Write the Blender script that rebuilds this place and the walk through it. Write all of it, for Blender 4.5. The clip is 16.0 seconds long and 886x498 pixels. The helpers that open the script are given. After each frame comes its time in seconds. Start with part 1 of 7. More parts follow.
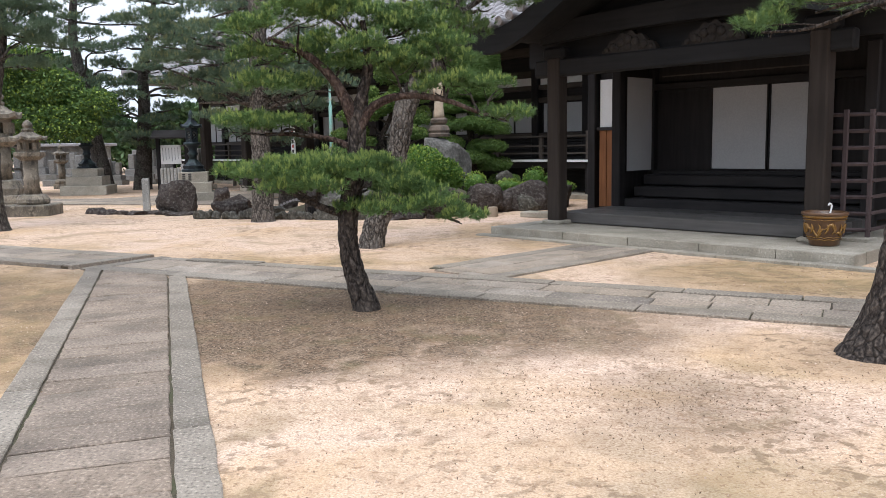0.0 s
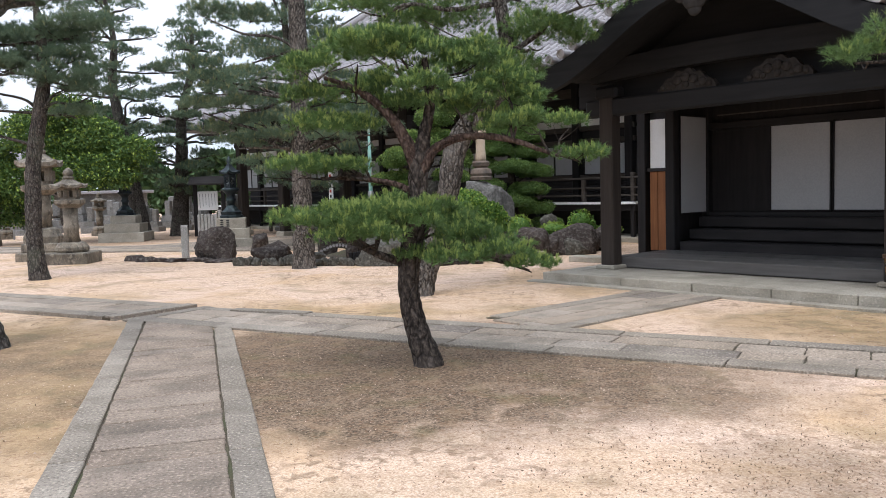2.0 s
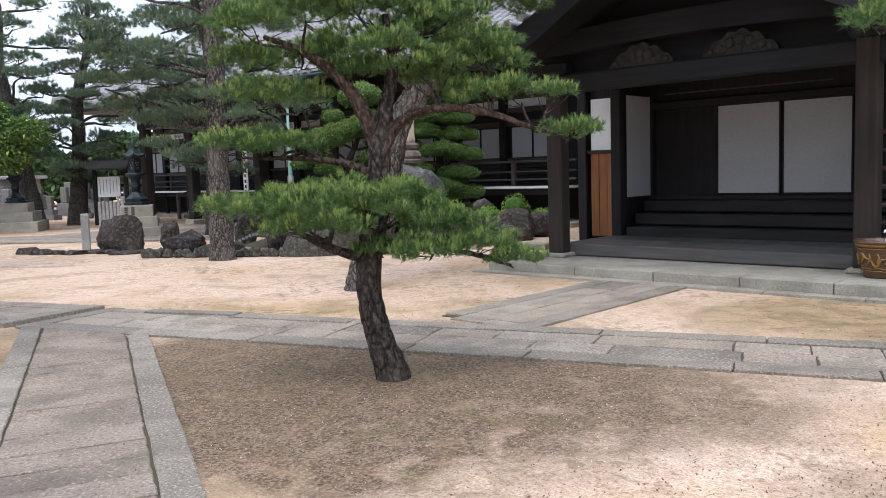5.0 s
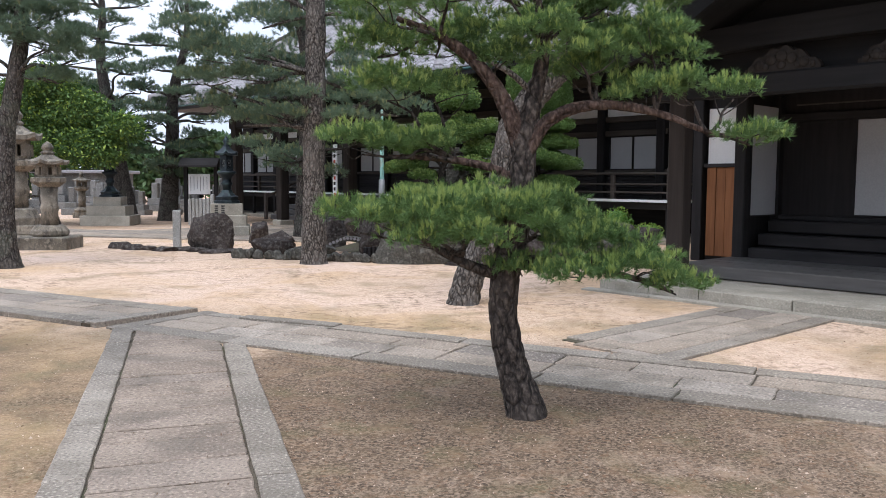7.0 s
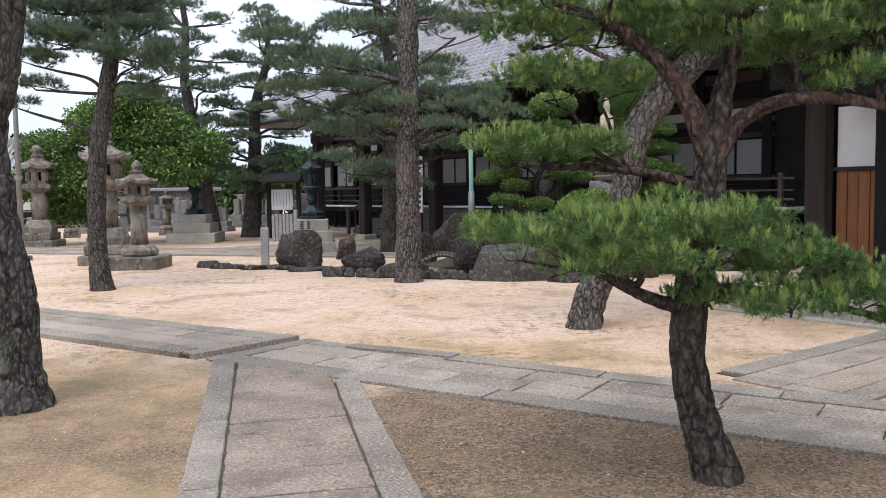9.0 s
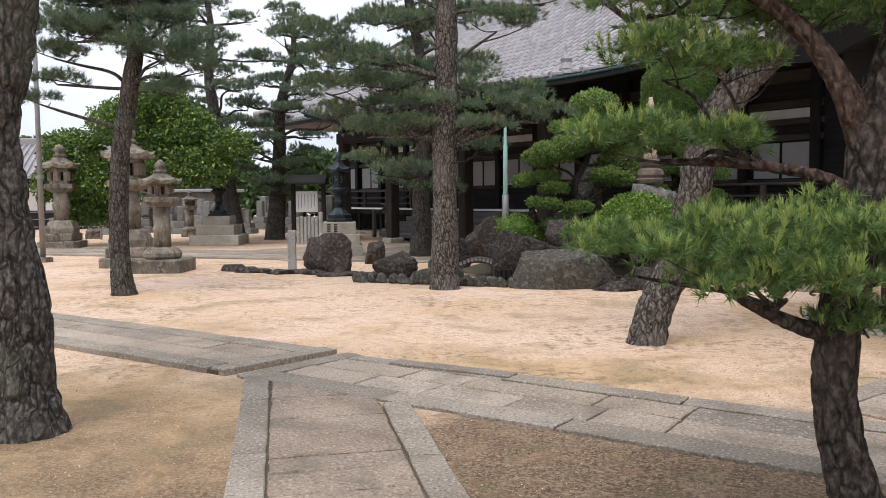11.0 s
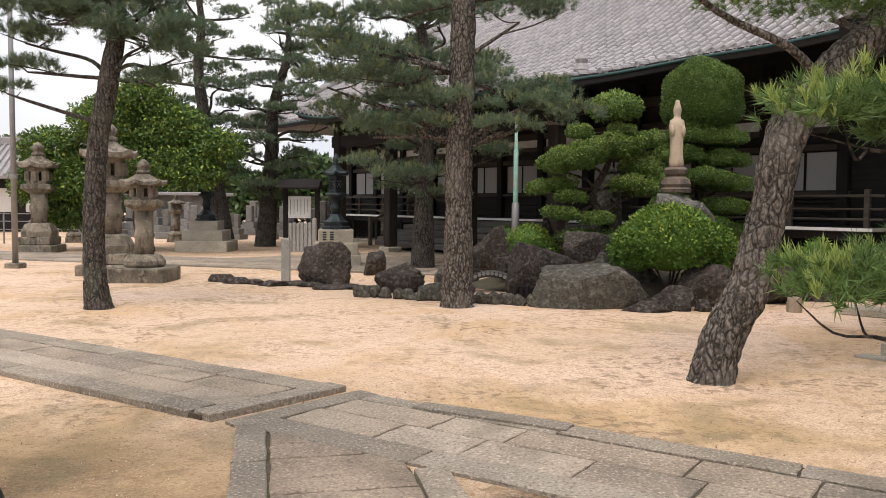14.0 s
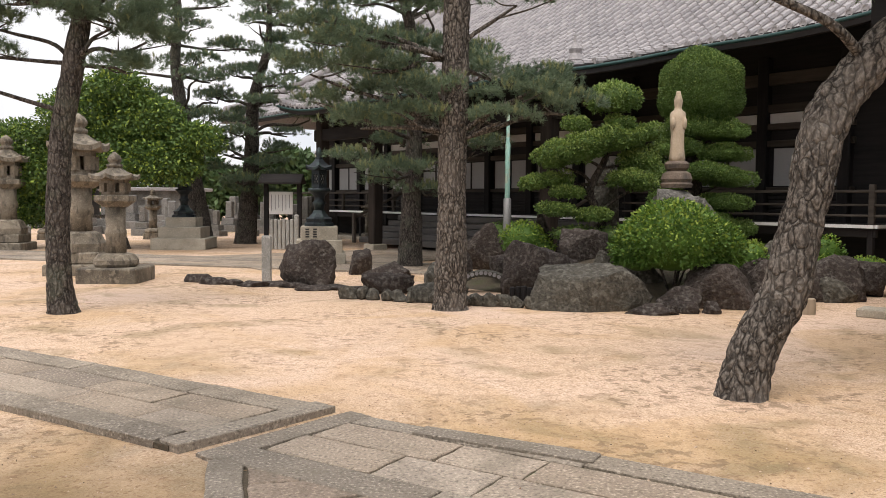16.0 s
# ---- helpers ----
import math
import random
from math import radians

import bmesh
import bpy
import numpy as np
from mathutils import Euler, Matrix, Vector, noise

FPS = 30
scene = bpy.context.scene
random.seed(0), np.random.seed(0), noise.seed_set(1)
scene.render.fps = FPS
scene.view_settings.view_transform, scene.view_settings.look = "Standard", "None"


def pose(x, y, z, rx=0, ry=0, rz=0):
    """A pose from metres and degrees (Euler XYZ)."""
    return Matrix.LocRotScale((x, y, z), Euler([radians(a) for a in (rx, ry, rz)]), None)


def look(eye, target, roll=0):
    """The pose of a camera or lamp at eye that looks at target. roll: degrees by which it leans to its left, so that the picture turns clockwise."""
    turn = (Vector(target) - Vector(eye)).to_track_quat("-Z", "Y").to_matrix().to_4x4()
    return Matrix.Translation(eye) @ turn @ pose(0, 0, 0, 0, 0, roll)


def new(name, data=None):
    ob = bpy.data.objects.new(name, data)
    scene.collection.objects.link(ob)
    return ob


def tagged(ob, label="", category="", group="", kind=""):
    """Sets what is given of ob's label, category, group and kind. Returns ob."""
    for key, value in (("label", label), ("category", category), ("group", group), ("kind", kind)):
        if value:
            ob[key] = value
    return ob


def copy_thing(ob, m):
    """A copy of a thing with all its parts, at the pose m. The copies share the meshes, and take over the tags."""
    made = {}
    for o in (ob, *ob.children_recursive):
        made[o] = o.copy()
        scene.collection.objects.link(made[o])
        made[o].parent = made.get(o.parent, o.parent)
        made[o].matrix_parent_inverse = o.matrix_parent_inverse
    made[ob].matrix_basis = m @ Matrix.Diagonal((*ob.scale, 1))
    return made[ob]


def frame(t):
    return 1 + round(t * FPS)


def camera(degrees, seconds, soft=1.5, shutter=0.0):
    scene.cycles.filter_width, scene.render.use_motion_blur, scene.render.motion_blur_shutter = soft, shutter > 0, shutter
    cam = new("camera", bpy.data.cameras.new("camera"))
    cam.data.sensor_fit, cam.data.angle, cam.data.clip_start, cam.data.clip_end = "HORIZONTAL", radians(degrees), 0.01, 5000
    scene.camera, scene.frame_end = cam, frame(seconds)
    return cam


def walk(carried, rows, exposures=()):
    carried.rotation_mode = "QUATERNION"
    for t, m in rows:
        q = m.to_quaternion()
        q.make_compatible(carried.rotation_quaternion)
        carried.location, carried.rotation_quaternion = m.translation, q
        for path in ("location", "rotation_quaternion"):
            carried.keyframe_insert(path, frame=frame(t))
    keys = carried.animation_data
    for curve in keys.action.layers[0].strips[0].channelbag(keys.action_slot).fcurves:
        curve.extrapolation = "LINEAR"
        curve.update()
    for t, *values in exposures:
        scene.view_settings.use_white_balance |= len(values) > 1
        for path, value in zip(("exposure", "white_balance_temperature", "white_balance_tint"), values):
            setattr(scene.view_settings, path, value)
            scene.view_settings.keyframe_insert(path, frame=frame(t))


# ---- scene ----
cam = camera(56.6, 16.0, soft=0.9)
PATH = [
    (0, (0.131, 0.334, 1.599), (0.081, 2.318, 1.349), -1.0),
    (0.5, (0.088, 0.454, 1.6), (-0.01, 2.44, 1.387), -1.2),
    (1, (-0.061, 0.566, 1.623), (-0.136, 2.557, 1.441), -1.3),
    (1.5, (-0.164, 0.692, 1.615), (-0.249, 2.683, 1.451), -1.4),
    (2, (-0.233, 0.878, 1.605), (-0.352, 2.869, 1.461), -1.6),
    (2.5, (-0.295, 1.033, 1.608), (-0.383, 3.026, 1.469), -0.5),
    (3, (-0.378, 1.193, 1.615), (-0.315, 3.186, 1.466), -0.3),
    (3.2, (-0.439, 1.305, 1.625), (-0.297, 3.295, 1.477), -0.4),
    (5.3, (-0.847, 2.103, 1.59), (-0.753, 4.092, 1.401), -1.9),
    (5.5, (-0.935, 2.174, 1.589), (-0.842, 4.163, 1.406), -1.9),
    (6, (-1.005, 2.353, 1.588), (-0.966, 4.344, 1.408), -0.7),
    (6.5, (-1.088, 2.663, 1.576), (-1.138, 4.656, 1.412), 0.2),
    (7, (-1.191, 2.862, 1.574), (-1.272, 4.854, 1.41), 0.3),
    (7.5, (-1.358, 3.082, 1.615), (-1.423, 5.075, 1.462), -0.1),
    (8, (-1.473, 3.272, 1.591), (-1.638, 5.26, 1.448), -1.7),
    (8.5, (-1.6, 3.495, 1.6), (-1.866, 5.473, 1.468), -1.9),
    (9, (-1.768, 3.721, 1.609), (-2.022, 5.7, 1.471), -0.9),
    (9.2, (-1.834, 3.788, 1.608), (-2.089, 5.767, 1.469), -0.8),
    (11.3, (-2.272, 4.572, 1.591), (-2.592, 6.542, 1.464), -0.5),
    (11.5, (-2.328, 4.642, 1.592), (-2.669, 6.609, 1.467), -0.6),
    (12, (-2.456, 4.909, 1.606), (-2.843, 6.868, 1.492), -0.5),
    (12.5, (-2.535, 5.085, 1.597), (-2.92, 7.044, 1.483), 0.4),
    (13, (-2.661, 5.348, 1.593), (-3.003, 7.315, 1.473), 0.2),
    (13.5, (-2.718, 5.527, 1.587), (-3.017, 7.501, 1.462), -0.2),
    (14, (-2.783, 5.79, 1.59), (-3.054, 7.769, 1.479), 0.4),
    (14.5, (-2.836, 5.984, 1.578), (-3.08, 7.967, 1.481), 1.1),
    (15, (-2.945, 6.209, 1.57), (-3.12, 8.199, 1.463), 1.1),
    (15.5, (-3.003, 6.35, 1.57), (-3.18, 8.339, 1.451), 0.6),
    (16, (-3.042, 6.576, 1.589), (-3.269, 8.559, 1.468), 0.4),
]
walk(cam, [(t, look(eye, target, roll)) for t, eye, target, roll in PATH],
     [(0, 0.55, 5960, 11), (3, 0.52, 5960, 12), (5.5, 0.58, 5760, 12), (9, 0.51, 5880, 13), (12.5, 0.44, 6700, 14), (16, 0.46, 6950, 14)])

# ---- world and sun ----
world = bpy.data.worlds.new("overcast_sky")
scene.world = world
world.use_nodes = True
wn, wl = world.node_tree.nodes, world.node_tree.links
wn.clear()
w_out = wn.new("ShaderNodeOutputWorld")
w_bg = wn.new("ShaderNodeBackground")
w_sky = wn.new("ShaderNodeTexSky")
w_sky.sky_type = "NISHITA"
w_sky.sun_disc = False
w_sky.sun_elevation = radians(62)
w_sky.sun_rotation = radians(200)
w_map = wn.new("ShaderNodeTexCoord")
w_noise = wn.new("ShaderNodeTexNoise")
w_noise.inputs["Scale"].default_value = 2.2
w_noise.inputs["Detail"].default_value = 5
w_ramp = wn.new("ShaderNodeValToRGB")
w_ramp.color_ramp.elements[0].position, w_ramp.color_ramp.elements[0].color = 0.32, (7.2, 8.0, 9.2, 1)
w_ramp.color_ramp.elements[1].position, w_ramp.color_ramp.elements[1].color = 0.65, (11.2, 11.4, 11.6, 1)
w_mix = wn.new("ShaderNodeMix")
w_mix.data_type = "RGBA"
w_mix.inputs["Factor"].default_value = 0.88
w_bg.inputs["Strength"].default_value = 0.1
wl.new(w_map.outputs["Generated"], w_noise.inputs["Vector"])
wl.new(w_noise.outputs["Fac"], w_ramp.inputs["Fac"])
wl.new(w_sky.outputs["Color"], w_mix.inputs["A"])
wl.new(w_ramp.outputs["Color"], w_mix.inputs["B"])
# an overcast dome is about three times brighter overhead than at the horizon
w_sep = wn.new("ShaderNodeSeparateXYZ")
w_dome = wn.new("ShaderNodeMapRange")
w_dome.inputs["From Min"].default_value, w_dome.inputs["From Max"].default_value = 0.0, 1.0
w_dome.inputs["To Min"].default_value, w_dome.inputs["To Max"].default_value = 0.74, 1.4
w_mul = wn.new("ShaderNodeVectorMath")
w_mul.operation = "SCALE"
wl.new(w_map.outputs["Generated"], w_sep.inputs["Vector"])
wl.new(w_sep.outputs["Z"], w_dome.inputs["Value"])
wl.new(w_mix.outputs["Result"], w_mul.inputs["Vector"])
wl.new(w_dome.outputs["Result"], w_mul.inputs["Scale"])
wl.new(w_mul.outputs["Vector"], w_bg.inputs["Color"])
wl.new(w_bg.outputs["Background"], w_out.inputs["Surface"])

sun_data = bpy.data.lights.new("sun", "SUN")
sun_data.energy, sun_data.angle, sun_data.color = 1.3, radians(25), (1.0, 0.96, 0.9)
sun = new("sun", sun_data)
sun.matrix_world = look((0, 0, 40), (3.5, 14, 6))


# ---- materials ----
def nodes_of(name):
    m = bpy.data.materials.new(name)
    m.use_nodes = True
    t = m.node_tree
    return m, t.nodes, t.links, t.nodes["Principled BSDF"]


def tex(n, l, kind, scale, detail=4.0, vec=None, stretch=None, coord="Object"):
    c = n.new("ShaderNodeTexCoord")
    src = c.outputs[coord]
    if coord == "World":
        src = None
    if stretch:
        mp = n.new("ShaderNodeMapping")
        mp.inputs["Scale"].default_value = stretch
        l.new(src, mp.inputs["Vector"])
        src = mp.outputs["Vector"]
    t = n.new(kind)
    t.inputs["Scale"].default_value = scale
    if "Detail" in t.inputs:
        t.inputs["Detail"].default_value = detail
    l.new(vec or src, t.inputs["Vector"])
    return t


def ramp(n, l, src, stops):
    r = n.new("ShaderNodeValToRGB")
    while len(r.color_ramp.elements) < len(stops):
        r.color_ramp.elements.new(0.5)
    for e, (p, c) in zip(r.color_ramp.elements, stops):
        e.position, e.color = p, (*c, 1) if len(c) == 3 else (c[0], c[0], c[0], 1)
    l.new(src, r.inputs["Fac"])
    return r.outputs["Color"]


def mixc(n, l, fac, a, b, blend="MIX"):
    m = n.new("ShaderNodeMix")
    m.data_type, m.blend_type = "RGBA", blend
    for v, key in ((fac, "Factor"), (a, "A"), (b, "B")):
        if isinstance(v, (int, float)):
            m.inputs[key].default_value = v
        elif isinstance(v, tuple):
            m.inputs[key].default_value = (*v, 1)
        else:
            l.new(v, m.inputs[key])
    return m.outputs["Result"]


def bump(n, l, bsdf, src, strength=0.4, distance=0.01):
    b = n.new("ShaderNodeBump")
    b.inputs["Strength"].default_value, b.inputs["Distance"].default_value = strength, distance
    l.new(src, b.inputs["Height"])
    l.new(b.outputs["Normal"], bsdf.inputs["Normal"])


def rough_mat(name, lo, hi, scale=6.0, fine=60.0, rough=0.85, relief=0.5, dist=0.01, stain=None, stain_scale=1.2, cover=0.8,
              stretch=None, metal=0.0, vary=0.0, spec=0.3):
    """A matt surface: broad mottling, fine grain, stains of their own shape, and relief."""
    m, n, l, b = nodes_of(name)
    t1 = tex(n, l, "ShaderNodeTexNoise", scale, 5, stretch=stretch)
    t2 = tex(n, l, "ShaderNodeTexNoise", fine, 6, stretch=stretch)
    c1 = ramp(n, l, t1.outputs["Fac"], [(0.3, lo), (0.7, hi)])
    c = mixc(n, l, 0.5, c1, ramp(n, l, t2.outputs["Fac"], [(0.38, lo), (0.62, hi)]))
    if stain:
        t3 = tex(n, l, "ShaderNodeTexNoise", stain_scale, 6)
        c = mixc(n, l, ramp(n, l, t3.outputs["Fac"], [(0.5, (0,)), (0.66, (cover,))]), c, stain)
    if vary:
        oi = n.new("ShaderNodeObjectInfo")
        c = mixc(n, l, vary, c, ramp(n, l, oi.outputs["Random"], [(0.0, tuple(v * 0.55 for v in lo)), (1.0, tuple(min(1, v * 1.35) for v in hi))]))
    l.new(c, b.inputs["Base Color"])
    b.inputs["Roughness"].default_value = rough
    b.inputs["Metallic"].default_value = metal
    b.inputs["Specular IOR Level"].default_value = spec
    bump(n, l, b, mixc(n, l, 0.5, t2.outputs["Fac"], t1.outputs["Fac"]), relief, dist)
    return m


def granite(name, lo, hi, vary=0.3, moss=(0.14, 0.13, 0.1), grit=1.0, streak=0.0):
    """Speckled stone with worn tone from piece to piece."""
    m, n, l, b = nodes_of(name)
    oi = n.new("ShaderNodeObjectInfo")
    g = n.new("ShaderNodeNewGeometry")
    sp = n.new("ShaderNodeTexNoise")
    sp.inputs["Scale"].default_value, sp.inputs["Detail"].default_value = 48, 7
    br = n.new("ShaderNodeTexNoise")
    br.inputs["Scale"].default_value, br.inputs["Detail"].default_value = 1.7, 6
    l.new(g.outputs["Position"], sp.inputs["Vector"])
    l.new(g.outputs["Position"], br.inputs["Vector"])
    base = ramp(n, l, br.outputs["Fac"], [(0.3, lo), (0.7, hi)])
    c = mixc(n, l, vary, base, ramp(n, l, oi.outputs["Random"], [(0.0, tuple(v * 0.7 for v in lo)), (0.5, (hi[0] * 0.95, hi[1] * 0.85, hi[2] * 0.72)), (1.0, tuple(v * 1.15 for v in hi))]))
    c = mixc(n, l, ramp(n, l, sp.outputs["Fac"], [(0.56, (0,)), (0.66, (0.6 * grit,))]), c, tuple(min(1, v * 1.75) for v in hi))
    c = mixc(n, l, ramp(n, l, sp.outputs["Fac"], [(0.34, (0.65 * grit,)), (0.46, (0,))]), c, tuple(v * 0.4 for v in lo))
    ms = n.new("ShaderNodeTexNoise")
    ms.inputs["Scale"].default_value, ms.inputs["Detail"].default_value = 2.3, 9
    l.new(g.outputs["Position"], ms.inputs["Vector"])
    c = mixc(n, l, ramp(n, l, ms.outputs["Fac"], [(0.5, (0,)), (0.66, (0.45,))]), c, moss)
    if streak:
        run = tex(n, l, "ShaderNodeTexNoise", 5.0, 7, stretch=(1.6, 1.6, 0.45))
        c = mixc(n, l, ramp(n, l, run.outputs["Fac"], [(0.5, (0,)), (0.6, (streak,))]), c, (0.035, 0.032, 0.028))
        pale = tex(n, l, "ShaderNodeTexNoise", 9.0, 6)
        c = mixc(n, l, ramp(n, l, pale.outputs["Fac"], [(0.58, (0,)), (0.66, (streak * 0.7,))]), c, tuple(min(1, v * 1.4) for v in hi))
    l.new(c, b.inputs["Base Color"])
    b.inputs["Roughness"].default_value = 0.82
    b.inputs["Specular IOR Level"].default_value = 0.3
    bump(n, l, b, sp.outputs["Fac"], 0.8, 0.02)
    return m


def sand_mat():
    m, n, l, b = nodes_of("raked_sand")
    g = n.new("ShaderNodeNewGeometry")

    def nz(scale, detail, dist=0.0):
        t = n.new("ShaderNodeTexNoise")
        t.inputs["Scale"].default_value, t.inputs["Detail"].default_value = scale, detail
        t.inputs["Distortion"].default_value = dist
        l.new(g.outputs["Position"], t.inputs["Vector"])
        return t.outputs["Fac"]

    def near(p, r0, r1, wob=1.6):
        d = n.new("ShaderNodeVectorMath")
        d.operation = "DISTANCE"
        l.new(g.outputs["Position"], d.inputs[0])
        d.inputs[1].default_value = p
        a = n.new("ShaderNodeMath")
        a.operation = "MULTIPLY_ADD"
        l.new(nz(1.1, 6, 0.6), a.inputs[0])
        a.inputs[1].default_value = wob
        l.new(d.outputs["Value"], a.inputs[2])
        mr = n.new("ShaderNodeMapRange")
        l.new(a.outputs["Value"], mr.inputs["Value"])
        mr.inputs["From Min"].default_value, mr.inputs["From Max"].default_value = r0 + wob / 2, r1 + wob / 2
        mr.inputs["To Min"].default_value, mr.inputs["To Max"].default_value = 1, 0
        return mr.outputs["Result"]

    def times(a, f):
        q = n.new("ShaderNodeMath")
        q.operation = "MULTIPLY"
        l.new(a, q.inputs[0])
        if isinstance(f, float):
            q.inputs[1].default_value = f
        else:
            l.new(f, q.inputs[1])
        return q.outputs["Value"]

    c = ramp(n, l, nz(0.45, 6, 0.4), [(0.32, (0.55, 0.385, 0.25)), (0.5, (0.63, 0.45, 0.32)), (0.68, (0.69, 0.51, 0.4))])
    c = mixc(n, l, 0.42, c, ramp(n, l, nz(70, 8), [(0.36, (0.26, 0.16, 0.1)), (0.5, (0.62, 0.45, 0.33)), (0.64, (0.9, 0.74, 0.6))]))
    # bare ochre clay where the sand has worn thin
    c = mixc(n, l, times(ramp(n, l, nz(0.5, 5, 0.8), [(0.5, (0,)), (0.62, (1,))]), 0.45), c, (0.5, 0.32, 0.15))
    # algae and damp silt in patches
    c = mixc(n, l, times(ramp(n, l, nz(0.8, 7, 1.0), [(0.55, (0,)), (0.68, (1,))]), 0.5), c, (0.24, 0.19, 0.10))
    # trodden ochre clay with a film of algae
    clay = ramp(n, l, nz(1.6, 8, 0.8), [(0.38, (0.2, 0.155, 0.07)), (0.52, (0.4, 0.27, 0.135)), (0.66, (0.5, 0.345, 0.19))])
    for p, r0, r1, k in (((-6.2, 8.4, 0), 2.2, 4.2, 0.85), ((-4.6, 6.0, 0), 1.0, 2.6, 0.8), ((3.7, 10.2, 0), 0.9, 2.0, 0.8), ((5.2, 9.2, 0), 0.5, 1.8, 0.7), ((-3.0, 12.25, 0), 0.3, 1.1, 0.7), ((-1.4, 11.6, 0), 0.3, 1.0, 0.7),
                         ((0.3, 11.4, 0), 0.4, 1.2, 0.55), ((-6.5, 13.9, 0), 0.3, 1.2, 0.6), ((1.4, 13.6, 0), 0.3, 1.3, 0.5), ((1.0, 3.6, 0), 0.4, 1.8, 0.45)):
        c = mixc(n, l, times(near(p, r0, r1), k), c, clay)
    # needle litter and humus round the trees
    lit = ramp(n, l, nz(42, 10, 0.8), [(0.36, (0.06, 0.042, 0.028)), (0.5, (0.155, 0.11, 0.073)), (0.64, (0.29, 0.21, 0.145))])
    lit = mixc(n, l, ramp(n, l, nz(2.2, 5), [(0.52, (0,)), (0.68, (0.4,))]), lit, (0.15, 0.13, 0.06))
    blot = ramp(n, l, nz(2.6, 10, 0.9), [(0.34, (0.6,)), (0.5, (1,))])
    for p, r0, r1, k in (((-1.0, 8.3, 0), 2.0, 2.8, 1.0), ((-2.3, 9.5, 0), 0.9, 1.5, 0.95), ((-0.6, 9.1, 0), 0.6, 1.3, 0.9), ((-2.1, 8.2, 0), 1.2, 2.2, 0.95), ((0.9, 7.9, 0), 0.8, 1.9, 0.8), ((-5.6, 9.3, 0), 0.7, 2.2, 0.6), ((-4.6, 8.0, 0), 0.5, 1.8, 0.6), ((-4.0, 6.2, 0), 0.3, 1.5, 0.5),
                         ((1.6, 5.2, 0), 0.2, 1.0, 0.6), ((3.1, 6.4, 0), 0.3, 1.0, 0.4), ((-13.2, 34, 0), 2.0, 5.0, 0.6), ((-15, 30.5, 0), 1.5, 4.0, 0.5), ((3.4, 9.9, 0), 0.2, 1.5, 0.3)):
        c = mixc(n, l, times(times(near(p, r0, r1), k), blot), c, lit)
    # footworn streaks
    c = mixc(n, l, times(ramp(n, l, nz(4.5, 9, 0.5), [(0.52, (0,)), (0.66, (1,))]), 0.28), c, (0.3, 0.19, 0.11))
    # loose needles and grit
    c = mixc(n, l, times(ramp(n, l, nz(26, 4, 0.6), [(0.58, (0,)), (0.64, (1,))]), 0.5), c, (0.2, 0.11, 0.06))
    # crumbs of bark and damp dirt gathered in loose drifts
    drift = ramp(n, l, nz(0.7, 4, 0.6), [(0.46, (0.15,)), (0.6, (1,))])
    crumbs = ramp(n, l, nz(9, 10, 0.7), [(0.53, (0,)), (0.6, (1,))])
    c = mixc(n, l, times(times(drift, crumbs), 0.6), c, (0.17, 0.115, 0.07))
    c = mixc(n, l, times(ramp(n, l, nz(48, 3, 0.5), [(0.64, (0,)), (0.7, (1,))]), 0.35), c, (0.14, 0.085, 0.05))
    c = mixc(n, l, times(ramp(n, l, nz(110, 3, 0.3), [(0.6, (0,)), (0.66, (1,))]), 0.45), c, (0.2, 0.125, 0.08))
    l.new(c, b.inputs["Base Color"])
    b.inputs["Roughness"].default_value = 0.95
    b.inputs["Specular IOR Level"].default_value = 0.15
    bump(n, l, b, mixc(n, l, 0.4, nz(60, 9), nz(8, 4)), 0.7, 0.018)
    return m


def wood_mat(name, lo, hi, rough=0.6, axis=2, scale=9.0):
    """Long grain along one axis of the thing."""
    m, n, l, b = nodes_of(name)
    st = [scale, scale, scale]
    st[axis] = scale * 0.08
    t1 = tex(n, l, "ShaderNodeTexNoise", 1.5, 6, stretch=tuple(st))
    t2 = tex(n, l, "ShaderNodeTexNoise", 1.1, 4)
    c = mixc(n, l, 0.4, ramp(n, l, t1.outputs["Fac"], [(0.3, lo), (0.7, hi)]), ramp(n, l, t2.outputs["Fac"], [(0.35, lo), (0.7, hi)]))
    oi = n.new("ShaderNodeObjectInfo")
    c = mixc(n, l, 0.25, c, ramp(n, l, oi.outputs["Random"], [(0, tuple(v * 0.6 for v in lo)), (1, tuple(v * 1.2 for v in hi))]))
    l.new(c, b.inputs["Base Color"])
    b.inputs["Roughness"].default_value = rough
    b.inputs["Specular IOR Level"].default_value = 0.1
    bump(n, l, b, t1.outputs["Fac"], 0.35, 0.006)
    return m


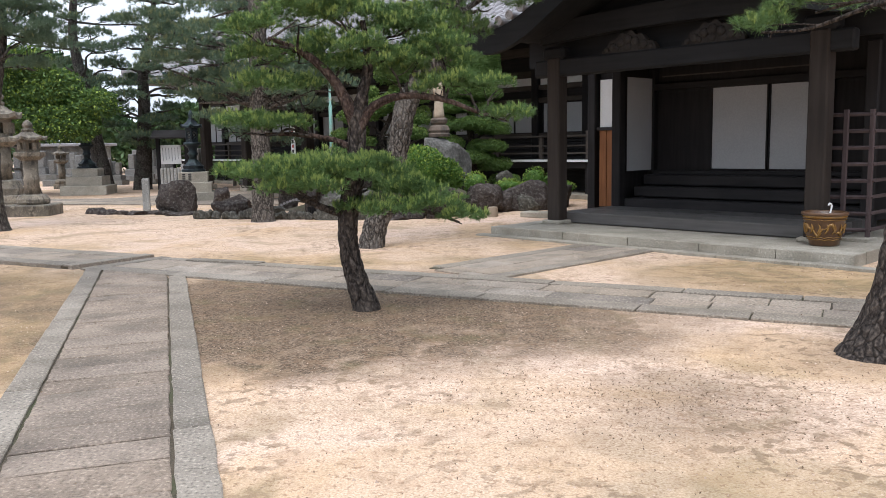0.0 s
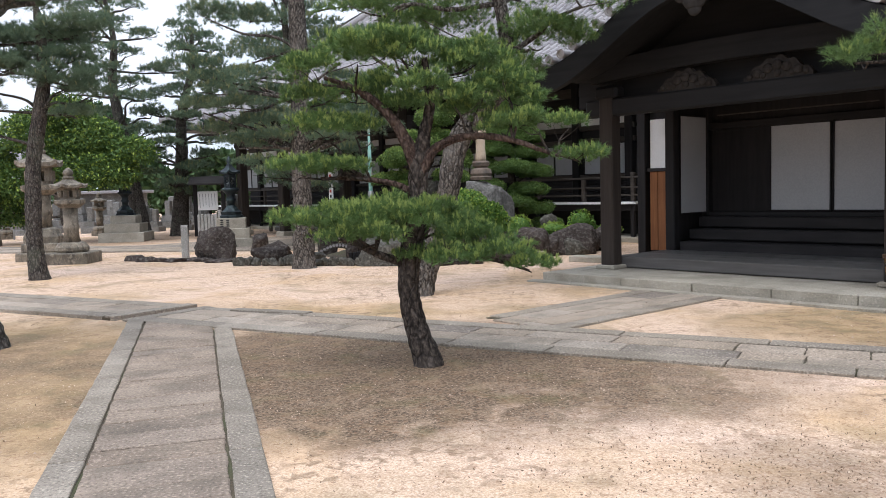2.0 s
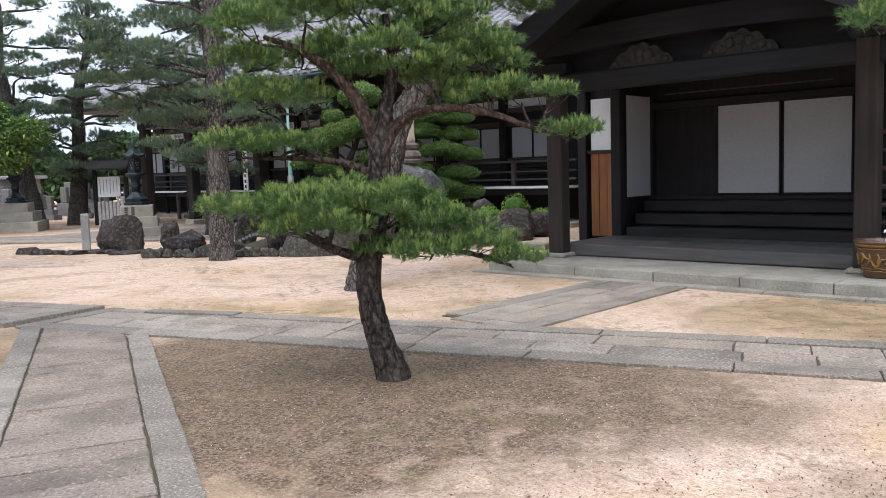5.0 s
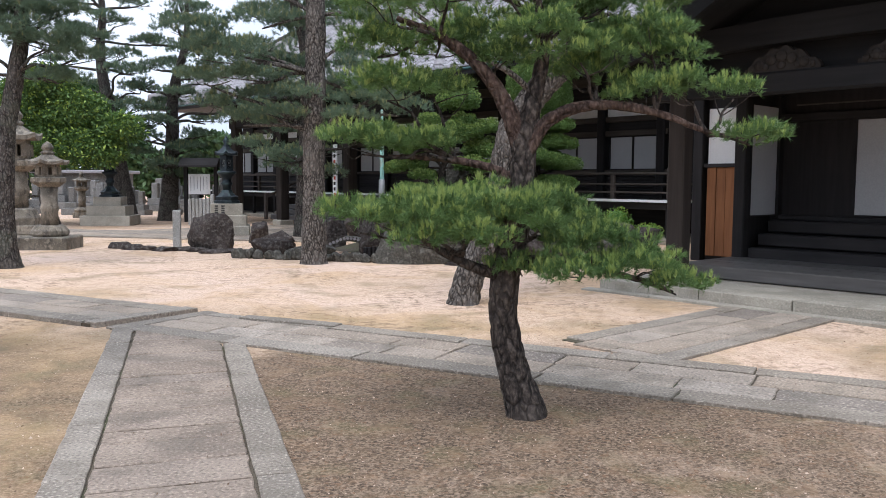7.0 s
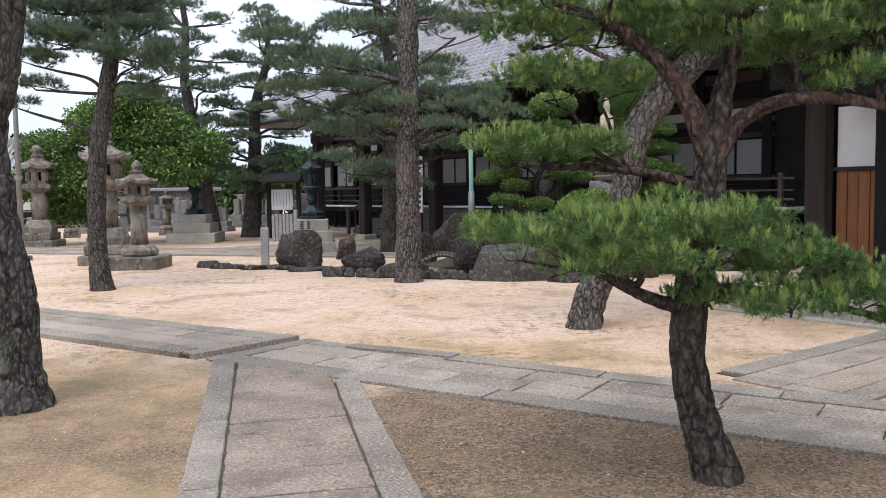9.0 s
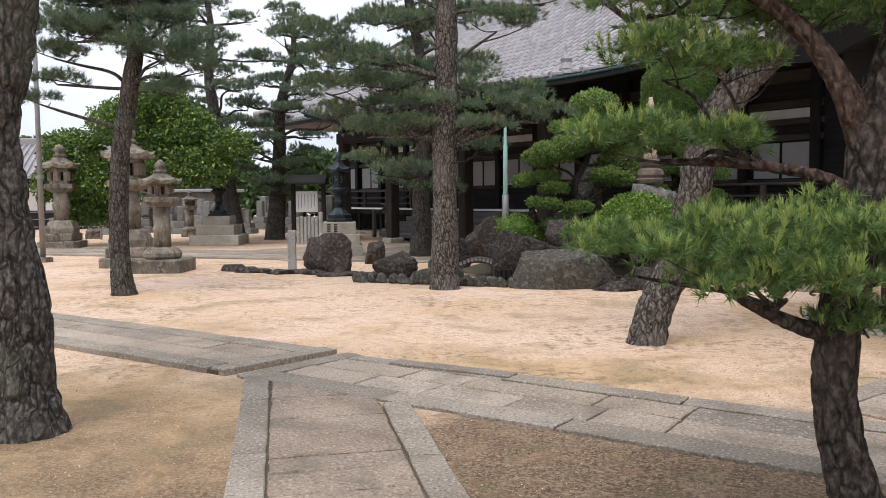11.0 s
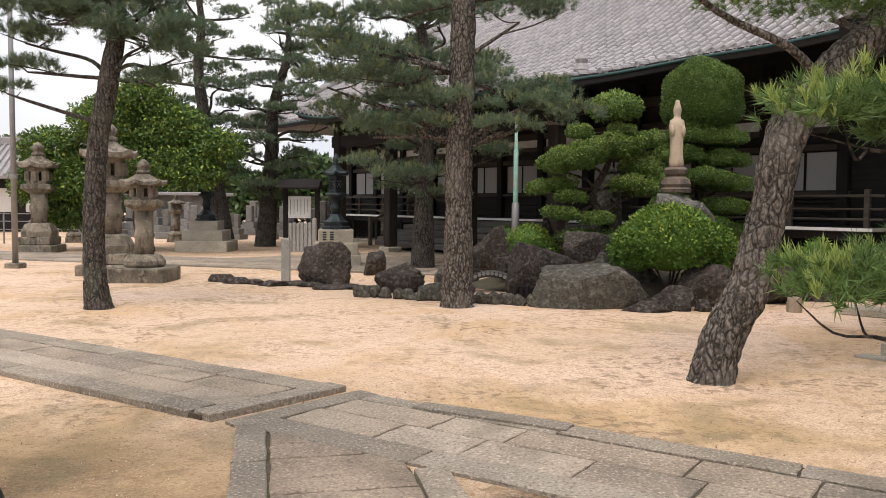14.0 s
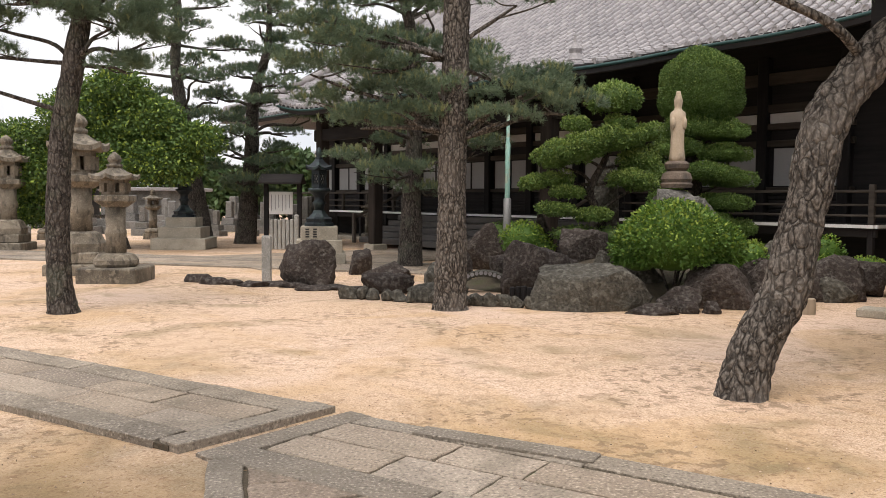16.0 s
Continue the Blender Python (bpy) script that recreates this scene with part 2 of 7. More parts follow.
def bark_mat(name, dark, mid, light, moss=0.0, crack=0.95):
    m, n, l, b = nodes_of(name)
    wv = tex(n, l, "ShaderNodeTexNoise", 7, 3)
    cc = n.new("ShaderNodeTexCoord")
    mp = n.new("ShaderNodeMapping")
    mp.inputs["Scale"].default_value = (1.3, 1.3, 0.46)
    l.new(cc.outputs["Object"], mp.inputs["Vector"])
    v = n.new("ShaderNodeTexVoronoi")
    v.inputs["Scale"].default_value = 12.5
    v.feature = "DISTANCE_TO_EDGE"
    l.new(mixc(n, l, 0.09, mp.outputs["Vector"], wv.outputs["Color"]), v.inputs["Vector"])
    v2 = tex(n, l, "ShaderNodeTexNoise", 38, 9, stretch=(1, 1, 0.6))
    v3 = tex(n, l, "ShaderNodeTexNoise", 2.6, 4)
    c = ramp(n, l, v2.outputs["Fac"], [(0.34, dark), (0.5, mid), (0.64, light)])
    c = mixc(n, l, ramp(n, l, v.outputs["Distance"], [(0.0, (crack,)), (0.04, (crack * 0.75,)), (0.11, (0,))]), c, tuple(x * 0.4 for x in dark))
    c = mixc(n, l, ramp(n, l, v3.outputs["Fac"], [(0.5, (0,)), (0.68, (0.45,))]), c, light)
    if moss:
        c = mixc(n, l, ramp(n, l, v3.outputs["Fac"], [(0.35, (moss,)), (0.5, (0,))]), c, (0.16, 0.17, 0.13))
    l.new(c, b.inputs["Base Color"])
    b.inputs["Roughness"].default_value = 0.92
    b.inputs["Specular IOR Level"].default_value = 0.2
    bump(n, l, b, mixc(n, l, 0.5, ramp(n, l, v.outputs["Distance"], [(0, (0,)), (0.2, (1,))]), v2.outputs["Fac"]), 1.0, 0.035)
    return m


def leaf_mat(name, lo, hi, patch=1.6, rough=0.55, trans=0.0):
    m, n, l, b = nodes_of(name)
    g = n.new("ShaderNodeNewGeometry")
    t = n.new("ShaderNodeTexNoise")
    t.inputs["Scale"].default_value = patch
    l.new(g.outputs["Position"], t.inputs["Vector"])
    c = ramp(n, l, t.outputs["Fac"], [(0.3, lo), (0.7, hi)])
    c = mixc(n, l, 0.45, c, ramp(n, l, g.outputs["Random Per Island"], [(0.0, tuple(v * 0.6 for v in lo)), (1.0, tuple(v * 1.15 for v in hi))]))
    l.new(c, b.inputs["Base Color"])
    b.inputs["Roughness"].default_value = rough
    b.inputs["Specular IOR Level"].default_value = 0.3
    if trans:
        tr = n.new("ShaderNodeBsdfTranslucent")
        l.new(c, tr.inputs["Color"])
        ms = n.new("ShaderNodeMixShader")
        ms.inputs["Fac"].default_value = trans
        l.new(b.outputs["BSDF"], ms.inputs[1])
        l.new(tr.outputs["BSDF"], ms.inputs[2])
        l.new(ms.outputs["Shader"], n["Material Output"].inputs["Surface"])
    return m


def tile_mat():
    m, n, l, b = nodes_of("grey_roof_tile")
    g = n.new("ShaderNodeNewGeometry")
    t1 = n.new("ShaderNodeTexNoise")
    t1.inputs["Scale"].default_value, t1.inputs["Detail"].default_value = 1.1, 6
    t2 = n.new("ShaderNodeTexNoise")
    t2.inputs["Scale"].default_value, t2.inputs["Detail"].default_value = 14, 4
    for t in (t1, t2):
        l.new(g.outputs["Position"], t.inputs["Vector"])
    c = ramp(n, l, t1.outputs["Fac"], [(0.3, (0.17, 0.16, 0.165)), (0.7, (0.33, 0.31, 0.31))])
    c = mixc(n, l, 0.45, c, ramp(n, l, g.outputs["Random Per Island"], [(0, (0.15, 0.14, 0.15)), (1, (0.42, 0.39, 0.39))]))
    c = mixc(n, l, 0.3, c, ramp(n, l, t2.outputs["Fac"], [(0.35, (0.12, 0.11, 0.11)), (0.65, (0.4, 0.38, 0.37))]))
    l.new(c, b.inputs["Base Color"])
    b.inputs["Roughness"].default_value = 0.55
    b.inputs["Specular IOR Level"].default_value = 0.5
    bump(n, l, b, t2.outputs["Fac"], 0.2, 0.01)
    return m


SAND = sand_mat()
PAVE = granite("paving_granite", (0.19, 0.16, 0.133), (0.385, 0.32, 0.256), 0.5, (0.14, 0.123, 0.092), 0.85)
KERB = granite("kerb_granite", (0.185, 0.158, 0.128), (0.325, 0.278, 0.224), 0.3, (0.135, 0.113, 0.084), 0.95)
WALKSLAB = granite("walk_sandstone", (0.165, 0.13, 0.102), (0.315, 0.25, 0.194), 0.25, (0.1, 0.082, 0.062), 0.8)
PLINTH = granite("plinth_granite", (0.27, 0.245, 0.2), (0.39, 0.355, 0.292), 0.2, (0.17, 0.152, 0.115), 0.5)
LANTERN = granite("lantern_granite", (0.11, 0.095, 0.074), (0.29, 0.25, 0.195), 0.15, (0.045, 0.04, 0.033), 0.5, 0.55)
GRAVE = granite("grave_granite", (0.13, 0.128, 0.122), (0.25, 0.245, 0.235), 0.3, (0.1, 0.1, 0.08))
PALESTONE = granite("pale_granite", (0.28, 0.275, 0.26), (0.4, 0.39, 0.365), 0.1, (0.25, 0.24, 0.2))
ROCK = rough_mat("garden_rock", (0.016, 0.0125, 0.011), (0.072, 0.055, 0.046), 3.2, 22, 0.9, 1.0, 0.1, (0.24, 0.22, 0.195), 15.0, 0.4, vary=0.2)
ROCK_G = rough_mat("lichened_rock", (0.03, 0.027, 0.022), (0.11, 0.1, 0.08), 3.2, 24, 0.9, 1.0, 0.09, (0.26, 0.25, 0.21), 13.0, 0.45, vary=0.15)
EARTH = rough_mat("dark_garden_earth", (0.05, 0.042, 0.03), (0.14, 0.11, 0.075), 3.0, 50, 0.95, 0.8, 0.03, (0.06, 0.07, 0.03), 1.5)
DARKWOOD = wood_mat("weathered_dark_timber", (0.0145, 0.0138, 0.0142), (0.034, 0.0303, 0.0295), 0.66)
DARKWOOD_H = wood_mat("weathered_dark_timber_flat", (0.018, 0.0172, 0.0178), (0.043, 0.0385, 0.0375), 0.64, 0)
PILLAR = wood_mat("brown_pillar_timber", (0.019, 0.016, 0.0145), (0.054, 0.043, 0.036), 0.7)
GREYWOOD = wood_mat("grey_deck_boards", (0.06, 0.056, 0.053), (0.14, 0.129, 0.122), 0.42, 0)
PLANK = wood_mat("reddish_cedar_plank", (0.12, 0.05, 0.023), (0.34, 0.15, 0.066), 0.6)
# dark timber with the deep shade under the gable put into its colour
SHADEWOOD = wood_mat("shade_darkened_timber", (0.012, 0.0122, 0.0132), (0.026, 0.0253, 0.0257), 0.66, 0)
RAIL = wood_mat("weathered_rail_timber", (0.045, 0.037, 0.031), (0.11, 0.094, 0.08), 0.7, 0)
PAPER = rough_mat("white_shoji_paper", (0.37, 0.37, 0.37), (0.44, 0.438, 0.435), 1.5, 40, 0.8, 0.05, 0.002)
PLASTER = rough_mat("white_plaster", (0.7, 0.69, 0.67), (0.8, 0.79, 0.77), 2.0, 40, 0.85, 0.1, 0.003, (0.6, 0.58, 0.54), 1.0)
WHITEPAINT = rough_mat("white_painted_edge", (0.82, 0.82, 0.8), (0.9, 0.9, 0.88), 3, 40, 0.6, 0.1, 0.002)
TILE = tile_mat()
COPPER = rough_mat("green_copper", (0.02, 0.05, 0.05), (0.05, 0.1, 0.095), 5, 50, 0.6, 0.2, 0.004, metal=0.3)
BRONZE = rough_mat("dark_bronze", (0.012, 0.016, 0.02), (0.035, 0.045, 0.052), 5, 60, 0.5, 0.3, 0.006, (0.05, 0.075, 0.07), 4, metal=0.5)
STATUE = rough_mat("carved_sandstone", (0.44, 0.34, 0.24), (0.6, 0.49, 0.37), 5, 60, 0.9, 0.4, 0.01, (0.3, 0.24, 0.18), 3)
POT = rough_mat("amber_glazed_pot", (0.17, 0.085, 0.018), (0.28, 0.15, 0.035), 6, 40, 0.25, 0.2, 0.004, spec=0.5)
POT_D = rough_mat("brown_glaze", (0.07, 0.035, 0.015), (0.13, 0.065, 0.03), 8, 40, 0.3, 0.2, 0.004, spec=0.5)
METAL = rough_mat("grey_galvanised_pole", (0.2, 0.2, 0.2), (0.3, 0.3, 0.29), 4, 40, 0.5, 0.15, 0.003, metal=0.6)
POLEGREEN = rough_mat("pale_green_paint", (0.2, 0.42, 0.36), (0.33, 0.52, 0.45), 3, 40, 0.5, 0.1, 0.003, (0.4, 0.3, 0.2), 4)
INK = rough_mat("black_lettering", (0.02, 0.02, 0.02), (0.04, 0.04, 0.04), 10, 60, 0.7, 0.05, 0.001)
RED = rough_mat("red_lettering", (0.4, 0.06, 0.04), (0.5, 0.08, 0.05), 10, 60, 0.7, 0.05, 0.001)
BARK_N = bark_mat("young_pine_bark", (0.022, 0.018, 0.016), (0.058, 0.046, 0.038), (0.115, 0.093, 0.077), 0.0, 0.7)
BARK = bark_mat("old_pine_bark", (0.042, 0.036, 0.031), (0.118, 0.102, 0.087), (0.215, 0.19, 0.165), 0.0, 0.85)
BARK_D = bark_mat("dark_pine_bark", (0.024, 0.02, 0.018), (0.066, 0.055, 0.047), (0.14, 0.124, 0.108), 0.3, 0.85)
BARK_R = bark_mat("reddish_pine_bark", (0.03, 0.019, 0.015), (0.078, 0.05, 0.039), (0.14, 0.098, 0.078), 0.0, 0.45)
NEEDLE = leaf_mat("pine_needles", (0.07, 0.128, 0.04), (0.155, 0.245, 0.075), trans=0.3)
NEEDLE_L = leaf_mat("fresh_pine_shoots", (0.24, 0.33, 0.08), (0.4, 0.48, 0.15), trans=0.35)
NEEDLE_F = leaf_mat("older_pine_needles", (0.085, 0.132, 0.088), (0.185, 0.25, 0.152), 0.9, trans=0.35)
NEEDLE_FL = leaf_mat("olive_pine_shoots", (0.19, 0.225, 0.105), (0.32, 0.345, 0.175), 0.9, trans=0.3)
LEAF = leaf_mat("broad_green_leaves", (0.045, 0.09, 0.022), (0.12, 0.2, 0.05), 0.8, trans=0.2)
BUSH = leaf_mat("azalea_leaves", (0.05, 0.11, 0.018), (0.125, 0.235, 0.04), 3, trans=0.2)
BUSH_L = leaf_mat("bright_yellow_green_leaves", (0.17, 0.27, 0.035), (0.34, 0.43, 0.08), 3, trans=0.2)
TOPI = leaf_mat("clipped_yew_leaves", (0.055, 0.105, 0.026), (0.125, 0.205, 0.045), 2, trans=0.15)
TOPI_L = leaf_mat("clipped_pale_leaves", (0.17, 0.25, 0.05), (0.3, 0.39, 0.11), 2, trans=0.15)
FARGREEN = leaf_mat("distant_leaves", (0.04, 0.08, 0.03), (0.10, 0.16, 0.06), 0.2)
GLASS = rough_mat("smoky_lantern_pane", (0.3, 0.31, 0.3), (0.42, 0.43, 0.42), 5, 40, 0.3, 0.05, 0.002)


# ---- building blocks ----
def thing(name, x, y, z=0.0, rz=0.0, label="", category="", group="", kind="", scale=1.0):
    e = new(name)
    e.empty_display_size = 0.2
    e.matrix_world = pose(x, y, z, 0, 0, rz) @ Matrix.Scale(scale, 4)
    return tagged(e, label, category, group, kind)


def obj(name, me, material, parent=None, label=""):
    ob = new(name, me)
    if material is not None and not me.materials:
        me.materials.append(material)
    if parent is not None:
        ob.parent = parent
    if label:
        ob["label"] = label
    return ob


def part(name, bm, material, parent=None, label="", smooth=False):
    me = bpy.data.meshes.new(name)
    bm.to_mesh(me)
    bm.free()
    if smooth:
        me.polygons.foreach_set("use_smooth", [True] * len(me.polygons))
    return obj(name, me, material, parent, label)


def raw(name, verts, faces, material, parent=None, label="", smooth=False):
    me = bpy.data.meshes.new(name)
    me.from_pydata([tuple(v) for v in verts], [], faces)
    if smooth:
        me.polygons.foreach_set("use_smooth", [True] * len(me.polygons))
    me.update()
    return obj(name, me, material, parent, label)


def box(x0, x1, y0, y1, z0, z1, bevel=0.01, bm=None):
    own = bm is None
    bm = bm or bmesh.new()
    r = bmesh.ops.create_cube(bm, size=1.0)
    for v in r["verts"]:
        v.co = Vector((x0 + (v.co.x + 0.5) * (x1 - x0), y0 + (v.co.y + 0.5) * (y1 - y0), z0 + (v.co.z + 0.5) * (z1 - z0)))
    if bevel:
        es = list({e for v in r["verts"] for e in v.link_edges})
        bmesh.ops.bevel(bm, geom=es, offset=min(bevel, 0.45 * min(abs(x1 - x0), abs(y1 - y0), abs(z1 - z0))), segments=1, affect="EDGES")
    return bm


def lathe(profile, seg=24, bm=None, at=(0, 0), square=False, turn=0.0):
    """Turns (radius, z) steps round the upright axis."""
    bm = bm or bmesh.new()
    rings = []
    for r, z in profile:
        ring = []
        for i in range(seg):
            a = 2 * math.pi * (i + 0.5 * square) / seg + turn
            ring.append(bm.verts.new((at[0] + r * math.cos(a), at[1] + r * math.sin(a), z)))
        rings.append(ring)
    for a, b in zip(rings, rings[1:]):
        for i in range(seg):
            j = (i + 1) % seg
            bm.faces.new((a[i], a[j], b[j], b[i]))
    bm.faces.new(list(reversed(rings[0])))
    bm.faces.new(rings[-1])
    return bm


def tube(points, radii, seg=12, caps=True):
    """Vertices and faces of a limb along points."""
    pts = [Vector(p) for p in points]
    verts, faces = [], []
    side = Vector((1, 0.13, 0.05)).normalized()
    for i, p in enumerate(pts):
        d = (pts[min(i + 1, len(pts) - 1)] - pts[max(i - 1, 0)]).normalized()
        a = (side - d * side.dot(d)).normalized()
        b = d.cross(a)
        side = a
        for k in range(seg):
            w = 2 * math.pi * k / seg
            verts.append(p + (a * math.cos(w) + b * math.sin(w)) * radii[i])
    for i in range(len(pts) - 1):
        for k in range(seg):
            j = (k + 1) % seg
            faces.append((i * seg + k, i * seg + j, (i + 1) * seg + j, (i + 1) * seg + k))
    if caps:
        faces.append(tuple(reversed(range(seg))))
        faces.append(tuple(range((len(pts) - 1) * seg, len(pts) * seg)))
    return verts, faces


def spline(points, n):
    """Smooth path through points (x, y, z, r)."""
    P = np.array(points, float)
    P = np.vstack([2 * P[0] - P[1], P, 2 * P[-1] - P[-2]])
    out = []
    m = len(P) - 3
    for s in np.linspace(0, m - 1e-6, n):
        i = int(s)
        t = s - i
        p0, p1, p2, p3 = P[i:i + 4]
        out.append(0.5 * (2 * p1 + (p2 - p0) * t + (2 * p0 - 5 * p1 + 4 * p2 - p3) * t * t + (3 * p1 - p0 - 3 * p2 + p3) * t ** 3))
    return np.array(out)


def trunk(points, seg=40, n=90, relief=0.02, plate=9.0, seed=0.0):
    """A trunk with real plated bark."""
    s = spline(points, n)
    verts, faces = tube(s[:, :3], s[:, 3], seg)
    res = []
    for q, v in enumerate(verts):
        i = min(q // seg, n - 1)
        c = Vector(s[i, :3])
        d = (v - c).normalized()
        dist, _ = noise.voronoi(Vector((v.x * plate * 1.2, v.y * plate * 1.2, v.z * plate * 0.5 + seed)))
        crack = min(1.0, (dist[1] - dist[0]) * 3.0)
        lump = noise.noise(Vector((v.x * 2.2, v.y * 2.2, v.z * 1.3 + seed)))
        res.append(v + d * (relief * (crack - 0.7) + s[i, 3] * 0.12 * lump))
    return res, faces


def foliage(name, verts, tri, mats, mat_index, parent):
    """One crown mesh from arrays of corners."""
    me = bpy.data.meshes.new(name)
    nv, nf = len(verts), len(tri)
    me.vertices.add(nv)
    me.vertices.foreach_set("co", np.asarray(verts, np.float32).ravel())
    me.loops.add(nf * 3)
    me.loops.foreach_set("vertex_index", np.asarray(tri, np.int32).ravel())
    me.polygons.add(nf)
    me.polygons.foreach_set("loop_start", np.arange(0, nf * 3, 3, dtype=np.int32))
    me.polygons.foreach_set("loop_total", np.full(nf, 3, np.int32))
    for m in mats:
        me.materials.append(m)
    me.polygons.foreach_set("material_index", np.asarray(mat_index, np.int32))
    me.update()
    me.validate()
    return obj(name, me, None, parent)


RNG = np.random.default_rng(7)


def needle_tufts(centres, dirs, length, count, width, spread, light):
    """Sprays of needles: each a thin blade from the shoot outwards. light: share of fresh shoots, per tuft 0 or 1."""
    m = len(centres)
    d = dirs / np.linalg.norm(dirs, axis=1, keepdims=True)
    D = np.repeat(d, count, 0)
    C = np.repeat(centres, count, 0)
    L = np.repeat(light, count)
    r = RNG.normal(size=(m * count, 3))
    up = np.where(L[:, None] > 0, spread * 0.5, spread)
    D = np.where(L[:, None] > 0, D * 0.35 + np.array([[0, 0, 0.8]]), D)
    w = D + r * up
    w /= np.linalg.norm(w, axis=1, keepdims=True)
    ln = length * RNG.uniform(0.65, 1.15, (m * count, 1)) * np.where(L[:, None] > 0, 0.8, 1.0)
    base = C + D * RNG.uniform(0.0, 0.5, (m * count, 1)) * length
    tip = base + w * ln
    side = np.cross(w, RNG.normal(size=(m * count, 3)))
    side /= np.linalg.norm(side, axis=1, keepdims=True) + 1e-9
    v = np.stack([base - side * width, base + side * width, tip], 1).reshape(-1, 3)
    tri = np.arange(m * count * 3).reshape(-1, 3)
    return v, tri, L


def pad_points(pad, n):
    """Points and ways of growth in a cushion (x, y, z, rx, ry, rz): a spread of small domed clumps with gaps between."""
    x, y, z, rx, ry, rz = pad
    c = min(0.34, max(0.1, 0.34 * math.sqrt(rx * ry)))
    k = max(6, int(2.1 * rx * ry / (c * c)) + 4)
    a = RNG.uniform(0, 2 * math.pi, k)
    q = np.sqrt(RNG.uniform(0, 1, k)) * 0.92
    h = np.sqrt(1 - q ** 2)
    cen = np.stack([x + (rx - c * 0.25) * q * np.cos(a), y + (ry - c * 0.25) * q * np.sin(a), z + rz * (h - 0.35) + RNG.uniform(-0.3, 0.3, k) * rz], 1)
    size = c * RNG.uniform(0.7, 1.2, k)
    w = RNG.integers(0, k, n)
    u = RNG.normal(size=(n, 3))
    u /= np.linalg.norm(u, axis=1, keepdims=True)
    u[:, 2] = np.where(u[:, 2] < -0.25, -u[:, 2], u[:, 2])
    p = cen[w] + u * np.array([1, 1, 0.62]) * size[w][:, None] * RNG.uniform(0.45, 1.0, (n, 1))
    d = u * np.array([1, 1, 0.7]) + np.array([0, 0, 0.45])
    return p, d, np.clip(u[:, 2] + 0.1, 0, 1)


def pine_crown(pads, density, length, count, width, spread, fresh, mats, parent, name="crown"):
    V, T, M, off = [], [], [], 0
    for pad in pads:
        area = pad[3] * pad[4]
        n = max(12, int(density * area))
        p, d, lev = pad_points(pad, n)
        light = ((RNG.uniform(0, 1, n) < fresh * np.clip(lev, 0, 1)) & (lev > 0.3)).astype(int)
        v, t, m = needle_tufts(p, d, length, count, width, spread, light)
        V.append(v)
        T.append(t + off)
        M.append(m)
        off += len(v)
    return foliage(name, np.concatenate(V), np.concatenate(T), mats, np.concatenate(M), parent)


def limbs_to_pads(parent, joints, pads, material, r0=0.05, name="limb", twigs=4):
    """A crooked limb from the nearest joint of the trunk to each cushion, with twigs under it."""
    rnd = random.Random(len(pads) * 31 + int(r0 * 1000))
    for pad in pads:
        c = Vector(pad[:3]) - Vector((0, 0, pad[5] * 0.25))
        j = min(joints, key=lambda q: (Vector(q[:3]) - c).length + 1.2 * max(0, q[2] - c.z))
        a = Vector(j[:3])
        span = (c - a).length
        pts = [(*a, r0)]
        for f in (0.33, 0.66):
            p = a.lerp(c, f) + Vector((rnd.uniform(-1, 1), rnd.uniform(-1, 1), rnd.uniform(-0.3, 0.9))) * span * 0.1
            pts.append((*p, r0 * (1 - 0.5 * f)))
        pts.append((*c, r0 * 0.4))
        s = spline(pts, 14)
        verts, faces = tube(s[:, :3], s[:, 3], 8)
        for k in range(twigs):
            ang = rnd.uniform(0, 6.28)
            q = rnd.uniform(0.5, 0.95)
            st = Vector(s[rnd.randint(7, 13), :3])
            e = Vector((pad[0] + pad[3] * q * math.cos(ang), pad[1] + pad[4] * q * math.sin(ang), pad[2] + pad[5] * 0.15))
            mid = st.lerp(e, 0.5) + Vector((0, 0, -0.015 * span + rnd.uniform(-0.05, 0.05)))
            tw = spline([(*st, r0 * 0.35), (*mid, r0 * 0.28), (*e, r0 * 0.12)], 7)
            v2, f2 = tube(tw[:, :3], tw[:, 3], 6)
            o = len(verts)
            verts += v2
            faces += [tuple(i + o for i in f) for f in f2]
        raw(name, verts, faces, material, parent, smooth=True)


def leaf_cloud(points, dirs, size, mats, mat_index, parent, name="crown"):
    """Small folded leaves at points."""
    m = len(points)
    d = dirs / (np.linalg.norm(dirs, axis=1, keepdims=True) + 1e-9)
    w = d * 0.6 + RNG.normal(size=(m, 3)) * 0.55
    w /= np.linalg.norm(w, axis=1, keepdims=True)
    s = np.cross(w, RNG.normal(size=(m, 3)))
    s /= np.linalg.norm(s, axis=1, keepdims=True) + 1e-9
    z = size * RNG.uniform(0.6, 1.25, (m, 1))
    up = np.cross(s, w)
    v = np.stack([points - w * z * 0.1, points + w * z * 0.5 + s * z * 0.28 + up * z * 0.06, points + w * z, points + w * z * 0.5 - s * z * 0.28 + up * z * 0.06], 1).reshape(-1, 3)
    k = np.arange(m)[:, None] * 4
    tri = np.concatenate([k + np.array([[0, 1, 2]]), k + np.array([[0, 2, 3]])], 1).reshape(-1, 3)
    return foliage(name, v, tri, mats, np.repeat(mat_index, 2), parent)


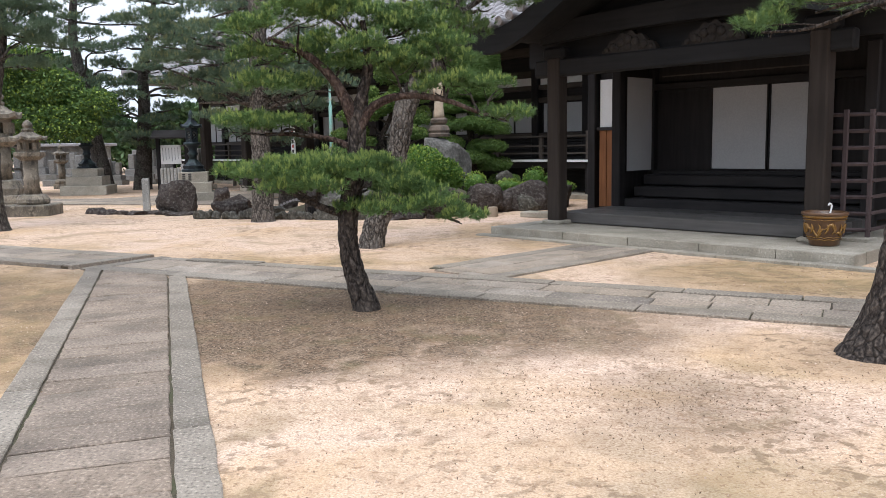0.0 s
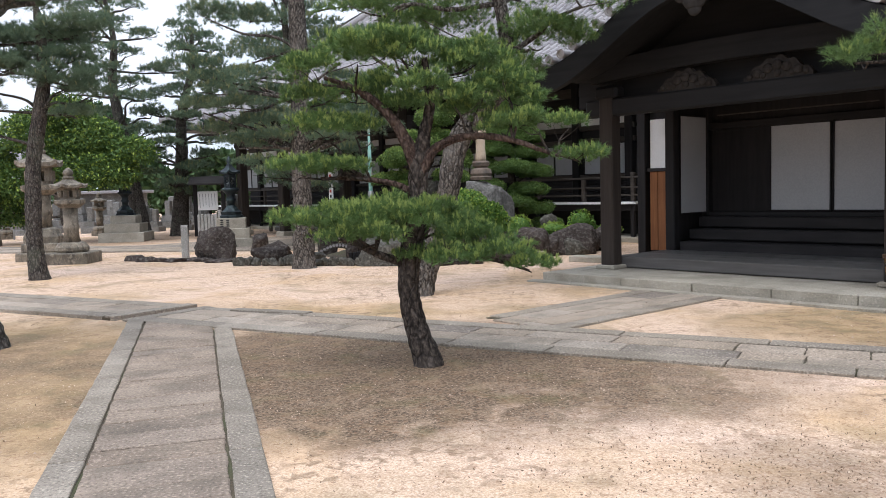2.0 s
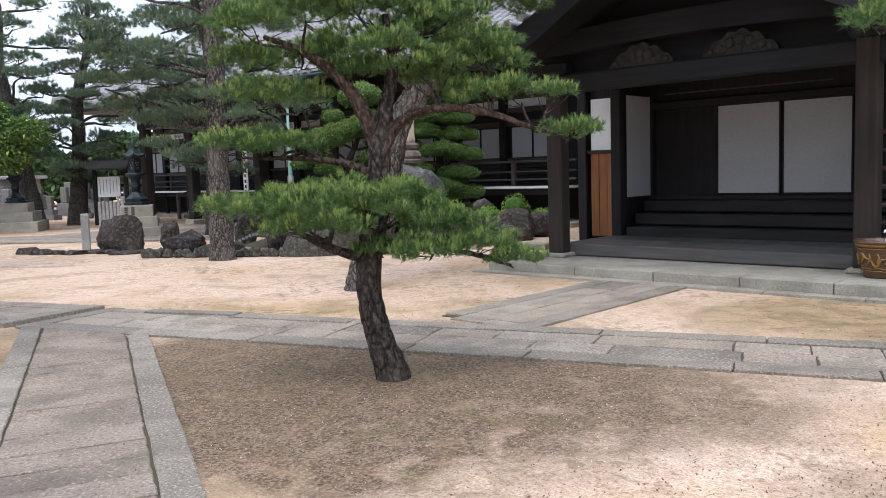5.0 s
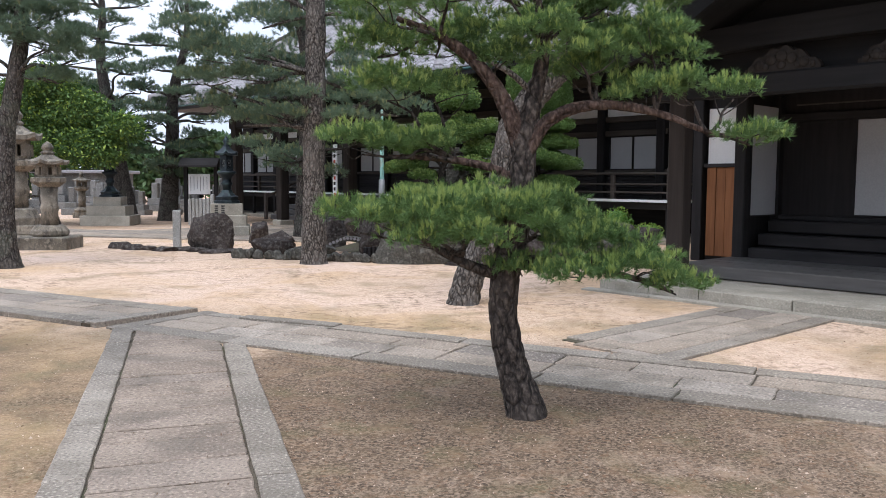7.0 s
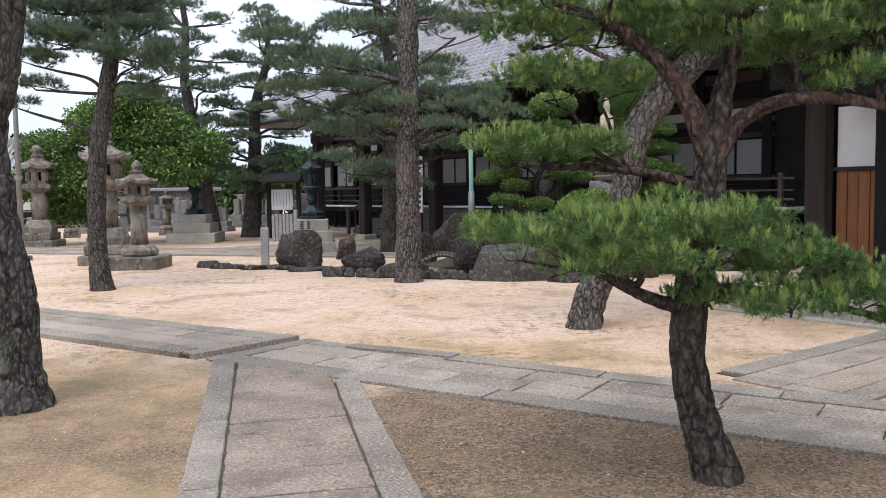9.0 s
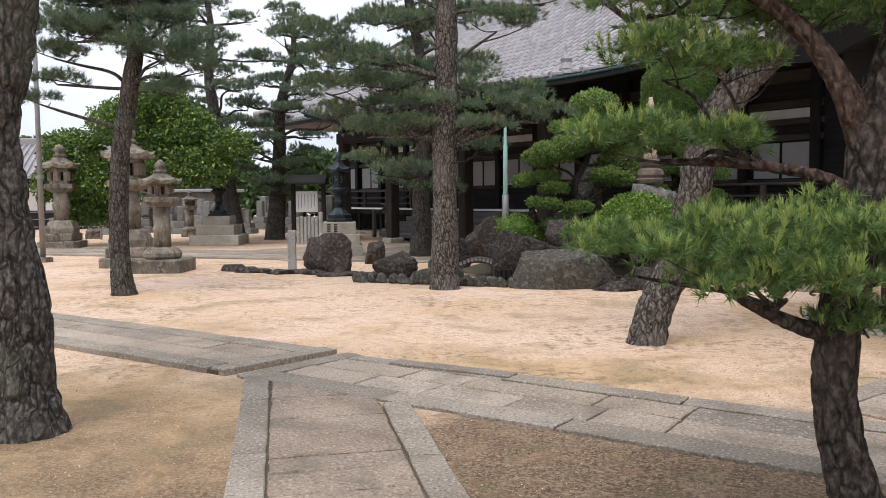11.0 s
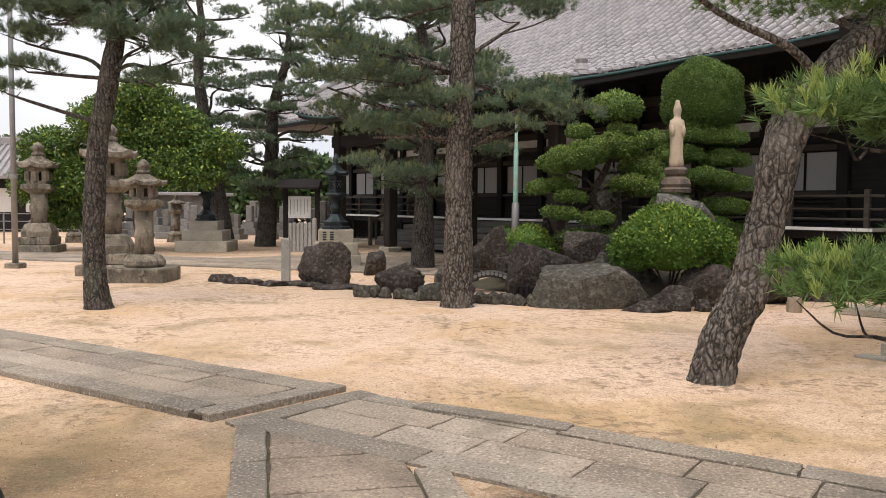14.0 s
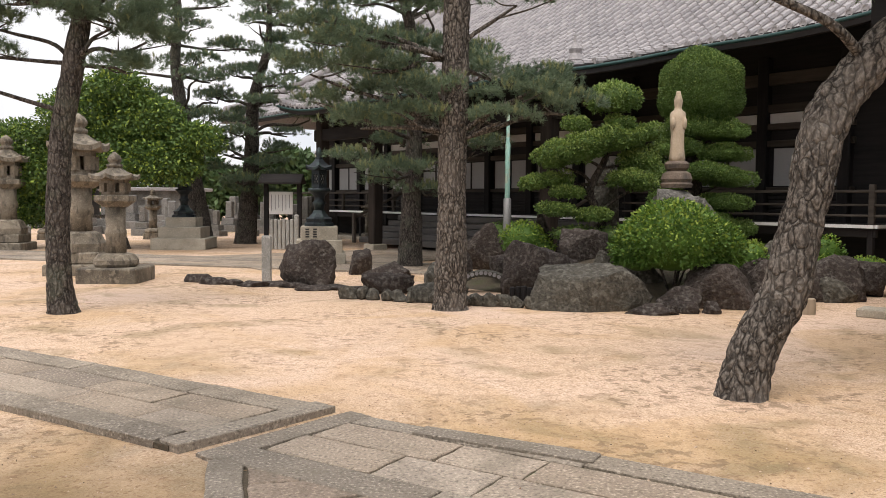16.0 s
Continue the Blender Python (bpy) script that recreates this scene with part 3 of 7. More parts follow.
def shell_points(c, r, n, inner=0.84, low=-0.6):
    """Points over the rind of a clipped ball (or half ball), with the way outwards."""
    u = RNG.normal(size=(n * 2, 3))
    u /= np.linalg.norm(u, axis=1, keepdims=True)
    u = u[u[:, 2] > low][:n]
    q = RNG.uniform(inner, 1.02, (len(u), 1))
    wob = 1 + 0.05 * np.sin(u[:, :1] * 5 + c[0]) * np.sin(u[:, 1:2] * 6 + c[1]) + 0.04 * np.sin(u[:, 2:3] * 8 + c[2])
    return np.array(c) + u * np.array(r) * q * wob, u


def rock(name, x, y, z, sx, sy, sz, material, seed, rz=0.0, label="", category="rock", sharp=0.35, parent=None, group="", sub=4, block=0.35):
    bm = bmesh.new()
    bmesh.ops.create_icosphere(bm, subdivisions=sub, radius=1.0)
    o = Vector((seed * 7.3, seed * 3.1, seed * 1.7))
    rnd = random.Random(seed)
    cuts = [(Vector((rnd.gauss(0, 1), rnd.gauss(0, 1), rnd.gauss(0.25, 0.8))).normalized(), rnd.uniform(0.5, 0.84)) for _ in range(13)]
    for v in bm.verts:
        p = v.co.copy()
        p = p.lerp(p / max(abs(p.x), abs(p.y), abs(p.z)) * 0.86, block)
        for nrm, dd in cuts:
            k = p.dot(nrm) - dd
            if k > 0:
                p -= nrm * k * (1.02 - 0.2 * sharp)
        p *= 1 + 0.12 * noise.noise(p * 1.6 + o) + 0.09 * noise.noise(p * 3.7 + o) + 0.05 * noise.noise(p * 8 + o) + 0.03 * noise.noise(p * 17 + o)
        p.z = max(p.z, -0.55)
        v.co = Vector((p.x * sx, p.y * sy, (p.z + 0.5) * sz))
    me = bpy.data.meshes.new(name)
    bm.to_mesh(me)
    bm.free()
    me.polygons.foreach_set("use_smooth", [True] * len(me.polygons))
    ob = obj(name, me, material, parent)
    ob.matrix_world = pose(x, y, z, 0, 0, rz)
    if not parent:
        tagged(ob, label, category, group)
    return ob


# ---- ground and paving ----
def ground_z(x, y):
    return 0.012 * noise.noise(Vector((x * 0.35, y * 0.35, 0))) + 0.004 * noise.noise(Vector((x * 1.9, y * 1.9, 3))) - 0.006


def ground_sheet():
    xs = np.concatenate([[-900, -300, -120, -70, -45], np.linspace(-32, 14, 185), [20, 30, 50, 100, 300, 900]])
    ys = np.concatenate([[-900, -200, -60, -20, -8], np.linspace(-3, 36, 157), [42, 50, 65, 100, 300, 900]])
    verts = [(x, y, ground_z(x, y)) for y in ys for x in xs]
    nx = len(xs)
    faces = [(j * nx + i, j * nx + i + 1, (j + 1) * nx + i + 1, (j + 1) * nx + i) for j in range(len(ys) - 1) for i in range(nx - 1)]
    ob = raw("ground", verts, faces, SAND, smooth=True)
    return tagged(ob, "pale ochre sandy temple yard with mossy patches", "ground", kind="structure")


ground = ground_sheet()


def slab_mesh(w, d, h, seed):
    """A dressed stone with worn, slightly wavy edges; origin at its top centre."""
    rnd = random.Random(seed)
    bm = bmesh.new()
    n = 5
    pts = []
    for (ax, ay), (bx, by) in (((-1, -1), (1, -1)), ((1, -1), (1, 1)), ((1, 1), (-1, 1)), ((-1, 1), (-1, -1))):
        for k in range(n):
            f = k / n
            pts.append(((ax + (bx - ax) * f) * w / 2 + rnd.uniform(-0.006, 0.006), (ay + (by - ay) * f) * d / 2 + rnd.uniform(-0.006, 0.006)))
    top = [bm.verts.new((x * (1 - 0.016 / w), y * (1 - 0.016 / d), rnd.uniform(-0.002, 0.002))) for x, y in pts]
    rim = [bm.verts.new((x, y, -0.006)) for x, y in pts]
    low = [bm.verts.new((x, y, -h)) for x, y in pts]
    bm.faces.new(top)
    m = len(pts)
    for a, b in ((rim, top), (low, rim)):
        for i in range(m):
            j = (i + 1) % m
            bm.faces.new((a[i], a[j], b[j], b[i]))
    me = bpy.data.meshes.new("slab")
    bm.to_mesh(me)
    bm.free()
    return me


def lay(parent, name, material, cx, cy, top, ang, w, d, h=0.12, seed=0):
    me = slab_mesh(w - 0.016, d - 0.014, h, seed)
    me.materials.append(material)
    ob = new(name, me)
    ob.parent = parent
    rnd = random.Random(seed + 5)
    ob.matrix_world = pose(cx, cy, top + rnd.uniform(-0.003, 0.003), rnd.uniform(-0.2, 0.2), rnd.uniform(-0.2, 0.2), ang)
    return ob


def strip(parent, ox, oy, ang, s0, s1, t0, t1, name, material, top, lengths, seed, courses=1, skip=None, along=True):
    """Stones between s0 and s1 along a line, in courses between t0 and t1 across it."""
    rnd = random.Random(seed)
    ca, sa = math.cos(radians(ang)), math.sin(radians(ang))
    for k in range(courses):
        a, b = t0 + (t1 - t0) * k / courses, t0 + (t1 - t0) * (k + 1) / courses
        s = s0 - rnd.uniform(0, lengths[0]) * (courses > 1)
        while s < s1 - 0.05:
            e = min(s1, s + rnd.uniform(*lengths))
            if s1 - e < lengths[0] * 0.5:
                e = s1
            st = max(s, s0)
            if e - st > 0.06:
                ms, mt = (st + e) / 2, (a + b) / 2
                lay(parent, name, material, ox + ca * ms - sa * mt, oy + sa * ms + ca * mt, top, ang, e - st, b - a, seed=rnd.randint(0, 9999))
            s = e


def bed(parent, ox, oy, ang, s0, s1, t0, t1, top):
    """Dark earth that shows in the joints."""
    ob = part("joint_bed", box(s0 + 0.02, s1 - 0.02, t0 + 0.02, t1 - 0.02, -0.08, top - 0.012, 0), EARTH, parent)
    ob.matrix_world = pose(ox, oy, 0, 0, 0, ang)


# walk: narrow path with kerbs, at 109.9 degrees, origin at its right outer edge
walk_path = thing("pavement_1", -2.13, 7.09, 0, 109.9, "narrow stone slab walk with granite kerbs", "pavement", kind="structure")
WX, WY, WA = -2.13, 7.09, 109.9
bed(walk_path, WX, WY, WA, -9.0, 3.7, 0.0, 1.28, 0.014)
bed(walk_path, WX, WY, WA, 3.66, 4.15, 0.2, 1.28, 0.009)
bed(walk_path, WX, WY, WA, 4.1, 4.7, 0.75, 1.28, 0.009)
strip(walk_path, WX, WY, WA, -9.0, 3.72, 0.0, 0.22, "kerb_stone", KERB, 0.022, (0.95, 1.6), 3)
strip(walk_path, WX, WY, WA, -9.0, 4.86, 1.06, 1.28, "kerb_stone", KERB, 0.022, (0.9, 1.5), 4)
strip(walk_path, WX, WY, WA, -9.0, 3.7, 0.225, 1.055, "slab", WALKSLAB, 0.015, (0.27, 0.46), 5)
for sx, w, sa, seed in ((3.9, 0.4, 0.23, 77), (4.25, 0.3, 0.36, 78), (4.56, 0.32, 0.7, 79)):
    ca, sn = math.cos(radians(WA)), math.sin(radians(WA))
    lay(walk_path, "slab", WALKSLAB, WX + ca * sx - sn * (sa + 1.05) / 2, WY + sn * sx + ca * (sa + 1.05) / 2, 0.013, WA, w, 1.05 - sa, seed=seed)

# main path; its near kerb runs on over the head of the walk
MA = -25.6
main_path = thing("pavement_2", -4.47, 12.42, 0, MA, "granite paved path with long kerb stones", "pavement", kind="structure")
MX, MY = -4.5, 12.42
bed(main_path, MX, MY, MA, 0.1, 13.0, -1.24, 0.1, 0.014)
bed(main_path, MX, MY, MA, -14.0, -0.3, -1.27, 0.04, 0.042)
strip(main_path, MX, MY, MA, 0.27, 2.0, -0.16, 0.04, "kerb_stone", KERB, 0.02, (0.8, 1.2), 11)
strip(main_path, MX, MY, MA, 2.0, 13.0, -0.14, 0.11, "kerb_stone", KERB, 0.02, (1.1, 1.9), 11)
strip(main_path, MX, MY, MA, 0.24, 13.0, -0.54, -0.165, "slab", PAVE, 0.016, (0.5, 1.2), 12)
strip(main_path, MX, MY, MA, 0.2, 13.0, -0.935, -0.545, "slab", PAVE, 0.016, (0.55, 1.1), 16)
strip(main_path, MX, MY, MA, -0.02, 13.0, -1.245, -0.94, "kerb_stone", KERB, 0.022, (1.0, 1.8), 13)
# the other stretch, a little higher, and the kerbs that close both
strip(main_path, MX, MY, MA, -14.0, -0.26, -0.24, 0.06, "kerb_stone", KERB, 0.048, (1.2, 2.0), 21)
strip(main_path, MX, MY, MA, -14.0, -0.37, -0.98, -0.245, "slab", PAVE, 0.042, (0.6, 1.2), 22, 2)
strip(main_path, MX, MY, MA, -14.0, -0.45, -1.27, -0.985, "kerb_stone", KERB, 0.048, (1.2, 2.0), 23)
ca, sn = math.cos(radians(MA)), math.sin(radians(MA))
for s0, top, seed in ((-0.235, 0.052, 24), (0.1, 0.024, 25)):
    lay(main_path, "kerb_stone", KERB, MX + ca * s0 + sn * 0.59, MY + sn * s0 - ca * 0.59, top, MA + 82, 1.33, 0.23, 0.12, seed)
# loose long stone on the far kerb
lay(main_path, "kerb_stone", KERB, MX + ca * 1.42 + sn * 0.04, MY + sn * 1.42 - ca * 0.04, 0.042, MA + 4, 1.25, 0.19, 0.09, 31)

# branch to the porch
BA = 44.5
branch = thing("pavement_3", 0.0, 10.4, 0, BA, "granite paved branch path to the porch", "pavement", kind="structure")
BX, BY = 0.02, 10.35
bed(branch, BX, BY, BA, 0.2, 3.55, -0.6, 0.74, 0.018)
strip(branch, BX, BY, BA, 0.3, 3.6, 0.49, 0.74, "kerb_stone", KERB, 0.024, (1.0, 1.6), 41)
strip(branch, BX, BY, BA, 0.1, 3.55, -0.35, 0.485, "slab", PAVE, 0.02, (0.5, 0.9), 42, 2)
strip(branch, BX, BY, BA, 0.0, 3.5, -0.6, -0.355, "kerb_stone", KERB, 0.024, (1.0, 1.6), 43)

# the avenue beyond the garden, to the hall steps
avenue = thing("pavement_4", -12.0, 26.2, 0, -11.0, "wide grey stone paved avenue to the main hall", "pavement", kind="structure")
AX, AY, AA = -11.0, 24.75, -11.0
strip(avenue, AX, AY, AA, -22.0, 6.0, 0.0, 0.35, "kerb_stone", KERB, 0.035, (1.4, 2.2), 51)
strip(avenue, AX, AY, AA, -22.0, 6.0, 0.36, 2.2, "slab", PAVE, 0.03, (0.8, 1.4), 52, 3)
strip(avenue, AX, AY, AA, -22.0, 6.0, 2.21, 2.55, "kerb_stone", KERB, 0.035, (1.4, 2.2), 53)
forecourt = thing("pavement_5", -10.0, 30.0, 0, -45, "stone paved forecourt before the hall steps", "pavement", kind="structure")
strip(forecourt, -11.6, 26.6, -45, -1.0, 3.5, 0.0, 8.5, "slab", PAVE, 0.026, (1.0, 1.6), 61, 9)


# ---- porch with the bow-shaped gable ----
# local axes of the buildings: x along the front, y into the house
BUILD = -45.0
porch = thing("porch_house", 0, 0, 0, BUILD, "dark timber temple porch under a bow-shaped tiled gable", "porch")
platform = thing("platform", 0, 0, 0, BUILD, "low pale granite platform before the porch", "pavement", kind="structure")


def lay_local(parent, name, material, x0, x1, y0, y1, top, h, seed):
    m = pose(0, 0, 0, 0, 0, BUILD) @ Vector(((x0 + x1) / 2, (y0 + y1) / 2, 0))
    lay(parent, name, material, m.x, m.y, top, BUILD, x1 - x0, y1 - y0, h, seed)


x = -10.12
for k, w in enumerate((1.6, 1.25, 1.2, 1.12, 1.0)):
    lay_local(platform, "kerb_stone", PLINTH, x, x + w, 11.0, 11.42, 0.155, 0.17, 200 + k)
    x += w
for k in range(4):
    lay_local(platform, "kerb_stone", PLINTH, -10.12, -9.76, 11.43 + k * 1.1, 12.52 + k * 1.1, 0.155, 0.17, 210 + k)
    lay_local(platform, "kerb_stone", PLINTH, -4.32, -3.95, 11.43 + k * 1.1, 12.52 + k * 1.1, 0.155, 0.17, 220 + k)
part("platform_bed", box(-9.75, -4.33, 11.43, 15.9, -0.02, 0.147, 0), PLINTH, platform)
for k in range(6):
    lay_local(platform, "step_stone", PLINTH, -10.3 + k * 1.15, -9.15 + k * 1.15, 10.78, 10.98, 0.03, 0.08, 230 + k)

# frame
PX0, PX1, PYF, PYB = -9.58, -4.92, 12.2, 15.3
for px in (PX0, PX1):
    part("pillar", box(px - 0.135, px + 0.135, PYF - 0.135, PYF + 0.135, 0.2, 3.1, 0.025), PILLAR, porch, "square brown timber pillar")
    part("pillar_base", box(px - 0.2, px + 0.2, PYF - 0.2, PYF + 0.2, 0.14, 0.215, 0.02), PLINTH, porch, "pale granite pad")
for px in (PX0 - 0.02, PX1 + 0.02):
    for py in (14.15, PYB + 0.05):
        part("pillar", box(px - 0.1, px + 0.1, py - 0.1, py + 0.1, 0.14, 3.1, 0.02), DARKWOOD, porch)
part("front_beam", box(PX0 - 0.45, PX1 + 0.45, PYF - 0.1, PYF + 0.1, 2.78, 3.08, 0.03), SHADEWOOD, porch)
part("lintel_rail", box(PX0 + 0.6, PX1 - 1.2, PYB - 0.6, PYB - 0.56, 2.842, 2.862, 0), RAIL, porch, "pale weathered lintel rail")


def rainbow_beam(x0, x1, y, z, h, rise, th):
    bm = bmesh.new()
    rows = []
    for i in range(25):
        f = i / 24
        c = rise * math.sin(math.pi * f)
        xx = x0 + (x1 - x0) * f
        rows.append([bm.verts.new((xx, y + yy, zz)) for yy, zz in ((-th, z + c), (th, z + c), (th, z + c + h), (-th, z + c + h))])
    for a, b in zip(rows, rows[1:]):
        for i in range(4):
            j = (i + 1) % 4
            bm.faces.new((a[i], a[j], b[j], b[i]))
    bm.faces.new(rows[0])
    bm.faces.new(list(reversed(rows[-1])))
    bmesh.ops.recalc_face_normals(bm, faces=bm.faces)
    return bm


part("bow_beam", rainbow_beam(PX0 - 0.3, PX1 + 0.3, PYF, 3.36, 0.34, 0.1, 0.11), SHADEWOOD, porch, "curved dark bow beam")


def carved_strut(cx, y, z):
    """A frog-leg strut: a spread plaque with scrolls."""
    bm = bmesh.new()
    n = 28
    outl = []
    for i in range(n + 1):
        f = -1 + 2 * i / n
        hh = 0.05 + 0.27 * (1 - abs(f) ** 1.7) + 0.025 * math.sin(f * 16)
        outl.append((cx + f * 0.52, hh))
    fr = [bm.verts.new((px, y - 0.06, z)) for px, h in outl] + [bm.verts.new((px, y - 0.06, z + h)) for px, h in reversed(outl)]
    f = bm.faces.new(fr)
    e = bmesh.ops.extrude_face_region(bm, geom=[f])
    bmesh.ops.translate(bm, verts=[v for v in e["geom"] if isinstance(v, bmesh.types.BMVert)], vec=(0, 0.12, 0))
    bmesh.ops.recalc_face_normals(bm, faces=bm.faces)
    for sx, sz, r in ((-0.3, 0.1, 0.07), (0.3, 0.1, 0.07), (-0.14, 0.16, 0.075), (0.14, 0.16, 0.075), (0, 0.2, 0.08), (0, 0.08, 0.06), (-0.22, 0.07, 0.05), (0.22, 0.07, 0.05), (-0.42, 0.06, 0.045), (0.42, 0.06, 0.045)):
        q = bmesh.ops.create_uvsphere(bm, u_segments=10, v_segments=6, radius=r)
        for v in q["verts"]:
            v.co = Vector((cx + sx + v.co.x, y - 0.07 + v.co.y * 0.6, z + sz + v.co.z))
    return bm


CARVED = wood_mat("carved_grey_timber", (0.018, 0.016, 0.015), (0.055, 0.049, 0.045), 0.8)
for cx in (-8.05, -6.55):
    part("carved_strut", carved_strut(cx, PYF, 3.08), CARVED, porch, "carved grey scrollwork strut")
for cx in (PX0, PX1):
    part("bracket", box(cx - 0.24, cx + 0.24, PYF - 0.14, PYF + 0.14, 3.08, 3.3, 0.05), SHADEWOOD, porch)

# floor, steps and walls inside
for k in range(5):
    part("deck_board", box(-9.72, PX1 + 0.05, 12.36 + k * 0.36, 12.71 + k * 0.36, 0.16, 0.34 if k else 0.345, 0.012), GREYWOOD, porch)
for k in range(3):
    part("step", box(PX0 + 0.1, PX1 - 0.1, 14.18 + k * 0.34, 15.3, 0.3 + k * 0.22, 0.5 + k * 0.22, 0.02), DARKWOOD_H, porch)
part("back_wall", box(PX0, PX1 + 0.1, PYB + 0.12, PYB + 0.24, 0.3, 3.5, 0), DARKWOOD, porch)
part("side_wall", box(PX1 + 0.03, PX1 + 0.12, 14.15, PYB + 0.1, 0.3, 3.2, 0), DARKWOOD, porch)
part("side_wall", box(PX0 - 0.1, PX0 - 0.05, 14.2, PYB + 0.1, 0.3, 3.2, 0), DARKWOOD, porch)
part("sill", box(PX0 + 0.05, PX1, PYB - 0.02, PYB + 0.115, 0.94, 1.02, 0.01), DARKWOOD_H, porch)
part("lintel", box(PX0 + 0.05, PX1, PYB - 0.04, PYB + 0.115, 2.63, 2.76, 0.01), DARKWOOD_H, porch)


def shoji(parent, x0, x1, z0, z1, y, rows, cols, side=False, fr=0.028):
    """A paper sliding door: paper set in a thin dark frame."""
    def bx(a0, a1, b0, b1, c0, c1):
        return box(b0, b1, a0, a1, c0, c1, 0.003) if side else box(a0, a1, b0, b1, c0, c1, 0.003)
    d = part("shoji_door", bx(x0 + fr * 0.5, x1 - fr * 0.5, y + 0.01, y + 0.016, z0 + fr * 0.5, z1 - fr * 0.5), PAPER, parent, "white paper sliding door")
    part("rail", bx(x0, x1, y - 0.012, y + 0.02, z0, z0 + fr), DARKWOOD, d)
    part("rail", bx(x0, x1, y - 0.012, y + 0.02, z1 - fr, z1), DARKWOOD, d)
    part("stile", bx(x0, x0 + fr, y - 0.012, y + 0.02, z0, z1), DARKWOOD, d)
    part("stile", bx(x1 - fr, x1, y - 0.012, y + 0.02, z0, z1), DARKWOOD, d)


shoji(porch, -8.27, -7.13, 1.03, 2.64, PYB + 0.03, 1, 1)
shoji(porch, -7.11, -5.97, 1.03, 2.64, PYB + 0.03, 1, 1)
shoji(porch, 14.33, 15.3, 1.0, 2.9, PX0 + 0.02, 1, 1, side=True)
# plank door and white panel beside the porch
part("plaster_panel", box(-10.95, PX0 - 0.08, 15.42, 15.5, 1.9, 2.95, 0.005), PLASTER, porch, "white plaster panel")
part("wall", box(-11.2, PX0 - 0.02, 15.51, 15.6, 0.1, 3.3, 0), DARKWOOD, porch)
for k in range(7):
    px = -10.95 + k * 0.19
    part("plank", box(px, px + 0.183, 15.40 + 0.006 * (k % 2), 15.45, 0.2, 1.86, 0.006), PLANK, porch, "reddish cedar plank")
part("post", box(-11.2, -11.0, 15.3, 15.5, 0.1, 3.4, 0.015), DARKWOOD, porch)
part("rail", box(-11.0, PX0 - 0.1, 15.36, 15.42, 1.86, 1.93, 0.005), DARKWOOD_H, porch)
# house behind and beside
part("house_wall", box(PX1 + 0.12, 4.0, 15.0, 15.2, 0.0, 4.0, 0), DARKWOOD, porch)
part("house_wall", box(-11.2, -11.05, 15.6, 21.5, 0.0, 3.6, 0), DARKWOOD, porch)
part("house_wall", box(-11.2, 4.0, 21.3, 21.5, 0.0, 4.0, 0), DARKWOOD, porch)
for k in range(3):
    shoji(porch, -3.6 + k * 1.3, -2.4 + k * 1.3, 1.2, 3.0, 14.95, 1, 1)

# lattice rack
RACKWOOD = wood_mat("purplish_rack_timber", (0.05, 0.036, 0.036), (0.11, 0.084, 0.082), 0.7)
rack = thing("lattice_rack", 0, 0, 0, BUILD, "dark brown slatted timber rack beside the porch pillar", "rack")
for px, py in ((-4.7, 12.56), (-4.4, 12.7), (-4.4, 13.6)):
    part("post", box(px - 0.03, px + 0.03, py - 0.03, py + 0.03, 0.14, 2.0, 0.006), RACKWOOD, rack)
for k in range(8):
    z = 0.3 + k * 0.233
    v2, f2 = tube([(-4.88, 12.5, z), (-4.36, 12.72, z)], [0.028, 0.028], 4)
    raw("slat", v2, f2, RACKWOOD, rack)
    part("slat", box(-4.42, -4.38, 12.66, 13.62, z - 0.024, z + 0.024, 0.004), RACKWOOD, rack)
part("pad_stone", box(-4.8, -4.3, 12.45, 12.8, 0.14, 0.2, 0.01), PLINTH, rack, "pale pad stone")


# roof of the porch
RC, RH = -7.15, 3.5


def bow(u):
    """Height of the bow gable over its middle line, s from -1 to 1."""
    s = abs(u - RC) / RH
    s = min(s, 1.0)
    c = 0.5 + 0.5 * math.cos(math.pi * min(1.0, s * 1.16))
    return 3.5 + 1.16 * c + 0.06 * max(0.0, s - 0.85) / 0.15


def bow_sheet(y0, y1, dz0, dz1, u0, u1, n=60):
    bm = bmesh.new()
    rows = []
    for i in range(n + 1):
        u = u0 + (u1 - u0) * i / n
        z = bow(u)
        rows.append([bm.verts.new((u, yy, z + zz)) for yy, zz in ((y0, dz0), (y1, dz0), (y1, dz1), (y0, dz1))])
    for a, b in zip(rows, rows[1:]):
        for i in range(4):
            j = (i + 1) % 4
            bm.faces.new((a[i], a[j], b[j], b[i]))
    bm.faces.new(rows[0])
    bm.faces.new(list(reversed(rows[-1])))
    bmesh.ops.recalc_face_normals(bm, faces=bm.faces)
    return bm


RF = 10.95
porch_roof = new("roof")
porch_roof.parent = porch
porch_roof["label"] = "grey tiled bow-shaped gable roof"
part("bargeboard", bow_sheet(RF, RF + 0.12, -0.36, 0.04, RC - RH, RC + RH), SHADEWOOD, porch_roof, "dark curved bargeboard")
part("inner_board", bow_sheet(RF + 0.12, RF + 0.22, -0.2, 0.05, RC - RH, RC + RH), SHADEWOOD, porch_roof)
part("roof_deck", bow_sheet(RF + 0.22, 17.5, -0.06, 0.06, RC - RH, RC + RH), SHADEWOOD, porch_roof)
# closes the gap over the bow beam, where the lit inside showed through
gw, gf0 = [], []
for i in range(41):
    uu = PX0 - 0.9 + (PX1 - PX0 + 1.8) * i / 40
    for yy in (PYF + 0.3, PYF + 0.36):
        gw += [(uu, yy, 3.0), (uu, yy, bow(uu) - 0.05)]
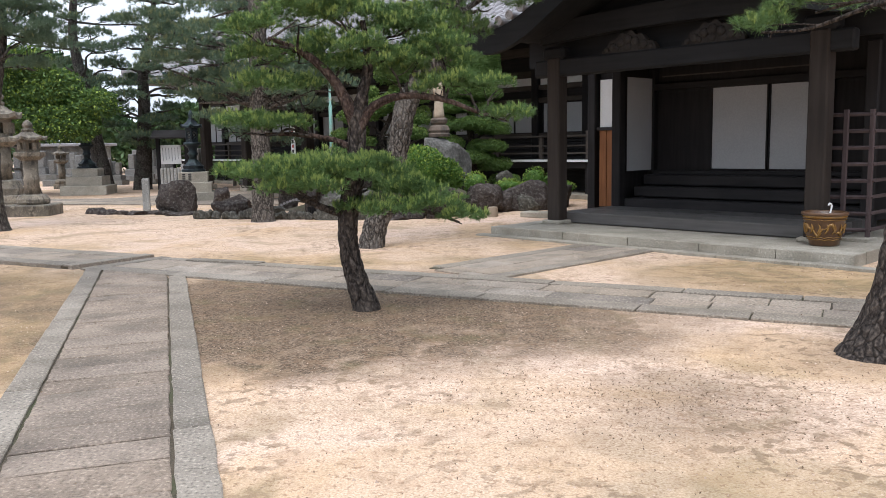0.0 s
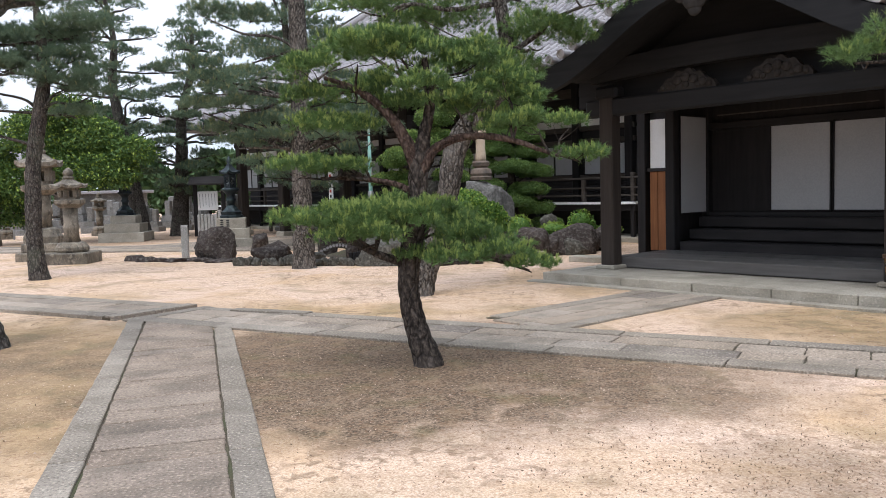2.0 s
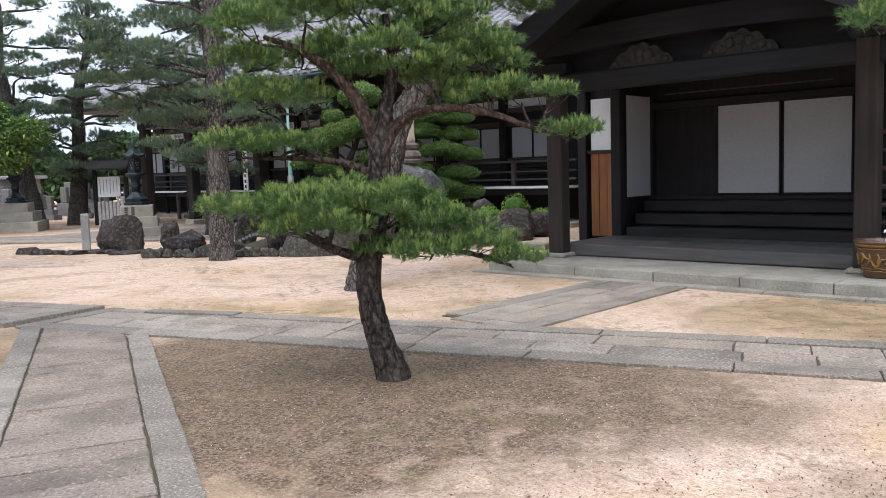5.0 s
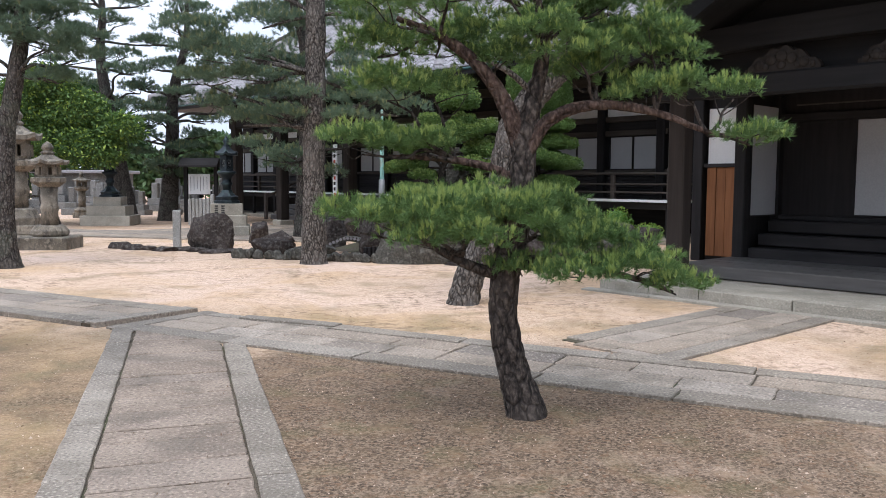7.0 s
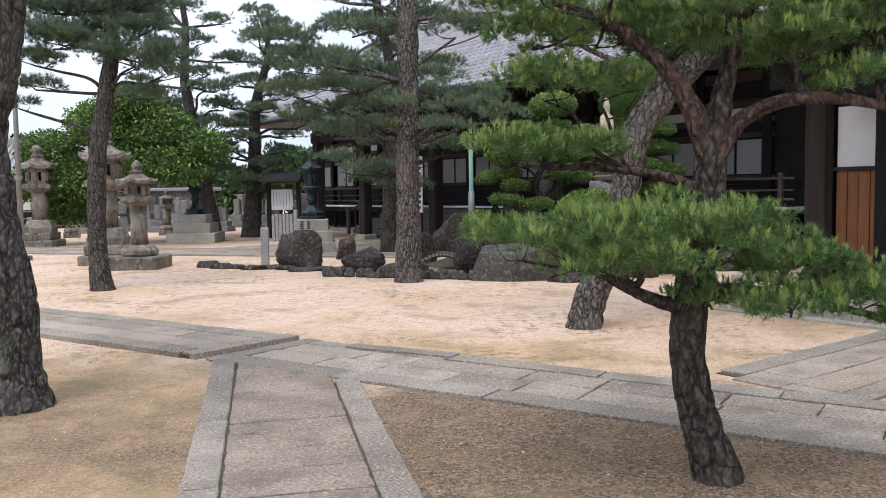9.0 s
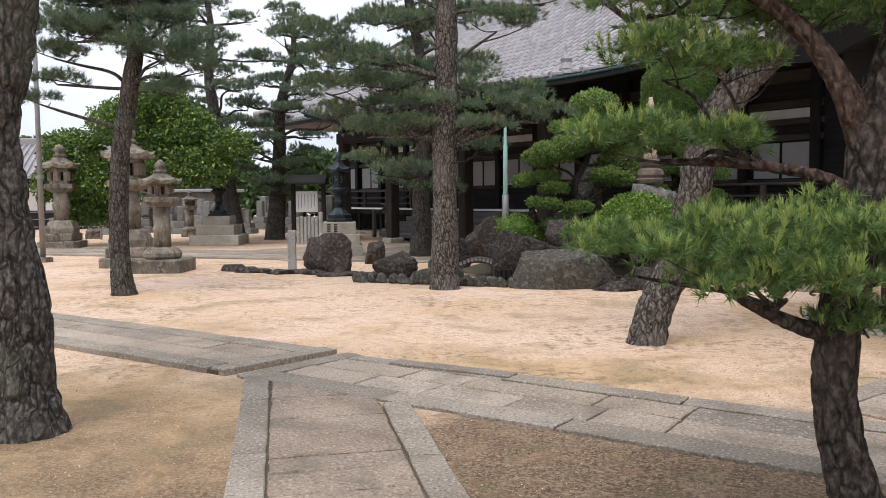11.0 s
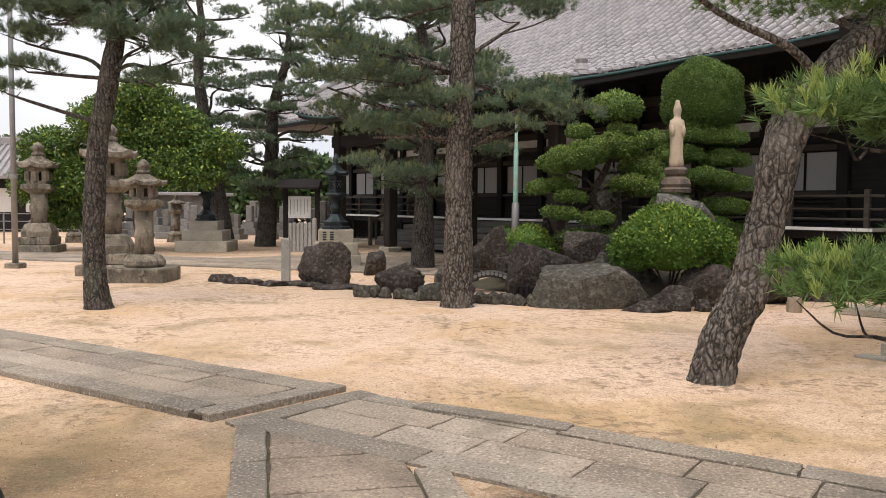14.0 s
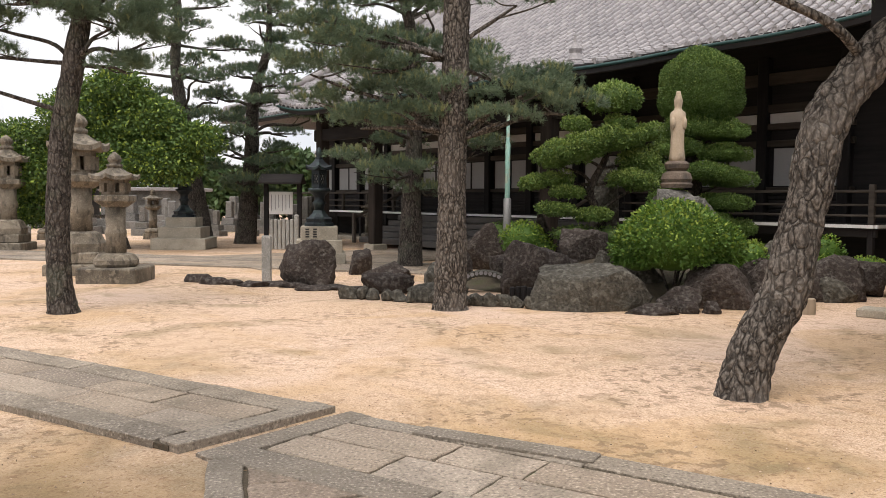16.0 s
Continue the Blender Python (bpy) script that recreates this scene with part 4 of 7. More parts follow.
for i in range(40):
    o = i * 4
    gf0 += [(o, o + 4, o + 5, o + 1), (o + 2, o + 3, o + 7, o + 6), (o, o + 2, o + 6, o + 4)]
raw("gable_wall", gw, gf0, SHADEWOOD, porch_roof)
# unseen flat cover, added to keep daylight out of the house
part("unseen_roof_cover", box(-11.9, 4.6, 14.6, 22.2, 3.98, 4.16, 0.02), TILE, porch_roof)


def arc_row(y, r, dz, u0, u1, n, step=True):
    """A row of half-round cover tiles along the bow, overlapping down the slope."""
    verts, faces = [], []
    for k in range(n):
        a, b = u0 + (u1 - u0) * k / n, u0 + (u1 - u0) * (k + 1.12) / n
        o = len(verts)
        for uu, rr in ((a, r), (b, r * 0.86)):
            for q in range(7):
                w = math.pi * q / 6
                verts.append((uu, y + rr * math.cos(w), bow(uu) + dz + rr * math.sin(w)))
        faces += [(o + q, o + q + 1, o + 8 + q, o + 7 + q) for q in range(6)]
        faces.append(tuple(o + q for q in range(7)))
    return verts, faces


pv, pf = [], []
for k in range(22):
    y = RF + 0.3 + k * 0.29
    for side in (-1, 1):
        v, f = arc_row(y, 0.085, 0.08, RC + side * (RH + 0.02), RC + side * 0.1, 15)
        if k < 5:
            for q in range(15):
                raw("cover_tile", v[q * 14:q * 14 + 14], [tuple(i - q * 14 for i in ff) for ff in f[q * 7:q * 7 + 7]], TILE, porch_roof)
        else:
            o = len(pv)
            pv += v
            pf += [tuple(i + o for i in ff) for ff in f]
tagged(raw("roof_tiles", pv, pf, TILE, porch_roof), "rows of grey round cover tiles", kind="stuff")
part("tile_bed", bow_sheet(RF + 0.16, 17.5, 0.065, 0.1, RC - RH, RC + RH), TILE, porch_roof)
part("ridge", box(RC - 0.2, RC + 0.2, RF + 0.1, 17.5, 4.66, 5.0, 0.06), TILE, porch_roof)


def verge_tile():
    bm = lathe([(0.0, -0.36), (0.072, -0.36), (0.072, -0.02), (0.08, -0.02), (0.08, 0.0), (0.056, 0.0), (0.05, -0.014), (0.0, -0.014)], 14)
    bmesh.ops.rotate(bm, verts=bm.verts, matrix=Matrix.Rotation(radians(90), 3, "X"))
    me = bpy.data.meshes.new("verge_tile")
    bm.to_mesh(me)
    bm.free()
    me.materials.append(TILE)
    return me


VERGE = verge_tile()
for i in range(29):
    u = RC - RH + 0.1 + i * (2 * RH - 0.2) / 28
    ob = new("verge_tile", VERGE)
    ob.parent = porch_roof
    ob.matrix_basis = pose(u, RF - 0.04, bow(u) + 0.14)
bm = bmesh.new()
for sx, sz, r in ((0, 0, 0.2), (-0.2, 0.08, 0.14), (0.2, 0.08, 0.14), (-0.34, 0.17, 0.09), (0.34, 0.17, 0.09), (0, -0.16, 0.11)):
    q = bmesh.ops.create_uvsphere(bm, u_segments=14, v_segments=8, radius=r)
    for v in q["verts"]:
        v.co = Vector((RC + sx + v.co.x, RF - 0.02 + v.co.y * 0.35, 4.2 + sz + v.co.z))
part("gable_pendant", bm, CARVED, porch_roof, "carved grey gable pendant")


# ---- main hall ----
hall = thing("main_hall", 0, 0, 0, BUILD, "large dark timber temple hall under a sweeping grey tiled roof", "temple")
HV, HW = 19.75, 22.0          # front of the veranda, front wall
HU0, HU1 = -42.0, -14.45      # ends of the veranda
part("veranda_floor", box(HU0, HU1, HV, HW, 1.02, 1.1, 0.01), DARKWOOD_H, hall)
part("veranda_edge", box(HU0, HU1 + 0.004, HV - 0.03, HV + 0.05, 1.05, 1.12, 0.004), WHITEPAINT, hall, "white painted floor edge")
part("veranda_edge", box(HU1 - 0.03, HU1 + 0.05, HV + 0.05, HW, 1.05, 1.12, 0.004), WHITEPAINT, hall, "white painted floor edge")
part("veranda_floor", box(HU1, HU1 + 4, HV + 1.4, HW, 0.94, 1.02, 0.01), DARKWOOD_H, hall)
part("joist", box(HU0, HU1, HV + 0.08, HV + 0.2, 0.86, 1.02, 0.01), DARKWOOD_H, hall)
part("under_wall", box(HU0, HU1 - 0.3, HV + 1.3, HV + 1.36, 0.0, 1.02, 0), DARKWOOD_H, hall)
part("footing", box(HU0, HU1 + 0.3, HV - 0.25, HW + 1, -0.02, 0.13, 0.02), PLINTH, hall, "pale granite footing")
u = HU1 - 0.1
while u > HU0:
    if not -30.5 < u < -21.5:
        part("veranda_post", box(u - 0.06, u + 0.06, HV + 0.06, HV + 0.18, 0.1, 1.03, 0.01), DARKWOOD, hall)
    u -= 1.75
for (a, b) in ((HU1, -21.0), (-31.5, HU0)):
    for z, h in ((1.28, 0.05), (1.5, 0.05), (1.78, 0.06)):
        part("rail", box(b, a + 0.25, HV + 0.1, HV + 0.16, z, z + h, 0.012), RAIL, hall)
    u = a - 0.1
    while u > b:
        part("baluster", box(u - 0.06, u + 0.06, HV + 0.07, HV + 0.19, 1.1, 1.95 if u > a - 0.2 else 1.78, 0.015), RAIL, hall)
        u -= 1.75
for z, h in ((1.28, 0.05), (1.5, 0.05), (1.78, 0.06)):
    part("rail", box(HU1 - 0.13, HU1 - 0.07, HV + 0.1, HW, z, z + h, 0.012), RAIL, hall)
for k in range(1, 2):
    part("baluster", box(HU1 - 0.16, HU1 - 0.04, HV + k * 1.5, HV + k * 1.5 + 0.12, 1.1, 1.9, 0.015), RAIL, hall)

# front wall: dark boards below, white doors, dark beams and white plaster above
part("wall", box(HU0 + 1.5, HU1 + 4.5, HW + 0.1, HW + 0.25, 0.1, 6.2, 0), DARKWOOD_H, hall)
part("column", box(HU1 + 0.9, HU1 + 1.15, HW - 0.1, HW + 0.15, 0.1, 5.0, 0.03), PILLAR, hall)
part("plaster_panel", box(HU1 + 1.3, HU1 + 3.4, HW + 0.05, HW + 0.09, 1.6, 2.9, 0.005), PLASTER, hall, "white plaster panel")
part("louvre_board", box(HU0 + 1.5, HU1 - 1.6, HW + 0.02, HW + 0.1, 1.1, 1.18, 0.01), DARKWOOD_H, hall)
for k in range(6):
    part("louvre_board", box(HU0 + 1.5, HU1 - 1.6, HW + 0.04, HW + 0.1, 1.2 + k * 0.11, 1.29 + k * 0.11, 0.012), DARKWOOD_H, hall)
u, k = HU1 - 1.7, 0
while u > HU0 + 2:
    part("column", box(u - 0.14, u + 0.14, HW - 0.13, HW + 0.15, 1.05, 5.2, 0.03), DARKWOOD, hall)
    for q in range(2):
        shoji(hall, u - 1.86 + q * 0.84, u - 1.03 + q * 0.84, 1.95, 2.95, HW + 0.05, 1, 1)
    part("plaster_band", box(u - 1.96, u - 0.15, HW + 0.04, HW + 0.09, 3.55, 3.8, 0.005), PLASTER, hall, "white plaster band")
    u -= 2.1
for z, h in ((1.85, 0.1), (2.96, 0.16), (3.38, 0.16), (3.82, 0.2), (4.5, 0.3)):
    part("beam", box(HU0 + 1.4, HU1 - 1.5, HW - 0.06, HW + 0.095, z, z + h, 0.012), RAIL, hall)

# canopy over the steps
for u in (-31.2, -28.0, -24.0, -20.6):
    part("canopy_pillar", box(u - 0.17, u + 0.17, 16.5, 16.84, 0.2, 4.4, 0.03), PILLAR, hall, "square canopy pillar")
    part("pillar_base", box(u - 0.27, u + 0.27, 16.4, 16.94, 0.0, 0.2, 0.03), PLINTH, hall, "pale granite pad")
part("canopy_beam", box(-31.6, -20.2, 16.55, 16.8, 3.5, 3.9, 0.03), DARKWOOD_H, hall)
for k in range(5):
    part("stair_step", box(-30.4, -21.6, 17.6 + k * 0.4, 19.7, 0.12 + k * 0.18, 0.3 + k * 0.18, 0.02), GREYWOOD, hall)
for u in (-30.5, -21.5):
    v2, f2 = tube([(u, 17.5, 0.95), (u, 19.6, 1.85)], [0.05, 0.05], 8)
    raw("stair_rail", v2, f2, RAIL, hall)
    part("stair_post", box(u - 0.06, u + 0.06, 17.42, 17.54, 0.1, 1.1, 0.015), RAIL, hall)

# main roof
EV, EZ = 18.4, 5.04            # eave line
RU0, RU1 = -43.7, -11.0
RV, RZ = 29.5, 13.2            # ridge
KV, KZ, KU0, KU1 = 15.2, 4.35, -31.4, -19.6   # canopy eave


def roof_z(v, ev=EV, ez=EZ):
    s = (v - ev) / (RV - ev)
    return ez + (RZ - ez) * (0.72 * s + 0.28 * s * s)


def eave_v(u):
    """Front edge of the tiles: steps forward over the canopy in a soft curve."""
    if u <= KU0 - 1.3 or u >= KU1 + 1.6:
        return EV
    if KU0 <= u <= KU1:
        return KV
    f = (u - KU1) / 1.6 if u > KU1 else (KU0 - u) / 1.3
    f = 0.5 - 0.5 * math.cos(math.pi * f)
    return KV + (EV - KV) * f


def roof_pt(u, s):
    """s from 0 at the eave to 1 at the ridge."""
    ev = eave_v(u)
    f = (EV - ev) / (EV - KV)
    lift = 0.62 * max(0.0, (u - (RU1 - 5.5)) / 5.5) ** 2 + 0.35 * max(0.0, (RU0 + 5 - u) / 5) ** 2
    if f > 0:
        lift += 0.3 * f * max(0.0, (KU0 + 2.5 - u) / 2.5) ** 2
    v = ev + (EV + min(RV - EV, max(0.25, u - RU0), max(0.25, RU1 - u)) - ev) * s
    if v >= EV:
        z = roof_z(v)
    else:
        q = (EV - v) / (EV - KV)
        z = EZ - (EZ - KZ) * (1.25 * q - 0.25 * q * q)
    return v, z + lift * max(0.0, 1 - (v - ev) / (RV - ev)) ** 2


hall_roof = new("roof")
hall_roof.parent = hall
hall_roof["label"] = "sweeping grey roof of round tile rows"


def roof_row(u, r, seg=5):
    verts, faces = [], []
    n = max(2, int((roof_pt(u, 1)[0] - eave_v(u)) / 0.33))
    for k in range(n):
        o = len(verts)
        for s, rr, up in ((k / n, r, 0.02), ((k + 1.06) / n, r * 0.86, 0.0)):
            v, z = roof_pt(u, min(s, 1))
            for q in range(seg):
                w = math.pi * q / (seg - 1)
                verts.append((u + rr * math.cos(w), v, z + up + rr * 1.1 * math.sin(w) + 0.03))
        faces += [(o + q, o + q + 1, o + seg + 1 + q, o + seg + q) for q in range(seg - 1)]
        faces.append(tuple(o + q for q in range(seg)))
    return verts, faces


nrow = int((RU1 - RU0) / 0.3)
near_tiles = 0
tv, tf = [], []
for k in range(nrow):
    u = RU0 + 0.15 + k * 0.3
    v, f = roof_row(u, 0.085)
    single = 4 if -22.0 < u < -12.0 else 0      # the courses that the walk comes nearest to
    for q in range(len(v) // 10):
        if q < single:
            raw("cover_tile", v[q * 10:q * 10 + 10], [tuple(i - q * 10 for i in ff) for ff in f[q * 5:q * 5 + 5]], TILE, hall_roof)
        else:
            o = len(tv) - q * 10
            tv += v[q * 10:q * 10 + 10]
            tf += [tuple(i + o for i in ff) for ff in f[q * 5:q * 5 + 5]]
tagged(raw("roof_tiles", tv, tf, TILE, hall_roof), "rows of grey round cover tiles", kind="stuff")
# flat tiles between the rows
verts, faces = [], []
nu, ns = nrow * 2, 30
for i in range(nu + 1):
    u = RU0 + i * (RU1 - RU0) / nu
    for j in range(ns + 1):
        v, z = roof_pt(u, j / ns)
        verts.append((u, v, z + 0.02))
for i in range(nu):
    for j in range(ns):
        a = i * (ns + 1) + j
        faces.append((a, a + ns + 1, a + ns + 2, a + 1))
raw("flat_tiles", verts, faces, TILE, hall_roof)
# boarded underside, eave board with green copper gutter
verts2 = [(x, y + 0.05, z - 0.2) for x, y, z in verts]
raw("eave_soffit", verts2, [tuple(reversed(f)) for f in faces], DARKWOOD_H, hall_roof)
ev, ef = [], []
NE = 160
for i in range(NE + 1):
    u = RU0 + i * (RU1 - RU0) / NE
    v, z = roof_pt(u, 0)
    ev += [(u, v - 0.02, z + 0.02), (u, v - 0.02, z - 0.2), (u, v + 0.12, z - 0.2), (u, v + 0.12, z + 0.02)]
for i in range(NE):
    for q in range(4):
        j = (q + 1) % 4
        ef.append((i * 4 + q, i * 4 + j, i * 4 + 4 + j, i * 4 + 4 + q))
raw("eave_board", ev, ef, DARKWOOD_H, hall_roof)
gp = []
for i in range(NE + 1):
    u = RU0 + i * (RU1 - RU0) / NE
    v, z = roof_pt(u, 0)
    gp.append((u, v - 0.09, z - 0.07))
gv, gf = tube(gp, [0.04] * len(gp), 8)
raw("gutter", gv, gf, COPPER, hall_roof, "green copper gutter", smooth=True)
for k in range(nrow):
    u = RU0 + 0.15 + k * 0.3
    v, z = roof_pt(u, 0)
    ob = new("eave_tile", VERGE)
    ob.parent = hall_roof
    ob.matrix_basis = pose(u, v - 0.03, z + 0.05)
RW = RV - EV
part("ridge", box(RU0 + RW - 0.3, RU1 - RW + 0.3, RV - 0.4, RV + 0.4, RZ - 0.1, RZ + 1.1, 0.08), TILE, hall_roof)
BV = 2 * RV - EV
raw("rear_slope", [(RU0, BV, EZ), (RU1, BV, EZ), (RU1 - RW, RV, RZ), (RU0 + RW, RV, RZ)], [(0, 1, 2, 3)], TILE, hall_roof)
raw("side_slope", [(RU0, EV, EZ), (RU0 + RW, RV, RZ), (RU0, BV, EZ)], [(0, 1, 2)], TILE, hall_roof)
raw("side_slope", [(RU1, EV, EZ), (RU1, BV, EZ), (RU1 - RW, RV, RZ)], [(0, 1, 2)], TILE, hall_roof)
for side in (0, 1):
    hp = []
    for i in range(24):
        f = 0.01 + 0.99 * i / 23
        u = RU0 + RW * f if side == 0 else RU1 - RW * f
        v, z = roof_pt(u, 1)
        hp.append((u, v, z + 0.16))
    v2, f2 = tube(hp, [0.2] * len(hp), 8)
    raw("hip_ridge", v2, f2, TILE, hall_roof, "thick tiled hip ridge", smooth=True)
v, z = roof_pt(KU1 - 0.2, 0.12)
part("ridge_end_ornament", lathe([(0.16, z + 0.05), (0.2, z + 0.15), (0.13, z + 0.3), (0.16, z + 0.4), (0.05, z + 0.55), (0.02, z + 0.75)], 10, at=(KU1 - 0.2, v)), TILE, hall_roof, "dark tile ornament")
part("rear_wall", box(HU0 + 1.5, HU1 + 4.5, 37, 37.2, 0, 6, 0), DARKWOOD_H, hall)
part("side_wall", box(HU0 + 1.5, HU0 + 1.65, HW + 0.25, 37, 0.1, 6, 0), DARKWOOD_H, hall)
part("side_wall", box(HU1 + 4.3, HU1 + 4.5, HW + 0.25, 37, 0.1, 6, 0), DARKWOOD_H, hall)


# ---- trees ----
def pine(name, x, y, trunk_pts, pads, bark, label, limb_r, density, length, count, width, spread, fresh, mats, seg=40, n=90, relief=0.018, plate=9.0, joints=None, group="", limb_bark=None):
    t = thing(name, x, y, 0, 0, label, "tree", group)
    v, f = trunk(trunk_pts, seg, n, relief, plate, x)
    raw("trunk", v, f, bark, t, smooth=True)
    js = joints or [tuple(p[:3]) for p in spline(trunk_pts, 12)[4:]]
    limbs_to_pads(t, js, pads, limb_bark or bark, limb_r, twigs=2)
    pine_crown(pads, density, length, count, width, spread, fresh, mats, t)
    return t


# the small trained pine by the walk
NP = [(-1.1, -0.1, 1.36, 0.36, 0.34, 0.17), (-0.75, -0.25, 1.4, 0.42, 0.4, 0.2), (-0.3, -0.2, 1.42, 0.45, 0.42, 0.22), (0.1, -0.1, 1.38, 0.42, 0.4, 0.2), (-0.45, 0.35, 1.38, 0.5, 0.4, 0.2), (0.2, 0.35, 1.3, 0.45, 0.4, 0.18), (-0.5, -0.5, 1.25, 0.42, 0.3, 0.16), (0.45, -0.1, 1.18, 0.4, 0.38, 0.17), (0.75, -0.15, 1.06, 0.36, 0.34, 0.15), (1.0, -0.1, 0.95, 0.27, 0.26, 0.12), (0.35, -0.25, 1.05, 0.35, 0.3, 0.13), (0.0, -0.05, 1.05, 0.26, 0.24, 0.1),
      (-1.1, 0.0, 1.86, 0.33, 0.32, 0.15), (-0.75, 0.1, 1.86, 0.3, 0.28, 0.13), (-0.95, 0.1, 2.22, 0.34, 0.3, 0.17), (-0.6, 0.2, 2.24, 0.3, 0.28, 0.15),
      (1.1, 0.0, 2.22, 0.28, 0.26, 0.16), (1.36, 0.0, 2.22, 0.16, 0.16, 0.1), (1.46, -0.05, 1.92, 0.25, 0.22, 0.11), (0.76, 0.1, 2.22, 0.3, 0.28, 0.15), (0.45, 0.25, 2.35, 0.3, 0.3, 0.15),
      (-0.95, 0.0, 2.72, 0.36, 0.36, 0.2), (-0.5, -0.15, 2.86, 0.45, 0.42, 0.22), (-0.05, 0.1, 2.9, 0.42, 0.42, 0.2), (0.3, 0.1, 2.75, 0.36, 0.36, 0.2), (-0.3, 0.5, 2.65, 0.4, 0.36, 0.18), (0.6, 0.25, 2.55, 0.36, 0.34, 0.18), (-0.6, 0.3, 2.55, 0.34, 0.3, 0.16), (0.1, -0.2, 2.55, 0.3, 0.28, 0.15), (-0.2, -0.05, 2.98, 0.36, 0.36, 0.13),
      (-1.02, 0.15, 2.5, 0.3, 0.3, 0.15), (0.8, 0.15, 2.62, 0.34, 0.32, 0.17), (0.35, -0.1, 2.45, 0.3, 0.28, 0.14), (0.95, 0.1, 2.45, 0.26, 0.25, 0.13), (-0.2, 0.2, 2.45, 0.35, 0.3, 0.15), (0.55, 0.1, 2.85, 0.34, 0.34, 0.16)]
NP = [(x + 0.05 * (x < -0.7), y - 0.15 * (x < -0.7), z - 0.08, rx, ry, rz * 0.92) for x, y, z, rx, ry, rz in NP]
pine_near = pine("pine_tree", -0.884, 8.36, [(0.05, 0, -0.08, 0.165), (0.03, 0, 0.06, 0.13), (-0.075, 0, 0.38, 0.108), (-0.125, 0.0, 0.72, 0.1), (-0.105, 0.02, 1.0, 0.1), (-0.02, 0.03, 1.4, 0.09), (0.0, 0.02, 1.8, 0.085), (0.06, 0.04, 2.1, 0.06), (0.12, 0.05, 2.4, 0.045), (0.08, 0.05, 2.8, 0.025)],
                 NP, BARK_N, "small trained pine with layered needle cushions and fresh shoots", 0.014, 3300, 0.054, 24, 0.0026, 0.66, 0.62, (NEEDLE, NEEDLE_L), 44, 130, 0.012, 13, limb_bark=BARK_N,
                 joints=[(-0.08, 0.02, 1.12), (-0.02, 0.03, 1.35), (-0.4, -0.08, 1.08), (0.35, -0.08, 1.02), (0.7, -0.1, 0.96), (-0.22, 0.05, 2.25), (-0.56, 0.08, 2.53), (0.06, 0.03, 2.15), (0.12, 0.05, 2.5), (0.48, 0.0, 2.06), (0.86, 0.0, 2.02), (1.2, -0.03, 1.88), (-0.45, 0.02, 1.72)])
for pts in ([(0.0, 0.02, 1.78, 0.075), (-0.12, 0.03, 2.08, 0.056), (-0.29, 0.06, 2.33, 0.044), (-0.56, 0.08, 2.54, 0.032), (-0.85, 0.1, 2.66, 0.018)],
            [(0.0, 0.0, 1.76, 0.06), (0.18, 0.0, 1.99, 0.043), (0.48, 0.0, 2.08, 0.034), (0.86, 0.0, 2.03, 0.027), (1.2, -0.03, 1.9, 0.018), (1.42, -0.05, 1.86, 0.01)],
            [(0.0, 0.0, 1.55, 0.04), (-0.2, 0.0, 1.66, 0.03), (-0.5, 0.02, 1.72, 0.024), (-0.9, 0.0, 1.74, 0.014)],
            [(-0.08, 0.0, 1.0, 0.05), (0.12, -0.05, 1.06, 0.034), (0.4, -0.08, 1.02, 0.026), (0.72, -0.1, 0.95, 0.02), (0.98, -0.1, 0.86, 0.012)],
            [(-0.1, 0.0, 0.94, 0.055), (-0.3, -0.05, 1.0, 0.038), (-0.51, -0.1, 1.1, 0.028), (-0.75, -0.15, 1.25, 0.014)]):
    v, f = trunk(pts, 16, 40, 0.006, 14, 2)
    raw("main_limb", v, f, BARK_R if pts[0][2] > 1.2 else BARK_N, pine_near, smooth=True)

# the leaning pine behind it
LP = [(0.9, 0.0, 3.3, 0.9, 0.8, 0.35), (1.7, -0.4, 3.7, 0.9, 0.8, 0.35), (0.3, 0.4, 4.1, 0.9, 0.8, 0.35), (1.6, 0.5, 4.6, 1.0, 0.9, 0.4), (-0.6, 0.2, 4.3, 0.8, 0.7, 0.3), (0.6, -0.4, 5.0, 1.0, 0.9, 0.4), (2.4, -0.7, 4.2, 0.8, 0.8, 0.3), (0.9, 0.2, 5.7, 0.9, 0.8, 0.4), (-0.6, -0.5, 3.6, 0.5, 0.5, 0.2)]
LP = [(x, y, z, rx * 1.1, ry * 1.1, rz) for x, y, z, rx, ry, rz in LP]
pine_lean = pine("pine_tree", -1.3, 13.5, [(-0.06, 0, -0.1, 0.23), (-0.04, 0, 0.06, 0.21), (0.06, 0, 0.45, 0.185), (0.27, 0.0, 0.9, 0.18), (0.42, 0.02, 1.6, 0.175), (0.58, 0.02, 2.3, 0.175), (0.95, 0.0, 2.8, 0.17), (1.35, -0.05, 3.3, 0.14), (1.3, 0.0, 4.2, 0.1), (1.0, 0.05, 5.2, 0.06)],
                 LP, BARK, "old leaning pine with plated grey bark", 0.045, 950, 0.09, 34, 0.0026, 0.8, 0.3, (NEEDLE, NEEDLE_L), 60, 150, 0.022, 8.5)

